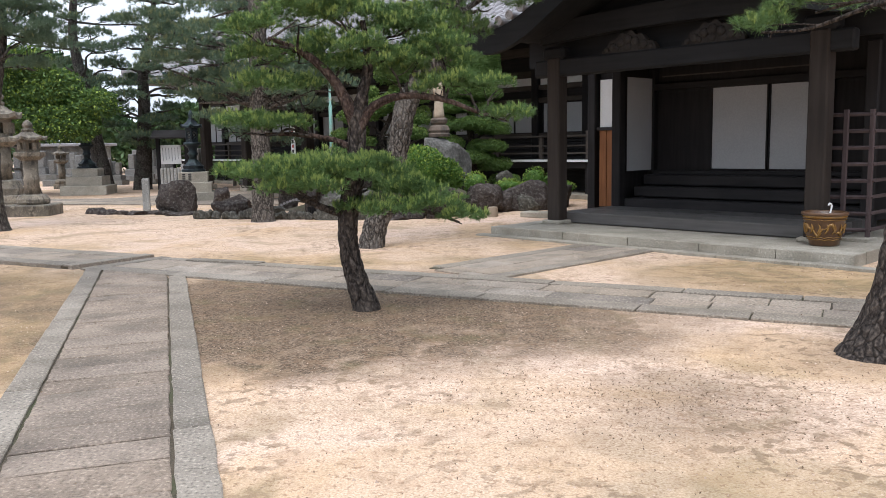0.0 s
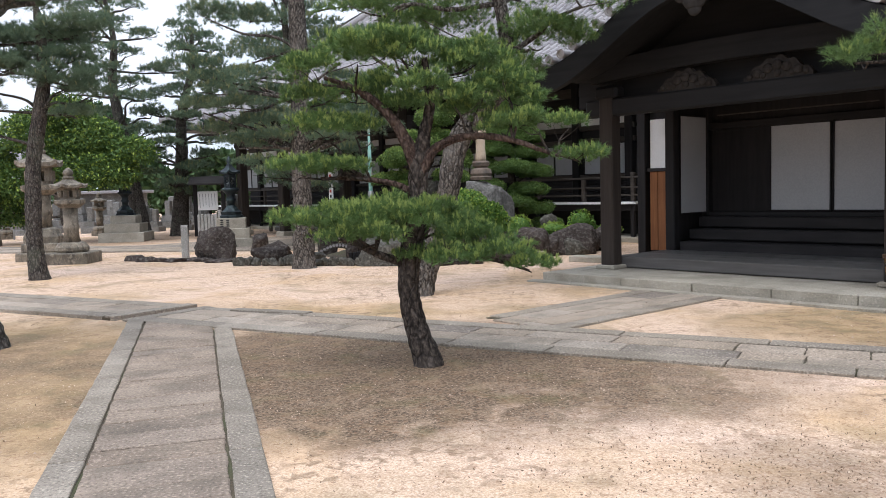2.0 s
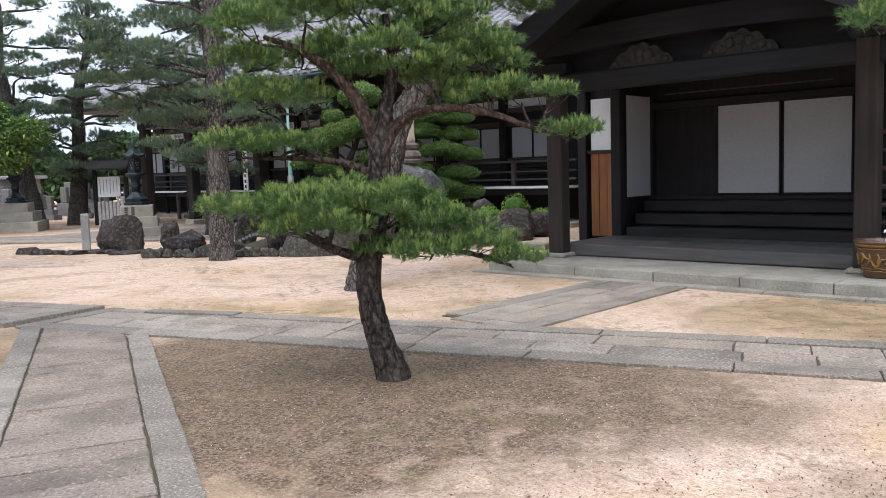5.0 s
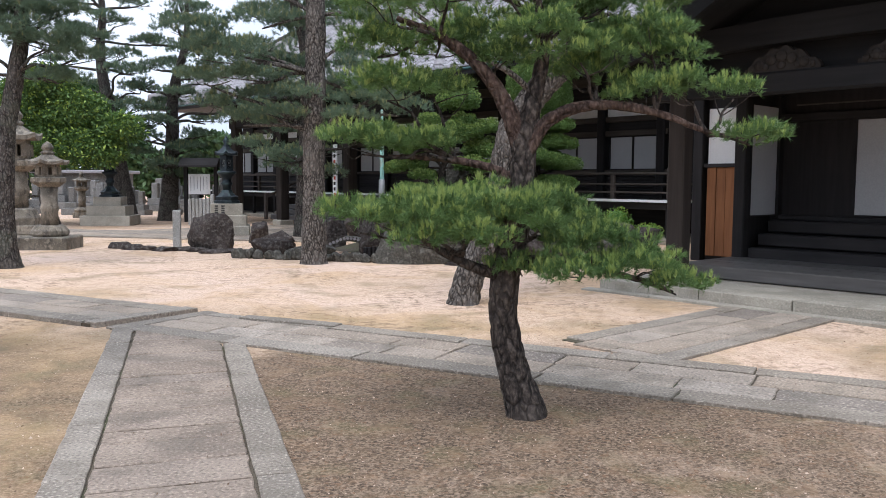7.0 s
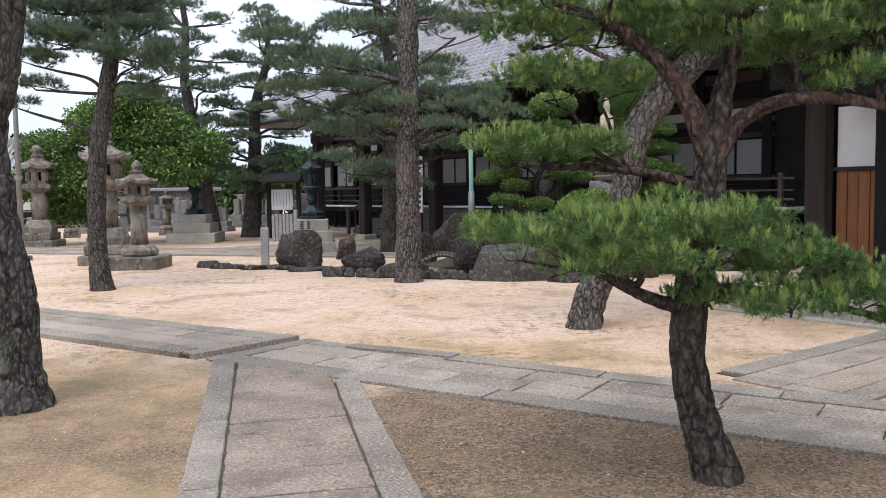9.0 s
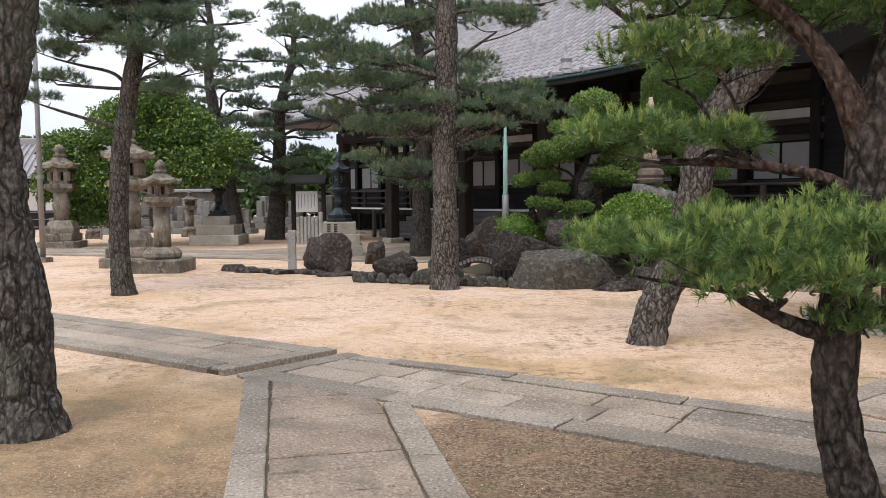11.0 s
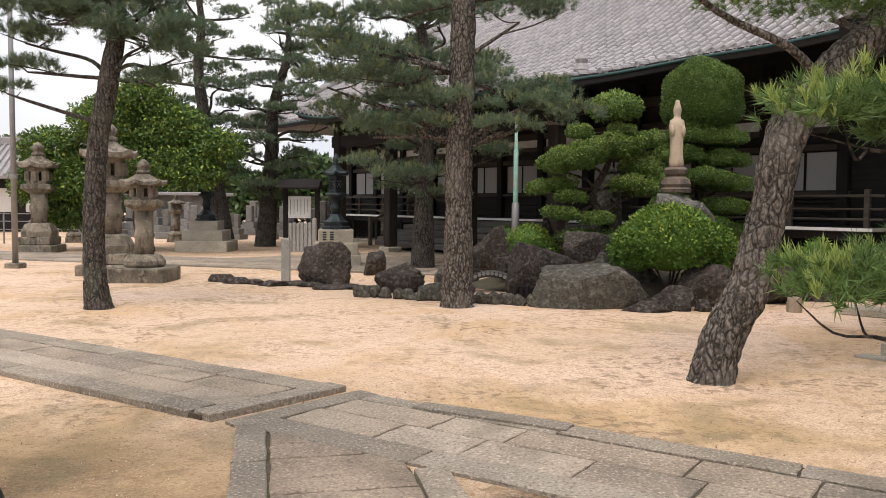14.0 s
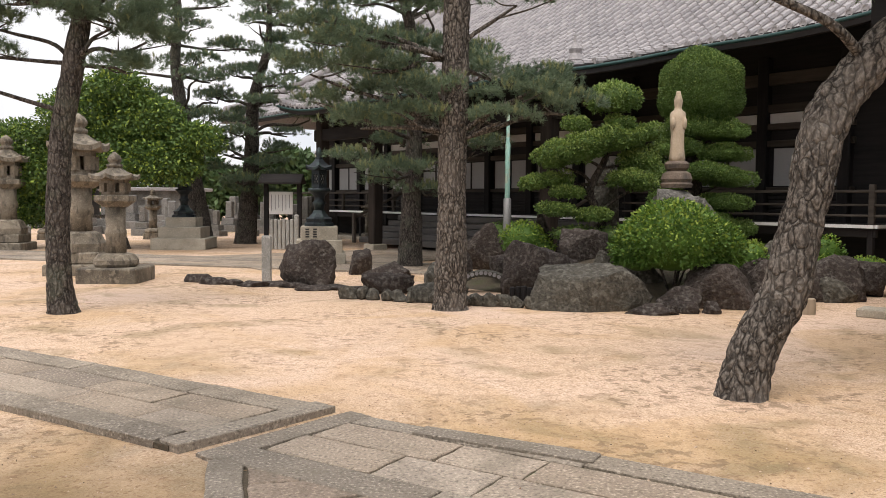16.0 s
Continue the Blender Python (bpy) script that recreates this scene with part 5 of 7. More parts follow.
# tall pine on the garden's edge
CP = [(1.0, -0.15, 3.0, 0.55, 0.45, 0.22), (1.6, 0.05, 2.85, 0.5, 0.45, 0.22), (0.55, 0.3, 3.35, 0.45, 0.4, 0.18), (-0.15, -0.4, 3.1, 0.38, 0.32, 0.16), (-1.5, -0.2, 3.75, 0.7, 0.55, 0.25), (-2.1, 0.1, 3.45, 0.5, 0.45, 0.2), (-0.85, 0.2, 3.15, 0.6, 0.5, 0.2), (-1.35, 0.1, 2.65, 0.5, 0.45, 0.16), (-2.2, -0.1, 4.3, 0.55, 0.5, 0.22), (-1.0, 0.2, 4.5, 0.75, 0.6, 0.25), (0.9, 0.1, 4.4, 0.7, 0.6, 0.25), (1.7, 0.1, 4.8, 0.6, 0.5, 0.22), (-1.6, 0, 5.3, 0.9, 0.7, 0.28), (1.2, 0.1, 5.9, 0.9, 0.7, 0.3), (-0.9, 0.1, 6.5, 1.0, 0.8, 0.3), (0.4, 0.3, 7.3, 1.0, 0.8, 0.35), (-0.4, -0.2, 8.3, 0.9, 0.8, 0.4)]
CP += [(-1.1, -0.3, 3.4, 0.6, 0.5, 0.2), (-1.8, 0.3, 3.0, 0.5, 0.45, 0.18), (-0.6, -0.2, 2.75, 0.5, 0.4, 0.16), (1.25, 0.2, 3.25, 0.5, 0.45, 0.2), (0.7, -0.3, 2.7, 0.4, 0.35, 0.16), (-1.7, -0.2, 4.0, 0.6, 0.5, 0.2), (-0.5, 0.4, 3.7, 0.6, 0.5, 0.2)]
CP = [(x, y, z, rx * 1.25, ry * 1.2, rz * 1.1) for x, y, z, rx, ry, rz in CP]
pine_tall = pine("pine_tree", -4.27, 18.35, [(0, 0, -0.1, 0.31), (0, 0, 0.08, 0.26), (0, 0, 0.5, 0.225), (0.0, 0, 1.5, 0.21), (0.02, 0, 3.0, 0.2), (0.06, 0, 4.5, 0.18), (0.02, 0, 6.0, 0.16), (0.0, 0, 7.5, 0.1), (0, 0, 8.6, 0.05)],
                 CP, BARK, "tall straight pine with plated bark on the garden edge", 0.04, 740, 0.095, 30, 0.0036, 0.8, 0.4, (NEEDLE_F, NEEDLE_FL), 56, 150, 0.022, 8.0)

# slim pine by the lanterns
SP = [(-0.5, 0.1, 4.3, 0.6, 0.5, 0.22), (0.8, -0.1, 3.85, 0.5, 0.45, 0.2), (0.35, 0.1, 4.4, 0.6, 0.5, 0.22), (-1.1, 0, 3.95, 0.5, 0.45, 0.18), (0.95, 0.1, 4.45, 0.5, 0.45, 0.2), (-0.4, -0.1, 4.75, 0.7, 0.6, 0.25), (-0.6, -0.2, 4.2, 0.9, 0.8, 0.3), (0.7, 0.1, 4.0, 0.8, 0.7, 0.3), (0.1, 0.4, 4.7, 1.0, 0.8, 0.35), (-1.0, 0.2, 4.9, 0.9, 0.8, 0.3), (1.0, 0, 4.9, 0.8, 0.7, 0.3), (0.2, 0, 5.6, 1.1, 0.9, 0.4), (-1.4, 0, 3.2, 0.35, 0.3, 0.12), (-1.0, -0.1, 3.5, 0.4, 0.35, 0.14), (0.9, 0.1, 3.3, 0.45, 0.4, 0.15), (-0.7, 0.1, 6.3, 1.0, 0.8, 0.4), (1.2, 0.1, 3.7, 0.5, 0.5, 0.18)]
SP = [(x, y, z, rx * 1.15, ry * 1.1, rz) for x, y, z, rx, ry, rz in SP]
pine_slim = pine("pine_tree", -9.48, 17.12, [(0, 0, -0.1, 0.25), (-0.02, 0, 0.06, 0.2), (-0.06, 0, 0.5, 0.165), (-0.05, 0, 1.5, 0.155), (0.02, 0, 2.4, 0.15), (0.2, 0, 3.3, 0.14), (0.35, 0.02, 4.2, 0.12), (0.3, 0, 5.2, 0.08), (0.2, 0, 6.0, 0.04)],
                 SP, BARK_D, "slim dark pine beside the stone lanterns", 0.035, 800, 0.11, 30, 0.0034, 0.6, 0.08, (NEEDLE_F, NEEDLE_FL), 40, 110, 0.014, 10)

# big pine close to the walk
GP = [(-0.7, -0.3, 3.6, 0.9, 0.8, 0.3), (0.6, 0.5, 3.9, 0.9, 0.8, 0.3), (-0.3, 0.6, 4.6, 1.2, 1.0, 0.4), (0.2, -0.5, 4.4, 1.0, 0.8, 0.35), (1.1, 0.9, 4.3, 0.7, 0.6, 0.25)]
pine_big = pine("pine_tree", -5.91, 9.55, [(0.02, 0, -0.1, 0.34), (0.02, 0, 0.06, 0.27), (0.0, 0, 0.35, 0.215), (0.0, 0, 0.9, 0.19), (-0.1, 0, 1.6, 0.178), (-0.14, 0, 2.1, 0.175), (0.02, 0, 2.7, 0.175), (0.12, 0, 3.3, 0.15), (0.1, 0, 4.4, 0.1)],
                GP, BARK_D, "big dark-barked pine beside the walk", 0.06, 800, 0.11, 30, 0.003, 0.6, 0.05, (NEEDLE_F, NEEDLE_FL), 64, 160, 0.024, 8.5)

# pine off to the side whose bough hangs into view
RP = [(0.0, 1.55, 2.75, 0.45, 0.4, 0.14), (-0.35, 1.9, 2.62, 0.3, 0.28, 0.1), (0.5, 1.1, 2.9, 0.6, 0.5, 0.2), (0.9, 0.3, 3.2, 0.9, 0.8, 0.3), (0.2, -0.3, 3.7, 0.9, 0.8, 0.3), (0.3, 0.3, 4.3, 0.9, 0.9, 0.4)]
pine_side = pine("pine_tree", 3.3, 6.4, [(-0.02, 0, -0.1, 0.44), (0, 0, 0.06, 0.31), (0.06, 0, 0.4, 0.22), (0.2, 0, 1.2, 0.2), (0.3, 0, 2.2, 0.18), (0.3, 0.05, 3.2, 0.13), (0.25, 0.1, 4.2, 0.07)],
                 RP, BARK_N, "old pine with a needle bough reaching over the yard", 0.025, 900, 0.1, 36, 0.0022, 0.8, 0.35, (NEEDLE, NEEDLE_L), 48, 90, 0.02, 9)

# pines beyond the garden
def tall_pine(x, y, lean, height, r, seed, width=1.6, low=0.35, fresh=0.3, dens=330):
    rnd = random.Random(seed)
    pts = [(0, 0, -0.1, r * 1.35), (0, 0, 0.1, r * 1.1)]
    for k in range(1, 6):
        f = k / 5
        pts.append((lean * f + rnd.uniform(-0.2, 0.2), rnd.uniform(-0.15, 0.15), height * f, r * (1 - 0.8 * f)))
    pads = []
    k = 0
    while True:
        f = low + k * 0.024
        if f > 1.0:
            break
        reach = width * (0.35 + 0.75 * math.sin(math.pi * min(1, (f - low) / (1.06 - low)) ** 0.8))
        a = k * 2.4 + rnd.uniform(-0.5, 0.5)
        q = reach * rnd.uniform(0.45, 0.95)
        pads.append((lean * f + q * math.cos(a), q * math.sin(a), height * f, rnd.uniform(0.55, 0.85) * width * 0.56, rnd.uniform(0.5, 0.75) * width * 0.56, 0.24))
        k += 1
    return pine("pine_tree", x, y, pts, pads, BARK_D, "tall dark pine with tiered boughs beyond the garden", r * 0.17, dens, 0.14, 24, 0.006, 0.6, fresh, (NEEDLE_F, NEEDLE_FL), 24, 50, 0.02, 6, group="pines beyond the garden")


tall_pine(-6.0, 25.6, -0.1, 8.6, 0.27, 5, 2.2, 0.2, 0.6, 310)
tall_pine(-14.4, 33.6, -1.2, 10.0, 0.34, 8, 1.9, 0.3, 0.3, 330)
tall_pine(-13.2, 34.4, 0.9, 8.4, 0.36, 9, 1.9, 0.2, 0.3, 340)
tall_pine(-24.5, 27.0, 0.5, 9.0, 0.34, 12, 2.4, 0.4, 0.1)


def leafy_tree(x, y, z0, balls, n, size, seed, label, name="broadleaf_tree"):
    t = thing(name, x, y, 0, 0, label, "tree")
    v, f = trunk([(0.3, 0, -0.1, 0.3), (0.25, 0, 0.3, 0.22), (0.0, 0, 1.0, 0.17), (0.1, 0, 1.8, 0.14), (0, 0, 2.8, 0.08)], 20, 40, 0.01, 8, seed)
    raw("trunk", v, f, BARK_D, t, smooth=True)
    limbs_to_pads(t, [(0, 0, 1.0), (0.1, 0, 1.8), (0, 0, 2.6)], balls, BARK_D, 0.05)
    P, D = [], []
    for b in balls:
        p, d = shell_points(b[:3], b[3:6], int(n * b[3] * b[5]), 0.45, -0.8)
        d = d + np.array([0, 0, -0.5])
        P.append(p)
        D.append(d)
    P, D = np.concatenate(P), np.concatenate(D)
    leaf_cloud(P, D, size, (LEAF, BUSH_L), (RNG.uniform(0, 1, len(P)) < 0.18).astype(int), t)
    return t


leafy_tree(-16.0, 30.5, 0, [(-1.8, 0, 2.2, 1.3, 1.2, 0.9), (0, 0.3, 3.0, 1.6, 1.5, 1.1), (1.5, 0, 2.6, 1.4, 1.2, 0.8), (-0.8, 0, 4.1, 1.4, 1.3, 0.9), (1.1, 0.2, 3.9, 1.2, 1.1, 0.8), (0.2, 0, 4.8, 1.1, 1, 0.7), (2.6, 0.2, 3.3, 0.9, 0.8, 0.6), (-2.9, 0, 3.2, 1.1, 1, 0.8), (-2.4, 0.2, 1.2, 1.0, 0.9, 0.7), (-3.6, 0.3, 2.1, 0.9, 0.9, 0.8)], 6500, 0.12, 3, "fresh green broadleaf tree behind the lanterns")


# ---- garden island ----
def mound():
    verts, faces = [], []
    n, m = 48, 12
    for j in range(m + 1):
        f = j / m
        for i in range(n):
            a = 2 * math.pi * i / n
            rx, ry = 3.5 * (1 - f), 2.6 * (1 - f)
            w = 1 + 0.1 * math.sin(3 * a)
            xx, yy = rx * math.cos(a) * w, ry * math.sin(a) * w
            verts.append((xx, yy, 0.75 * math.sin(f * math.pi / 2) ** 1.3 + 0.05 * noise.noise(Vector((xx, yy, 0))) - 0.02))
    for j in range(m):
        for i in range(n):
            k = (i + 1) % n
            faces.append((j * n + i, j * n + k, (j + 1) * n + k, (j + 1) * n + i))
    ob = raw("garden_bed", verts, faces, EARTH, smooth=True)
    ob.matrix_world = pose(-1.0, 22.0, 0, 0, 0, 8)
    return tagged(ob, "dark earth mound of the rock garden", "garden bed", kind="structure")


mound()
GR = "rocks of the garden"
for nm, x, y, z, sx, sy, sz, mt, sd, rz, lb in (
    ("boulder", -7.15, 21.35, 0, 0.6, 0.52, 0.62, ROCK, 3, 20, "rounded dark brown boulder with lichen"),
    ("rock_slab", -2.22, 18.75, -0.02, 1.2, 0.48, 0.56, ROCK_G, 5, -4, "long low grey-green rock slab with lichen"),
    ("rock_slab", -3.0, 19.85, 0.0, 0.72, 0.55, 0.72, ROCK, 8, 10, "large dark leaning garden boulder"),
    ("boulder", -0.95, 18.75, -0.02, 0.45, 0.35, 0.28, ROCK, 11, 0, "low dark rock at the mound"),
    ("boulder", -0.25, 19.3, -0.02, 0.68, 0.5, 0.52, ROCK, 14, 30, "dark brown rounded garden boulder"),
    ("boulder", 0.65, 19.9, -0.02, 0.5, 0.45, 0.5, ROCK, 17, 60, "dark brown rounded garden boulder"),
    ("boulder", 1.55, 20.6, -0.02, 0.78, 0.5, 0.56, ROCK, 21, 10, "broad dark boulder on the sand"),
    ("boulder", -4.2, 24.4, 0.1, 0.55, 0.25, 0.78, ROCK, 25, 0, "upright reddish standing stone"),
    ("boulder", -2.95, 22.9, 0.45, 0.32, 0.28, 0.62, ROCK, 28, 40, "upright dark garden stone"),
    ("boulder", -2.2, 21.6, 0.4, 0.5, 0.4, 0.6, ROCK, 31, 20, "pointed dark garden stone"),
    ("boulder", -1.75, 23.4, 0.6, 0.35, 0.3, 1.25, ROCK_G, 34, 0, "tall grey upright garden stone"),
    ("boulder", -1.9, 20.6, 0.3, 0.4, 0.35, 0.35, ROCK_G, 36, 50, "pale lichened rock in the garden"),
    ("boulder", -1.35, 20.2, 0.25, 0.35, 0.3, 0.35, ROCK_G, 38, 15, "pale lichened rock in the garden"),
    ("boulder", -3.6, 21.6, 0.2, 0.5, 0.4, 0.35, ROCK, 40, 15, "dark rough rock in the garden"),
    ("boulder", -5.75, 21.5, 0, 0.48, 0.38, 0.36, ROCK, 42, 25, "dark ridged rock on the sand"),
    ("boulder", -5.55, 20.2, 0, 0.62, 0.3, 0.26, ROCK, 45, -5, "low dark layered rock"),
    ("boulder", -4.9, 21.2, 0, 0.25, 0.22, 0.32, ROCK_G, 47, 0, "small upright pale rock"),
    ("boulder", -4.5, 22.3, 0, 0.35, 0.3, 0.55, ROCK, 48, 0, "dark rough rock in the garden"),
    ("boulder", 0.3, 21.4, 0.4, 0.5, 0.4, 0.35, ROCK, 49, 0, "dark rough rock in the garden"),
    ("boulder", -4.7, 20.0, 0, 0.6, 0.35, 0.17, ROCK_G, 50, 0, "flat pale garden rock"),
    ("boulder", -1.45, 18.35, -0.03, 0.42, 0.2, 0.12, ROCK, 52, 0, "low dark flat rock beside the slab"),
    ("boulder", -0.55, 18.55, -0.03, 0.16, 0.14, 0.16, ROCK, 53, 0, "small dark rock on the sand"),
    ("boulder", 1.0, 20.25, -0.02, 0.4, 0.35, 0.4, ROCK, 54, 0, "dark rough boulder on the sand"),
    ("boulder", -3.75, 18.85, -0.03, 0.3, 0.15, 0.14, ROCK_G, 55, 0, "low grey edging rock by the stakes"),
    ("boulder", 0.5, 20.6, 0.2, 0.35, 0.3, 0.4, ROCK, 56, 0, "dark rough rock in the garden"),
    ("boulder", 1.75, 20.3, -0.02, 0.34, 0.3, 0.3, ROCK_G, 57, 35, "small angular grey garden rock"),
    ("boulder", 2.55, 21.3, -0.02, 0.55, 0.4, 0.42, ROCK, 58, 15, "low dark angular garden rock"),
    ("boulder", 1.3, 21.9, 0.2, 0.4, 0.3, 0.5, ROCK_G, 59, 60, "grey upright rock behind the shrubs"),
    ("boulder", 2.1, 21.2, 0, 0.5, 0.4, 0.5, ROCK, 51, 0, "dark rough garden boulder")):
    rock(nm, x, y, z, sx, sy, sz, mt, sd, rz, lb, group=GR, block=0.85 if nm == "rock_slab" else 0.4)
# low edging stones
rnd = random.Random(5)
for k in range(16):
    f = k / 15
    xx, yy = -6.0 + 3.1 * f, 19.35 - 0.75 * f + rnd.uniform(-0.05, 0.05)
    rock("edging_stone", xx, yy, 0, rnd.uniform(0.13, 0.2), rnd.uniform(0.1, 0.15), rnd.uniform(0.12, 0.17), ROCK_G, 60 + k, rnd.uniform(-20, 20), "small rounded grey edging stone", group="garden edging stones", sub=3)
for k in range(9):
    xx, yy = -9.4 + k * 0.42, 21.35 - 0.12 * k + rnd.uniform(-0.15, 0.15)
    rock("edging_stone", xx, yy, -0.02, rnd.uniform(0.3, 0.45), rnd.uniform(0.16, 0.24), rnd.uniform(0.08, 0.15), ROCK, 80 + k, rnd.uniform(-15, 15), "flat dark edging rock", group="garden edging rocks", sub=3)


def bush(name, x, y, z, balls, n, size, mats, share, label):
    t = thing(name, x, y, z, 0, label, "bush")
    P, D = [], []
    for b in balls:
        p, d = shell_points(b[:3], b[3:6], int(n * (b[3] * b[5] + b[3] * b[4])), 0.8)
        P.append(p)
        D.append(d)
    P, D = np.concatenate(P), np.concatenate(D)
    # the brighter leaf is picked more often where the rind faces up
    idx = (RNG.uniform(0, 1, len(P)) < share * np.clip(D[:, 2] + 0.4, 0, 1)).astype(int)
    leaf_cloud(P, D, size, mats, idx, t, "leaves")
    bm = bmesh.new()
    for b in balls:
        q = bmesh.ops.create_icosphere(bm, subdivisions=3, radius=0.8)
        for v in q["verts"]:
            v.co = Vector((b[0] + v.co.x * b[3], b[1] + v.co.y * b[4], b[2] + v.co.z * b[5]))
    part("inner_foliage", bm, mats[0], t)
    verts, faces = [], []
    rr = random.Random(int(x * 100))
    lowest = min(b[2] for b in balls)
    for k in range(9):
        a = rr.uniform(0, 6.28)
        sp = spline([(0.05 * math.cos(a), 0.05 * math.sin(a), -0.05, 0.018), (0.2 * math.cos(a), 0.2 * math.sin(a), lowest * 0.6, 0.014), (0.4 * math.cos(a), 0.3 * math.sin(a), lowest, 0.01)], 6)
        v2, f2 = tube(sp[:, :3], sp[:, 3], 6)
        o = len(verts)
        verts += v2
        faces += [tuple(i + o for i in f) for f in f2]
    raw("stems", verts, faces, BARK_N, t)
    return t


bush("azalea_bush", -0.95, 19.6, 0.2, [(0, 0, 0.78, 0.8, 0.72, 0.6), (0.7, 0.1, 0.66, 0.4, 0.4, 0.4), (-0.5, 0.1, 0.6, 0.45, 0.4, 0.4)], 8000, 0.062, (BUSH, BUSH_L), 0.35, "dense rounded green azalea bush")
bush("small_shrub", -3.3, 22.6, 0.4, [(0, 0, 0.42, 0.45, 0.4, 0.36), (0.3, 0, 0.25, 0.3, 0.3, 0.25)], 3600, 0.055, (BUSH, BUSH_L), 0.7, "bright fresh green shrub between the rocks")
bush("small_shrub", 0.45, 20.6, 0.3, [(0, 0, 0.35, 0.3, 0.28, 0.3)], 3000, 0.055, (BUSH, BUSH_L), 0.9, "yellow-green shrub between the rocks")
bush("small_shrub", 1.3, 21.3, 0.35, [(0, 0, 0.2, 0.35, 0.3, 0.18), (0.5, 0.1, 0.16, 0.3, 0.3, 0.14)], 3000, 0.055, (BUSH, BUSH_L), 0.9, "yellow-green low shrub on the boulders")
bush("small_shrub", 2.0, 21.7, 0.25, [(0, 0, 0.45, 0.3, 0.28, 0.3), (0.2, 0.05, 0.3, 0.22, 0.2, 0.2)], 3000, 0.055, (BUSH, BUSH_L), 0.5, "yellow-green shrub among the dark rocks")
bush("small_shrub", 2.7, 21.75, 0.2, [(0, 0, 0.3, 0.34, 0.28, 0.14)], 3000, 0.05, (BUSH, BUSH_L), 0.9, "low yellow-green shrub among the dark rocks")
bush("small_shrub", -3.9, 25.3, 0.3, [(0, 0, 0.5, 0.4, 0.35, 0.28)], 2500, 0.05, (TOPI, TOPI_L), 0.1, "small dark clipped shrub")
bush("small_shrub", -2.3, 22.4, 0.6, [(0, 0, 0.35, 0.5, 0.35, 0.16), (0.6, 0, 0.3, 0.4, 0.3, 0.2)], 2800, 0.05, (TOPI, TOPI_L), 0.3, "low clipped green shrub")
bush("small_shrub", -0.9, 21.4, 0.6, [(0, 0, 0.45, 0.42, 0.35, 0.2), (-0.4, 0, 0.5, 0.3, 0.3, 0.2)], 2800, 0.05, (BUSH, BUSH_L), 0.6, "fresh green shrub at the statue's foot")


def cloud_tree(name, x, y, z, trunk_pts, pads, n, size, mats, share, label):
    t = thing(name, x, y, z, 0, label, "tree")
    v, f = trunk(trunk_pts, 16, 40, 0.006, 10, 3)
    raw("trunk", v, f, BARK_N, t, smooth=True)
    limbs_to_pads(t, [tuple(p[:3]) for p in spline(trunk_pts, 10)[2:]], pads, BARK_N, 0.035, twigs=2)
    for b in pads:
        if b[3] > 0.8 and b[5] > 0.8:
            p, d = shell_points(b[:3], b[3:6], int(2.6 * n * (b[3] * b[5] + b[3] * b[4])), 0.84, -0.75)
        else:
            P, D = [], []
            for q in range(7):
                a = q * 0.9 + RNG.uniform(-0.3, 0.3)
                w = 0.0 if q == 0 else RNG.uniform(0.42, 0.62)
                r = RNG.uniform(0.42, 0.56) * (1.25 if q == 0 else 1)
                c = (b[0] + b[3] * w * math.cos(a), b[1] + b[4] * w * math.sin(a), b[2] + b[5] * RNG.uniform(-0.25, 0.25))
                pp, dd = shell_points(c, (b[3] * r, b[4] * r, b[5] * RNG.uniform(0.7, 0.95)), int(n * 0.26 * (b[3] * b[5] + b[3] * b[4])), 0.8, -0.7)
                P.append(pp)
                D.append(dd)
            p, d = np.concatenate(P), np.concatenate(D)
        # paler leaves grow more frequent towards the upper side of each pad
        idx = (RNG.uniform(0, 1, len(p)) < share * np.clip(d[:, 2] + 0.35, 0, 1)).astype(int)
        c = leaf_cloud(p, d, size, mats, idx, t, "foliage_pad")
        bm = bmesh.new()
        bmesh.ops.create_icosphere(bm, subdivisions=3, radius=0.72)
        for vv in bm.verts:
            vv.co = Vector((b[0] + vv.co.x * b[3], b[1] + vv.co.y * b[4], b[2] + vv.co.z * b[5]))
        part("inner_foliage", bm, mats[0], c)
    return t


TPADS = [(0, 0, 4.15, 0.86, 0.85, 0.95), (0.0, 0.0, 3.35, 0.85, 0.8, 0.4), (0.35, -0.2, 3.25, 0.75, 0.6, 0.3), (-0.45, -0.1, 2.9, 0.6, 0.6, 0.32), (0.5, -0.1, 2.8, 0.62, 0.6, 0.3), (0.1, -0.3, 2.4, 0.7, 0.6, 0.3), (-0.75, 0, 2.4, 0.45, 0.5, 0.34), (0.65, -0.1, 2.25, 0.6, 0.6, 0.3), (-0.6, -0.2, 1.85, 0.5, 0.5, 0.3), (0.5, -0.2, 1.75, 0.65, 0.6, 0.28), (0.1, -0.3, 1.4, 0.7, 0.6, 0.26), (0.7, -0.2, 1.2, 0.6, 0.5, 0.28), (-0.5, -0.2, 1.3, 0.5, 0.5, 0.28), (1.0, -0.3, 0.75, 0.5, 0.45, 0.22)]
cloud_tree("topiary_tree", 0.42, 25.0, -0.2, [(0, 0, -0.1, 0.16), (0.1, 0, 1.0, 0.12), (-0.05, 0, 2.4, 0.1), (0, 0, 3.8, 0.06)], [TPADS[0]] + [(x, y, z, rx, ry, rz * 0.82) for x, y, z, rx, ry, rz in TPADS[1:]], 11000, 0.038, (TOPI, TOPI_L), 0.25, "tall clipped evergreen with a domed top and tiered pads")
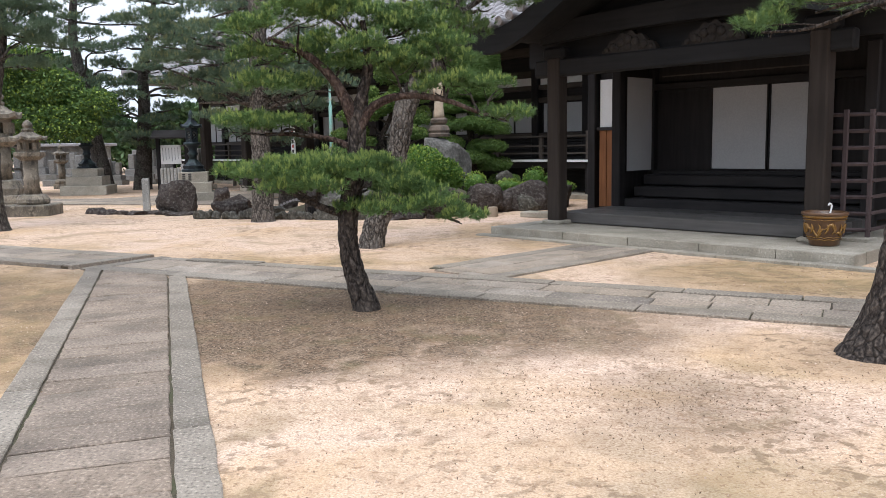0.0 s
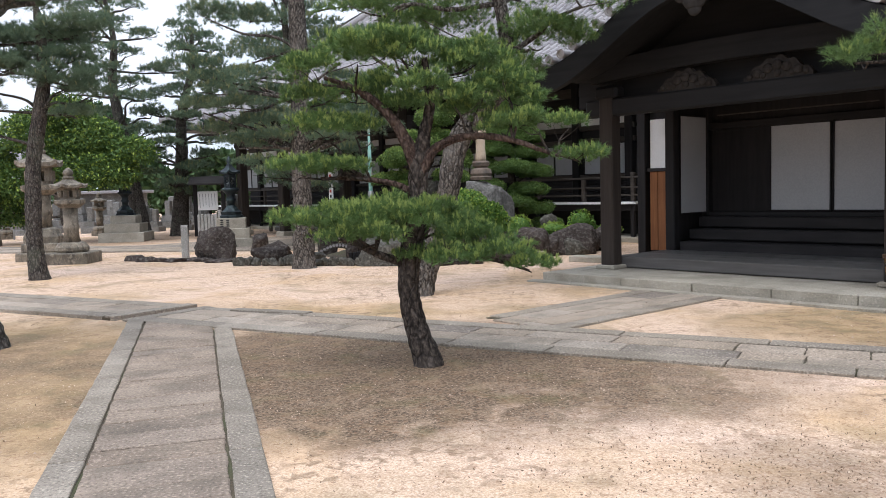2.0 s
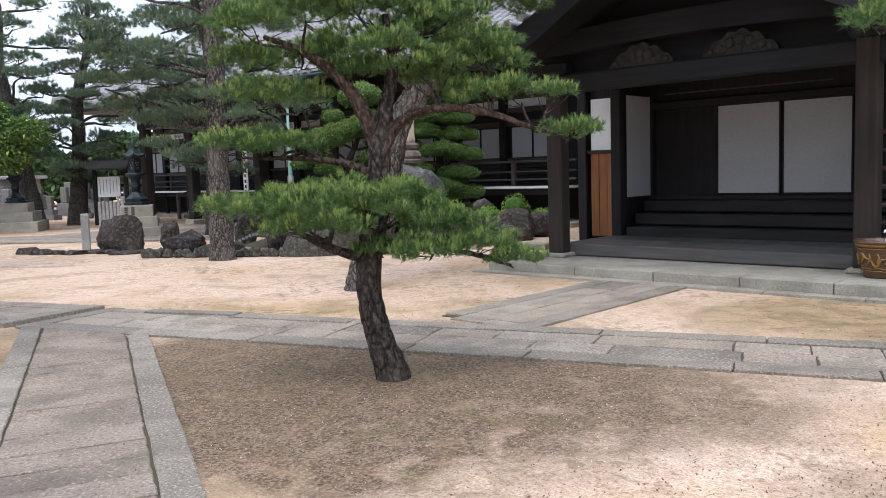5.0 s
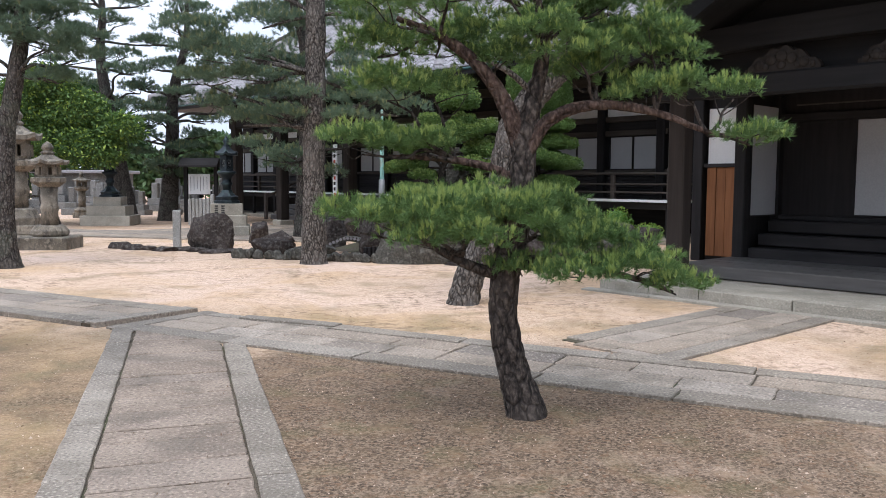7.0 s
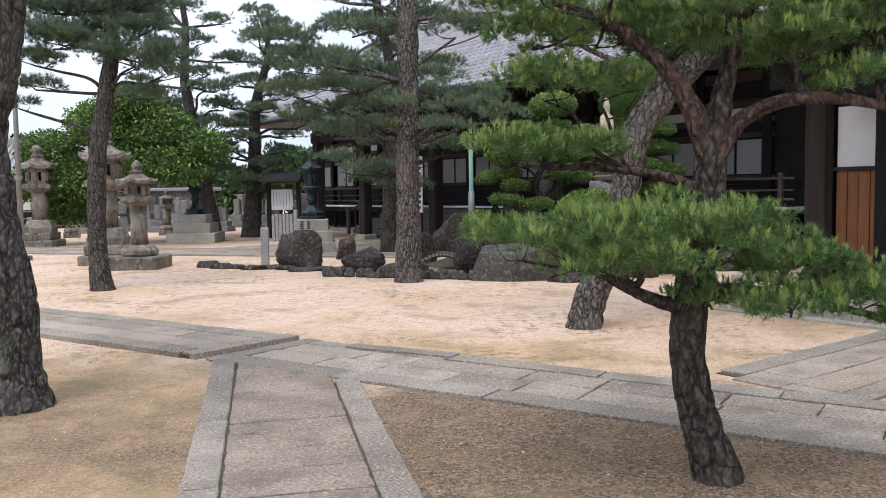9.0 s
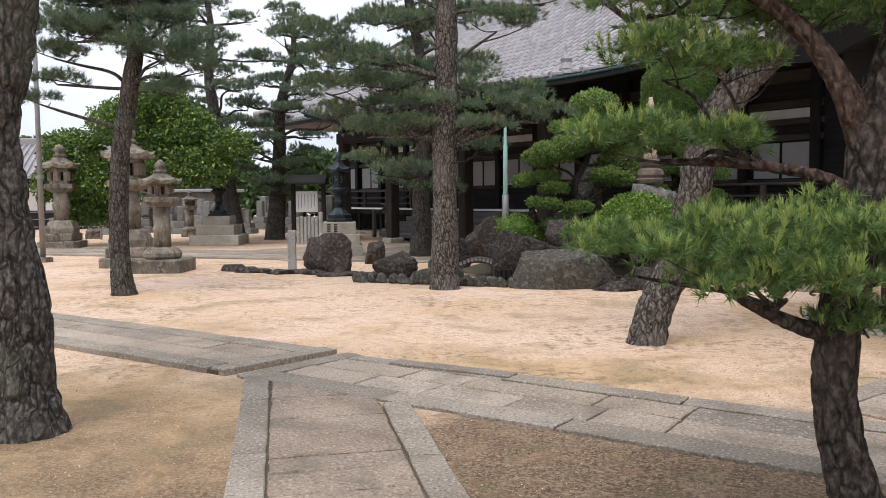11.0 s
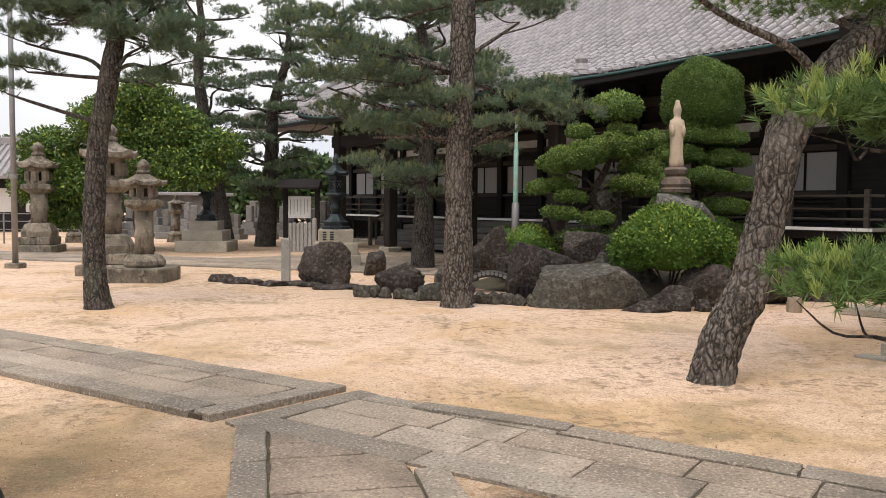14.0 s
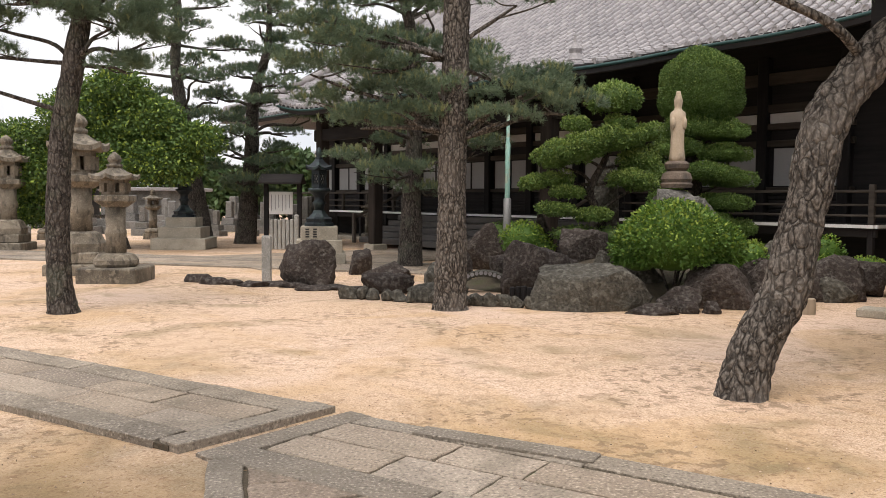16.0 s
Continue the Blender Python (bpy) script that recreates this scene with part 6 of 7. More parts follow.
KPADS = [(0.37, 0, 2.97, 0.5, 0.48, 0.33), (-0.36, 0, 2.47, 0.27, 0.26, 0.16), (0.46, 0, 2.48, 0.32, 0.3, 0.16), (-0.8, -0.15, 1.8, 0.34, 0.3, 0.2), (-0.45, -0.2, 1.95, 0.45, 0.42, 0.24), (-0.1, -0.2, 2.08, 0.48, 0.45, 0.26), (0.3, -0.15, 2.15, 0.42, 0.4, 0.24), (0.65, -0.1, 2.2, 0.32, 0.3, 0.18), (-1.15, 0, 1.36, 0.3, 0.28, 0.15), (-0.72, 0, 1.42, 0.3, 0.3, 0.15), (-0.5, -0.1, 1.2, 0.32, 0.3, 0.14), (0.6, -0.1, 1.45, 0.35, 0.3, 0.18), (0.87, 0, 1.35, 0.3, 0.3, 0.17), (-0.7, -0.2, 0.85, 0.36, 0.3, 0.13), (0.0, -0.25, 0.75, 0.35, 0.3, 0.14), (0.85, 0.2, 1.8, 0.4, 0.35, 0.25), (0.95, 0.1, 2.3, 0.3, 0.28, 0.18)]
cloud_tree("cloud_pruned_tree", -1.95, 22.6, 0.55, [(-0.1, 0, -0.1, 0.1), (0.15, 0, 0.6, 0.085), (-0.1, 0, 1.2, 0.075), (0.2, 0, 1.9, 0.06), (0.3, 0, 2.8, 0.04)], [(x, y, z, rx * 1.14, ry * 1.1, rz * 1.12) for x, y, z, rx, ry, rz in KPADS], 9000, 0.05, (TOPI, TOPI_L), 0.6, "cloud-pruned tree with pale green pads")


# ---- stone and bronze lanterns ----
def flat_roof(r, z, h, sides, sag=0.05, lift=0.06, thick=0.07):
    """A lantern's cap: curved slopes, upturned corners, thick rim."""
    bm = bmesh.new()
    n = sides * 6
    rings = []
    for f in np.linspace(0, 1, 7):
        ring = []
        for i in range(n):
            a = 2 * math.pi * i / n + math.pi / sides
            sec = (a - math.pi / sides) % (2 * math.pi / sides) - math.pi / sides
            rr = r * (math.cos(math.pi / sides) / math.cos(sec)) * (0.22 + 0.78 * f)
            corner = (abs(sec) / (math.pi / sides)) ** 3
            zz = z + h * (1 - f) ** 1.5 + lift * corner * f ** 3
            ring.append(bm.verts.new((rr * math.cos(a), rr * math.sin(a), zz)))
        rings.append(ring)
    low = [bm.verts.new((v.co.x, v.co.y, v.co.z - thick)) for v in rings[-1]]
    inn = [bm.verts.new((v.co.x * 0.55, v.co.y * 0.55, z - thick)) for v in rings[-1]]
    rings += [low, inn]
    for a, b in zip(rings, rings[1:]):
        for i in range(n):
            j = (i + 1) % n
            bm.faces.new((a[i], b[i], b[j], a[j]))
    bm.faces.new(rings[0])
    bm.faces.new(list(reversed(inn)))
    bmesh.ops.recalc_face_normals(bm, faces=bm.faces)
    return bm


def fire_box(t, r, z0, z1, sides, win, material):
    """The lamp chamber: floor and lintel rings with a post at each corner and real openings between."""
    fb = part("fire_box", lathe([(r, z0), (r, z0 + (z1 - z0) * 0.2)], sides, square=True), material, t)
    part("lintel", lathe([(r, z1 - (z1 - z0) * 0.22), (r, z1)], sides, square=True), material, fb)
    for i in range(sides):
        a = 2 * math.pi * (i + 0.5) / sides
        part("corner_post", lathe([(r * win, z0 + (z1 - z0) * 0.19), (r * win, z1 - (z1 - z0) * 0.21)], 6, at=(r * 0.84 * math.cos(a), r * 0.84 * math.sin(a))), material, fb)
    return fb


def stone_lantern(x, y, s, rz, label, sides=6, base_sq=0.58):
    t = thing("stone_lantern", x, y, 0, rz, label, "lantern", "stone lanterns", scale=s)
    part("base_slab", box(-base_sq, base_sq, -base_sq, base_sq, -0.03, 0.3, 0.03), LANTERN, t)
    part("foot", lathe([(0.40, 0.3), (0.44, 0.36), (0.44, 0.44), (0.36, 0.55), (0.27, 0.58)], 18), LANTERN, t, smooth=False)
    part("shaft", lathe([(0.205, 0.575), (0.195, 0.9), (0.215, 0.96), (0.215, 1.02), (0.19, 1.08), (0.2, 1.52)], 20), LANTERN, t, smooth=True)
    part("platform", lathe([(0.24, 1.52), (0.38, 1.62), (0.41, 1.64), (0.41, 1.74), (0.36, 1.76)], sides, square=True), LANTERN, t)
    fire_box(t, 0.27, 1.76, 2.08, sides, 0.3, LANTERN)
    part("cap", flat_roof(0.5, 2.14, 0.2, sides), LANTERN, t)
    part("finial", lathe([(0.1, 2.28), (0.15, 2.34), (0.16, 2.38), (0.1, 2.41), (0.13, 2.45), (0.14, 2.5), (0.1, 2.57), (0.02, 2.64)], 18), LANTERN, t, smooth=True)
    return t


def big_lantern(x, y, s, rz, label):
    t = thing("stone_lantern", x, y, 0, rz, label, "lantern", "stone lanterns", scale=s)
    part("base_slab", box(-0.62, 0.62, -0.62, 0.62, -0.03, 0.24, 0.03), LANTERN, t)
    part("base_slab", box(-0.5, 0.5, -0.5, 0.5, 0.24, 0.5, 0.03), LANTERN, t)
    part("foot", lathe([(0.55, 0.5), (0.56, 0.68), (0.5, 0.78), (0.44, 0.9), (0.33, 0.95)], 6, square=True), LANTERN, t)
    part("shaft", lathe([(0.26, 0.94), (0.25, 1.25), (0.29, 1.36), (0.29, 1.46), (0.25, 1.55), (0.26, 1.9)], 20), LANTERN, t, smooth=True)
    part("platform", lathe([(0.3, 1.9), (0.5, 2.02), (0.54, 2.05), (0.54, 2.18), (0.44, 2.2)], 6, square=True), LANTERN, t)
    fire_box(t, 0.36, 2.2, 2.72, 6, 0.34, LANTERN)
    part("cap", flat_roof(0.66, 2.84, 0.3, 6, lift=0.09, thick=0.12), LANTERN, t)
    part("finial", lathe([(0.14, 3.08), (0.2, 3.14), (0.2, 3.2), (0.13, 3.24), (0.18, 3.3), (0.2, 3.38), (0.13, 3.48), (0.02, 3.56)], 18), LANTERN, t, smooth=True)
    return t


stone_lantern(-10.95, 21.3, 0.92, 8, "weathered tan stone lantern on a square base", base_sq=0.6)
big_lantern(-12.42, 22.6, 0.925, 12, "large weathered stone lantern on stepped bases")
big_lantern(-18.6, 29.3, 0.95, 12, "large weathered stone lantern on stepped bases")


def bronze_lantern(x, y, rz, label, steps, k):
    t = thing("bronze_lantern", x, y, 0, rz, label, "lantern", "bronze lanterns", scale=k)
    z = 0.0
    for w, h in [(w / k, h / k) for w, h in steps]:
        part("pedestal_block", box(-w, w, -w, w, z - 0.02, z + h - 0.004, 0.02), PLINTH, t, "pale granite block")
        z += h
    part("base", lathe([(0.42, z), (0.42, z + 0.07), (0.36, z + 0.1), (0.38, z + 0.2), (0.3, z + 0.24), (0.2, z + 0.34), (0.16, z + 0.42)], 8, square=True), BRONZE, t)
    part("shaft", lathe([(0.13, z + 0.42), (0.14, z + 0.55), (0.19, z + 0.62), (0.14, z + 0.68), (0.15, z + 0.8), (0.25, z + 0.9), (0.3, z + 0.94), (0.3, z + 1.0), (0.24, z + 1.02)], 16), BRONZE, t, smooth=True)
    fb = fire_box(t, 0.23, z + 1.02, z + 1.5, 6, 0.14, BRONZE)
    part("lattice", lathe([(0.17, z + 1.1), (0.17, z + 1.42)], 6, square=True), GLASS, fb, "pale lantern pane")
    for i in range(6):
        a0, a1 = 2 * math.pi * (i + 0.5) / 6, 2 * math.pi * (i + 1.5) / 6
        verts, faces = [], []
        for k in range(5):
            for s in (-1, 1):
                f0, f1 = (k - 1) / 4, (k + 1) / 4
                f0, f1 = (f0, f1) if s > 0 else (f1, f0)
                pa = [max(0, min(1, f0)), max(0, min(1, f1))]
                pts = []
                for f, zz in ((pa[0], 1.1), (pa[1], 1.42)):
                    a = Vector((math.cos(a0), math.sin(a0), 0)).lerp(Vector((math.cos(a1), math.sin(a1), 0)), f) * 0.2
                    pts.append((a.x, a.y, z + zz))
                v2, f2 = tube(pts, [0.009, 0.009], 4)
                o = len(verts)
                verts += v2
                faces += [tuple(q + o for q in ff) for ff in f2]
        raw("grille", verts, faces, BRONZE, fb)
    part("cap", flat_roof(0.4, z + 1.56, 0.26, 6, lift=0.08, thick=0.06), BRONZE, t)
    part("finial", lathe([(0.09, z + 1.76), (0.11, z + 1.82), (0.06, z + 1.86), (0.1, z + 1.93), (0.07, z + 2.02), (0.01, z + 2.12)], 14), BRONZE, t, smooth=True)
    return t


bronze_lantern(-14.0, 31.2, 10, "dark bronze lantern on stepped granite blocks", [(0.82, 0.34), (0.64, 0.34), (0.46, 0.3)], 0.86)
bz = bronze_lantern(-8.31, 26.1, 15, "dark bronze lantern on stepped granite blocks", [(0.62, 0.3), (0.55, 0.3), (0.44, 0.32)], 0.9)
for k in range(2):
    for q in range(4):
        part("inscription", box(-0.36 + k * 0.2, -0.26 + k * 0.2, -0.496, -0.488, 0.73 + q * 0.065, 0.77 + q * 0.065, 0), INK, bz, "black carved strokes")
rock("boulder", -6.75, 23.6, 0, 0.3, 0.28, 0.4, ROCK, 91, 0, "square dark rock beside the boulder", group=GR, sub=3)

post = thing("stone_post", -8.1, 21.56, 0, 10, "plain square pale granite post", "post")
part("shaft", lathe([(0.115, -0.05), (0.115, 0.86), (0.1, 0.88)], 4, square=True), PALESTONE, post)

# stele of pale ribbed stone with a post
stele = thing("memorial_stone", -10.9, 31.4, 0, 8, "row of pale upright stone tablets with a taller post", "memorial")
for k in range(6):
    part("tablet", box(-0.4 + k * 0.125, -0.29 + k * 0.125, -0.05, 0.06, -0.02, 0.92 + 0.02 * (k % 2), 0.02), PALESTONE, stele)
part("post", box(0.36, 0.5, -0.07, 0.07, -0.02, 1.08, 0.03), PALESTONE, stele)

board = thing("notice_board", -11.62, 33.5, 0, 5, "roofed dark timber notice board with a white panel", "sign")
for px in (-0.5, 0.62):
    part("post", box(px - 0.07, px + 0.07, -0.07, 0.07, -0.02, 2.1, 0.01), DARKWOOD, board)
part("panel", box(-0.4, 0.4, -0.03, 0.03, 1.04, 1.8, 0.01), PLASTER, board, "white panel with faint writing")
for k in range(6):
    part("writing", box(-0.32 + k * 0.12, -0.3 + k * 0.12, -0.034, -0.03, 1.15 + 0.05 * (k % 3), 1.7, 0), METAL, board, "faint grey line of writing")
bm = bmesh.new()
for s in (-1, 1):
    vs = [bm.verts.new(p) for p in ((-0.66, 0, 2.4), (0.76, 0, 2.4), (0.76, s * 0.45, 2.12), (-0.66, s * 0.45, 2.12), (-0.66, 0, 2.34), (0.76, 0, 2.34), (0.76, s * 0.45, 2.06), (-0.66, s * 0.45, 2.06))]
    for f in ((0, 1, 2, 3), (4, 5, 6, 7), (0, 1, 5, 4), (2, 3, 7, 6), (0, 3, 7, 4), (1, 2, 6, 5)):
        bm.faces.new([vs[i] for i in f])
bmesh.ops.recalc_face_normals(bm, faces=bm.faces)
part("little_roof", bm, DARKWOOD_H, board)

# ---- statue on its rock ----
PALEROCK = rough_mat("pale_grey_rock", (0.07, 0.066, 0.06), (0.22, 0.208, 0.19), 4, 26, 0.9, 1.0, 0.07, (0.33, 0.31, 0.28), 12, 0.5)
rock("pedestal_rock", -0.25, 22.5, 0.5, 0.7, 0.5, 1.1, PALEROCK, 97, 6, "pale grey dressed rock under the statue", "rock", group=GR, block=0.97)
PEDEST = rough_mat("brown_carved_stone", (0.09, 0.068, 0.055), (0.24, 0.185, 0.145), 6, 50, 0.9, 0.6, 0.02, (0.08, 0.07, 0.06), 4)
sp = thing("statue_pedestal", -0.47, 22.4, 1.83, 5, "carved brown lotus pedestal", "pedestal", scale=0.82)
part("lower_drum", lathe([(0.34, 0.0), (0.36, 0.08), (0.32, 0.12), (0.35, 0.2), (0.31, 0.32), (0.22, 0.38)], 24), PEDEST, sp)
part("lotus", lathe([(0.2, 0.38), (0.26, 0.44), (0.28, 0.54), (0.22, 0.6)], 20), PEDEST, sp)


def statue():
    bm = bmesh.new()
    prof = [(0.0, 0.2, 0.16), (0.1, 0.2, 0.165), (0.3, 0.175, 0.15), (0.55, 0.17, 0.145), (0.75, 0.19, 0.15), (0.92, 0.21, 0.15), (1.03, 0.19, 0.13), (1.08, 0.1, 0.09), (1.13, 0.09, 0.09), (1.2, 0.105, 0.11), (1.28, 0.11, 0.115), (1.35, 0.085, 0.09), (1.42, 0.06, 0.06), (1.47, 0.05, 0.05)]
    rings = []
    for z, rx, ry in prof:
        ring = []
        for i in range(28):
            a = 2 * math.pi * i / 28
            fold = 1 + 0.045 * math.sin(a * 9) * (z < 1.0)
            ring.append(bm.verts.new((rx * fold * math.cos(a), ry * fold * math.sin(a), z * 0.93)))
        rings.append(ring)
    for a, b in zip(rings, rings[1:]):
        for i in range(28):
            j = (i + 1) % 28
            bm.faces.new((a[i], a[j], b[j], b[i]))
    bm.faces.new(list(reversed(rings[0])))
    bm.faces.new(rings[-1])
    for s in (-1, 1):
        q = bmesh.ops.create_uvsphere(bm, u_segments=12, v_segments=8, radius=1)
        for v in q["verts"]:
            v.co = Vector((s * 0.15 + v.co.x * 0.07, -0.08 + v.co.y * 0.1, 0.74 + v.co.z * 0.13))
    return bm


me = bpy.data.meshes.new("statue")
bm = statue()
bm.to_mesh(me)
bm.free()
me.polygons.foreach_set("use_smooth", [True] * len(me.polygons))
st = obj("statue", me, STATUE)
st.matrix_world = pose(-0.47, 22.4, 2.32, 0, 0, 5) @ Matrix.Diagonal((0.7, 0.7, 0.95, 1))
tagged(st, "slender standing robed figure of pale tan stone", "statue")

# ---- poles, pot and small things ----
pole = thing("flagpole", -3.7, 24.6, 0, 0, "pale green painted pole with a weathered foot", "pole")
part("pole", lathe([(0.06, 0), (0.055, 2.8), (0.04, 2.82), (0.035, 3.42), (0.0, 3.46)], 14), POLEGREEN, pole, smooth=True)
part("sleeve", lathe([(0.09, 0), (0.085, 1.6), (0.06, 1.62)], 14), METAL, pole, smooth=True)
lamp_pole = thing("metal_pole", -15.4, 23.6, 0, 0, "tall plain grey metal pole", "pole")
part("pole", lathe([(0.07, -0.05), (0.06, 4.0), (0.05, 7.5), (0.0, 7.52)], 14), METAL, lamp_pole, smooth=True)
part("collar", lathe([(0.1, 2.1), (0.1, 2.2)], 14), METAL, lamp_pole)
part("foot", box(-0.2, 0.2, -0.14, 0.14, -0.02, 0.12, 0.02), LANTERN, lamp_pole)
strip_sign = thing("hanging_sign", -5.6, 28.4, 2.0, -45, "narrow white signboard with red edging and black writing", "sign")
part("board", box(-0.11, 0.11, -0.02, 0.02, -1.0, 0.7, 0.005), WHITEPAINT, strip_sign)
for k in range(9):
    part("character", box(-0.05, 0.05, -0.026, -0.02, -0.9 + k * 0.17, -0.8 + k * 0.17, 0), INK if k % 3 else RED, strip_sign)
part("stand", box(-0.03, 0.03, 0.02, 0.06, -2.0, 0.6, 0.005), DARKWOOD, strip_sign)

pot = thing("water_pot", 5.08, 11.68, 0.15, -45, "amber glazed pot with dark dragon relief", "pot", scale=0.9)
part("pot_body", lathe([(0.2, 0.0), (0.215, 0.02), (0.25, 0.18), (0.29, 0.36), (0.31, 0.46), (0.335, 0.47), (0.335, 0.51), (0.3, 0.515), (0.28, 0.5), (0.26, 0.36), (0.0, 0.34)], 28), POT_D, pot, "brown glazed body", smooth=True)
part("rim_band", lathe([(0.306, 0.425), (0.32, 0.43), (0.322, 0.46), (0.312, 0.465)], 28), POT, pot, smooth=True)
verts, faces = [], []
for k in range(60):
    a = k / 60 * 6.28 * 1.0
    zz = 0.25 + 0.07 * math.sin(a * 5) + 0.03 * math.sin(a * 13)
    r = 0.27 + (zz - 0.25) * 0.2
    verts.append((r * math.cos(a), r * math.sin(a), zz))
v2, f2 = tube(verts, [0.018 + 0.008 * math.sin(k) for k in range(60)], 6)
raw("dragon_relief", v2, f2, POT, pot, "amber dragon relief", smooth=True)
for zz, rr in ((0.10, 0.236), (0.135, 0.245), (0.4, 0.303)):
    ring = [((rr + 0.003) * math.cos(a), (rr + 0.003) * math.sin(a), zz + 0.006 * math.sin(a * 12)) for a in np.linspace(0, 6.2832, 61)]
    v2, f2 = tube(ring, [0.007] * 61, 6)
    raw("ring_band", v2, f2, POT, pot, smooth=True)
for k in range(16):
    a0 = k * 0.393
    pts = [((0.272 + 0.2 * q * 0.09) * math.cos(a0 + 0.16 * math.sin(q * 2.6)), (0.272 + 0.2 * q * 0.09) * math.sin(a0 + 0.16 * math.sin(q * 2.6)), 0.19 + 0.15 * q) for q in np.linspace(0, 1, 9)]
    v2, f2 = tube(pts, [0.006 + 0.01 * math.sin(3.1 * q) for q in np.linspace(0.05, 1, 9)], 6)
    raw("scroll_relief", v2, f2, POT, pot, smooth=True)
dip = thing("ladle", 5.14, 11.72, 0.4, 20, "pale metal ladle leaning in the pot", "ladle")
pts = [(0.0, 0, 0.0), (0.03, 0, 0.16), (0.055, 0, 0.26), (0.05, 0, 0.3), (0.02, 0, 0.315), (0.0, 0, 0.29)]
v2, f2 = tube([tuple(p[:3]) for p in spline([(*p, 0.01) for p in pts], 20)], [0.012] * 20, 8)
raw("handle", v2, f2, WHITEPAINT, dip, smooth=True)
part("ladle_bowl", lathe([(0.0, 0.06), (0.05, 0.07), (0.055, 0.15), (0.045, 0.15), (0.04, 0.09), (0.0, 0.085)], 14, at=(-0.02, 0)), WHITEPAINT, dip, smooth=True)

LOGWOOD = wood_mat("pale_cut_log", (0.22, 0.17, 0.12), (0.4, 0.33, 0.25), 0.85)
log = thing("cut_log", 0.8, 18.75, 0, 0, "short pale cut log standing on the sand", "log")
part("bole", lathe([(0.11, -0.03), (0.112, 0.1), (0.105, 0.2), (0.095, 0.215)], 18), LOGWOOD, log, smooth=False)
# flat step by the porch corner, tile ring and pile fence in the garden
o = part("stepping_stone", box(-0.42, 0.42, -0.2, 0.2, -0.02, 0.11, 0.02), PLINTH)
o.matrix_world = pose(1.85, 18.5, 0, 0, 0, -35)
tagged(o, "flat pale cut stone lying on the sand", "stone")
pf = thing("pile_fence", -3.05, 19.15, 0, -6, "short row of dark round timber stakes", "fence")
for k in range(9):
    part("stake", lathe([(0.043, -0.03), (0.043, 0.24 + 0.01 * (k % 3)), (0.03, 0.25 + 0.01 * (k % 3))], 10, at=(-0.36 + k * 0.088, 0)), DARKWOOD, pf)
br = thing("small_bridge", -3.95, 20.6, 0.0, 0, "little arched edge of dark round tiles", "ornament")
for k in range(12):
    f = k / 11
    ob = new("ring_tile", VERGE)
    ob.parent = br
    ob.matrix_basis = pose(-0.42 + 0.84 * f, 0, 0.2 + 0.13 * math.sin(math.pi * f)) @ Matrix.Scale(0.42, 4)
part("arch", rainbow_beam(-0.45, 0.45, 0.2, 0.13, 0.1, 0.13, 0.18), ROCK_G, br)

# ---- beyond: small tiled house, graves, fence and far greenery ----
house = thing("side_house", -30.5, 44.0, 0, 20, "low dark house with a grey tiled roof across the yard", "house")
part("wall", box(-5, 5, 0, 5, 0, 2.7, 0.02), DARKWOOD_H, house)
for k in range(5):
    part("panel", box(-4.6 + k * 1.9, -3.1 + k * 1.9, -0.04, 0, 1.0, 2.2, 0.01), PLASTER, house)
bm = bmesh.new()
for s, y0, y1 in ((1, -1.2, 2.5), (-1, 6.2, 2.5)):
    vs = [bm.verts.new(p) for p in ((-6, y0, 2.8), (6, y0, 2.8), (5, y1, 4.6), (-5, y1, 4.6), (-6, y0, 2.65), (6, y0, 2.65), (5, y1, 4.45), (-5, y1, 4.45))]
    for f in ((0, 1, 2, 3), (4, 5, 6, 7), (0, 1, 5, 4), (0, 3, 7, 4), (1, 2, 6, 5)):
        bm.faces.new([vs[i] for i in f])
bmesh.ops.recalc_face_normals(bm, faces=bm.faces)
hr = part("roof", bm, TILE, house, "grey tiled roof")
for k in range(36):
    u0 = -5.8 + k * 0.33
    v2, f2 = tube([(u0, -1.22, 2.84), (u0 * 0.83, 2.5, 4.64)], [0.08, 0.07], 6)
    raw("tile_row", v2, f2, TILE, hr)
part("ridge", box(-5.1, 5.1, 2.3, 2.7, 4.5, 4.95, 0.05), TILE, hr)

grave0 = None
rnd = random.Random(9)
spots = [(-20.5 + rnd.uniform(-5, 9.5), 38.5 + rnd.uniform(0, 9)) for _ in range(34)]
for k, (gx, gy) in enumerate(spots):
    if grave0 is None:
        grave0 = thing("grave_stone", gx, gy, 0, 5, "grey granite grave stone on a stepped base", "gravestone", "far grave stones")
        part("base", box(-0.42, 0.42, -0.42, 0.42, -0.03, 0.3, 0.02), GRAVE, grave0)
        part("plinth", box(-0.28, 0.28, -0.28, 0.28, 0.3, 0.6, 0.02), GRAVE, grave0)
        part("shaft", box(-0.15, 0.15, -0.15, 0.15, 0.6, 1.35, 0.03), GRAVE, grave0)
    else:
        copy_thing(grave0, pose(gx, gy, 0, 0, 0, rnd.uniform(-10, 20)) @ Matrix.Scale(rnd.uniform(0.75, 1.25), 4))
for k, (lx, ly, s) in enumerate(((-17.6, 36.5, 0.72), (-9.2, 36.2, 0.6), (-21.0, 35.0, 0.7))):
    stone_lantern(lx, ly, s, 10 * k, "small pale stone lantern among the graves", base_sq=0.4)

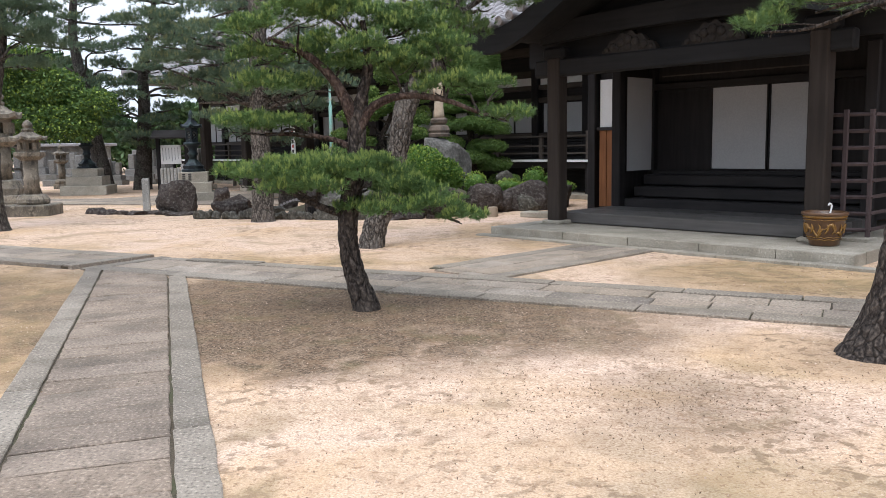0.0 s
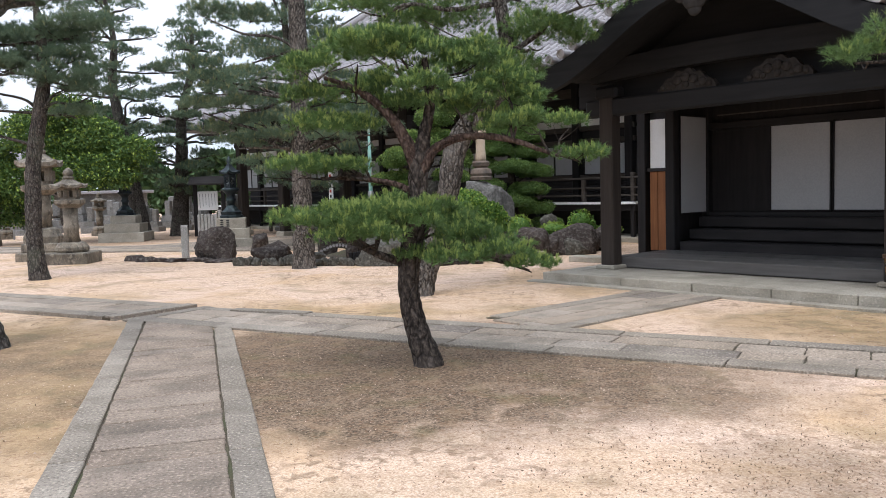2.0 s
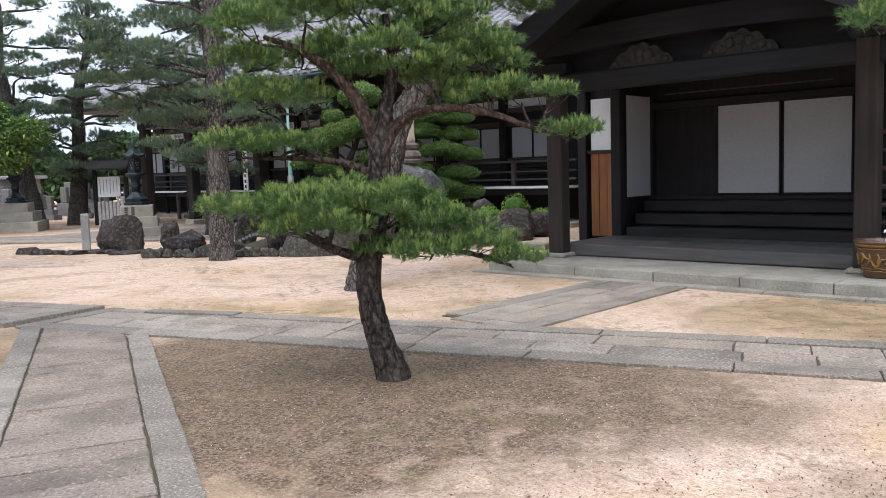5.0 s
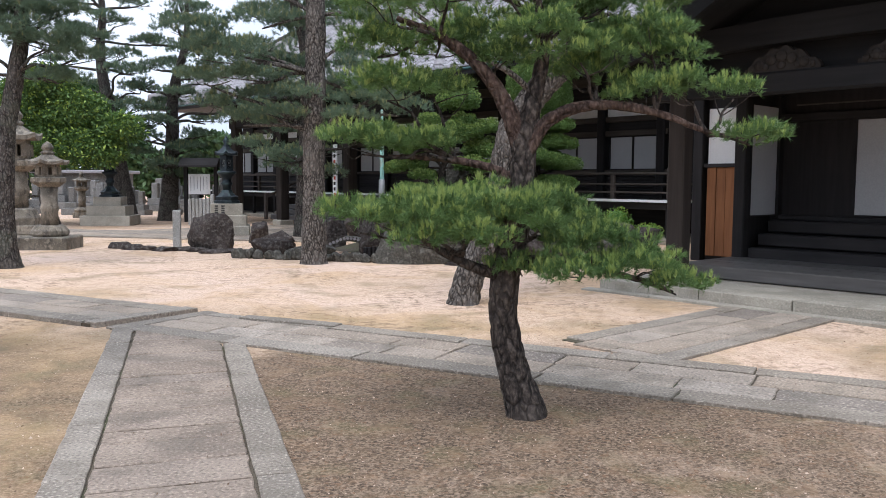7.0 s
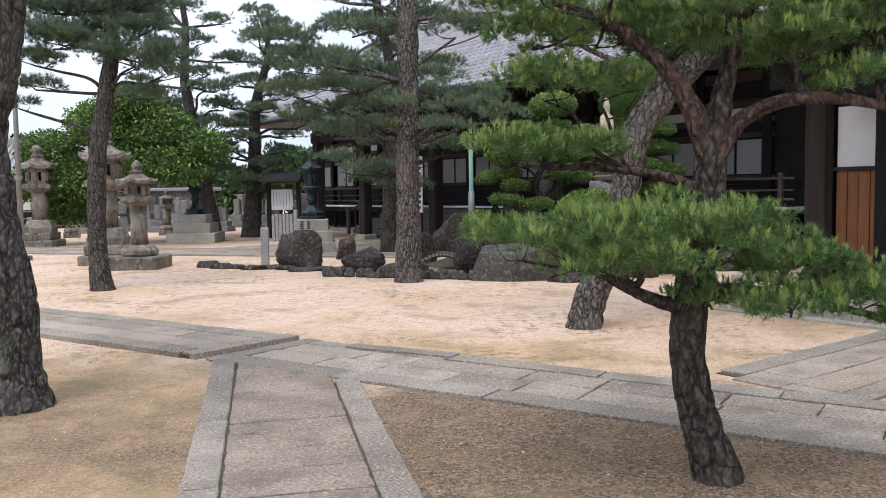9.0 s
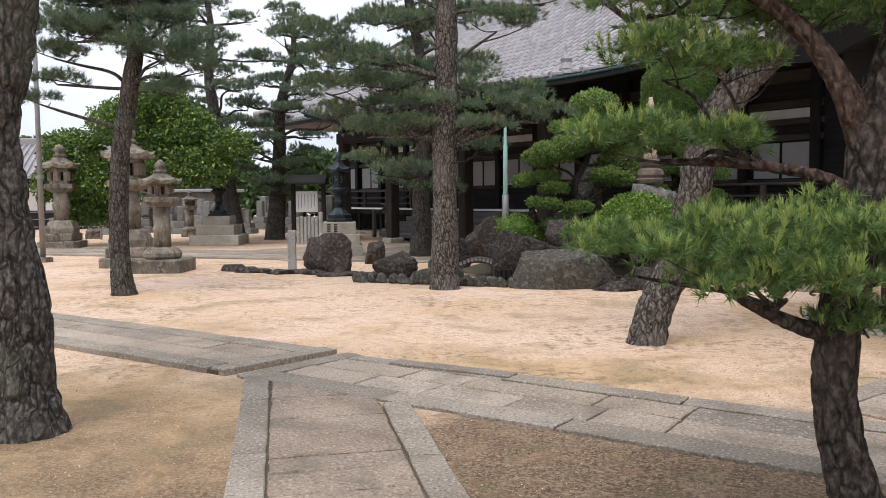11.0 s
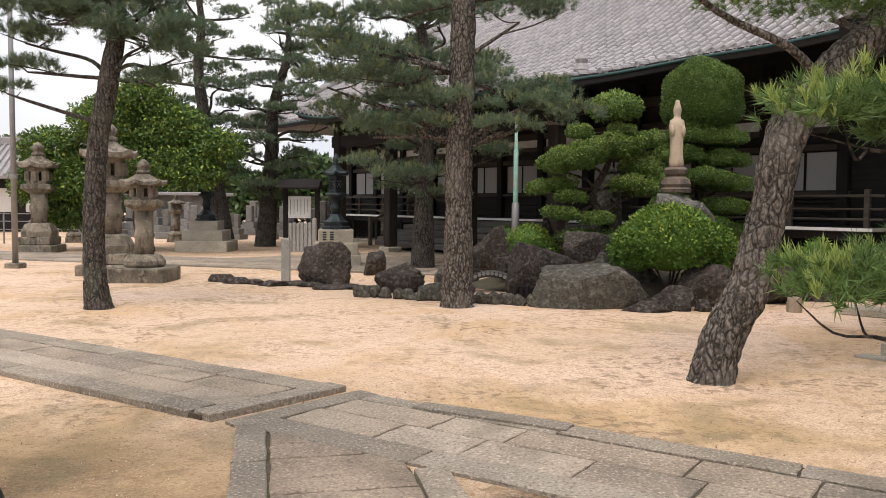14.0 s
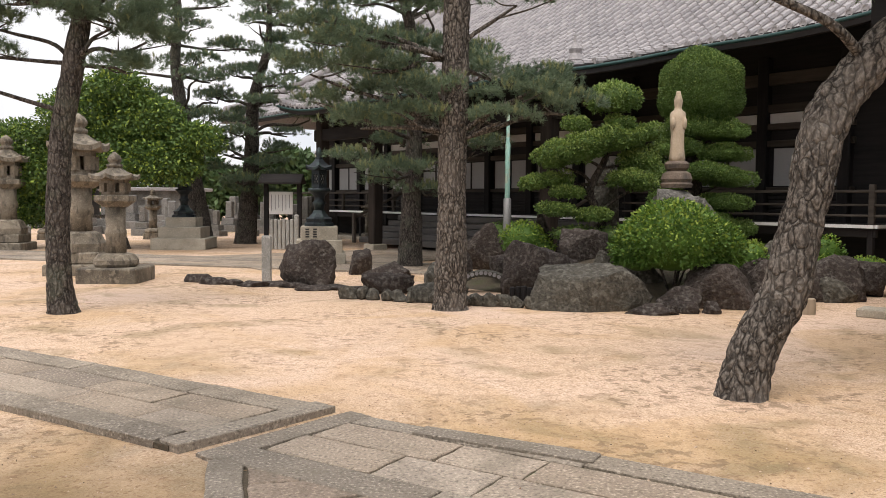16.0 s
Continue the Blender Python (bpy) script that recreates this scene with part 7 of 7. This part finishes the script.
fence = thing("yard_fence", -24.0, 33.5, 0, 12, "thin grey rail fence beside the broadleaf tree", "fence")
for k in range(8):
    part("post", box(-6 + k * 1.4, -5.95 + k * 1.4, -0.025, 0.025, -0.02, 1.15, 0.005), METAL, fence)
for z in (0.5, 0.8, 1.08):
    part("rail", box(-6, 3.9, -0.015, 0.015, z, z + 0.03, 0.004), METAL, fence)
hut = thing("white_shed", -23.0, 47.0, 0, 8, "small pale rendered building behind the graves", "building")
part("wall", box(-2.2, 2.2, 0, 3, 0, 1.9, 0.02), GRAVE, hut)
part("roof", box(-2.5, 2.5, -0.4, 3.4, 1.9, 2.08, 0.03), TILE, hut)


def far_wood(x0, x1, y, h, n, seed):
    rr = np.random.default_rng(seed)
    px = rr.uniform(x0, x1, n)
    base = h * (0.55 + 0.25 * np.sin(px * 0.21 + seed) + 0.2 * np.sin(px * 0.57))
    pz = base * np.sqrt(rr.uniform(0, 1, n))
    P = np.stack([px, y + rr.uniform(-3, 3, n), pz], 1)
    D = np.stack([rr.normal(size=n) * 0.5, np.full(n, -0.6), np.full(n, 0.5)], 1)
    ob = leaf_cloud(P, D, 0.5, (FARGREEN,), np.zeros(n, int), None, "far_wood")
    return tagged(ob, "dark belt of distant trees behind the temple yard", "trees", kind="stuff")


far_wood(-75, 2, 62, 9.0, 110000, 2)

# litter on the sand
n = 3500
px = np.concatenate([RNG.uniform(-9, 6, n), RNG.normal(1.4, 1.0, 1500), RNG.normal(-0.6, 1.2, 1500)])
py = np.concatenate([RNG.uniform(2.5, 19, n), RNG.normal(5.4, 0.5, 1500), RNG.normal(8.0, 0.8, 1500)])
P = np.stack([px, py, np.full(len(px), 0.012)], 1)
D = np.stack([RNG.normal(size=len(px)), RNG.normal(size=len(px)), np.full(len(px), 0.02)], 1)
LITTER = rough_mat("dry_needle_litter", (0.1, 0.066, 0.045), (0.24, 0.16, 0.105), 8, 60, 0.95, 0.2, 0.003)
ob = leaf_cloud(P, D, 0.015, (LITTER,), np.zeros(len(px), int), None, "leaf_litter")
tagged(ob, "scattered dry needles and leaf bits on the sand", "litter", kind="stuff")

# loose grit and pebbles over the yard
n = 16000
px, py = RNG.uniform(-8, 6, n), 2.2 + 14 * RNG.uniform(0, 1, n) ** 1.5
sz = RNG.uniform(0.003, 0.009, n) * np.where(RNG.uniform(0, 1, n) > 0.96, 1.9, 1.0)
base = np.stack([px, py, np.full(n, 0.0)], 1)
gz = np.array([ground_z(a, b) for a, b in zip(px, py)])
base[:, 2] = gz - 0.001
corner = RNG.normal(size=(n, 4, 3)) * 0.25 + np.array([[1, 0, 0], [-0.5, 0.87, 0], [-0.5, -0.87, 0], [0, 0, 0.9]])
corner[:, :3, 2] = 0
V = (base[:, None, :] + corner * sz[:, None, None]).reshape(-1, 3)
k = np.arange(n)[:, None] * 4
T = np.concatenate([k + np.array([[0, 1, 3]]), k + np.array([[1, 2, 3]]), k + np.array([[2, 0, 3]])], 1).reshape(-1, 3)
GRIT = leaf_mat("sand_grit", (0.2, 0.13, 0.085), (0.62, 0.47, 0.36), 2.0, 0.9)
ob = foliage("grit", V, T, (GRIT,), np.zeros(len(T), int), None)
tagged(ob, "loose sandy grit and small pebbles on the yard", "grit", kind="stuff")
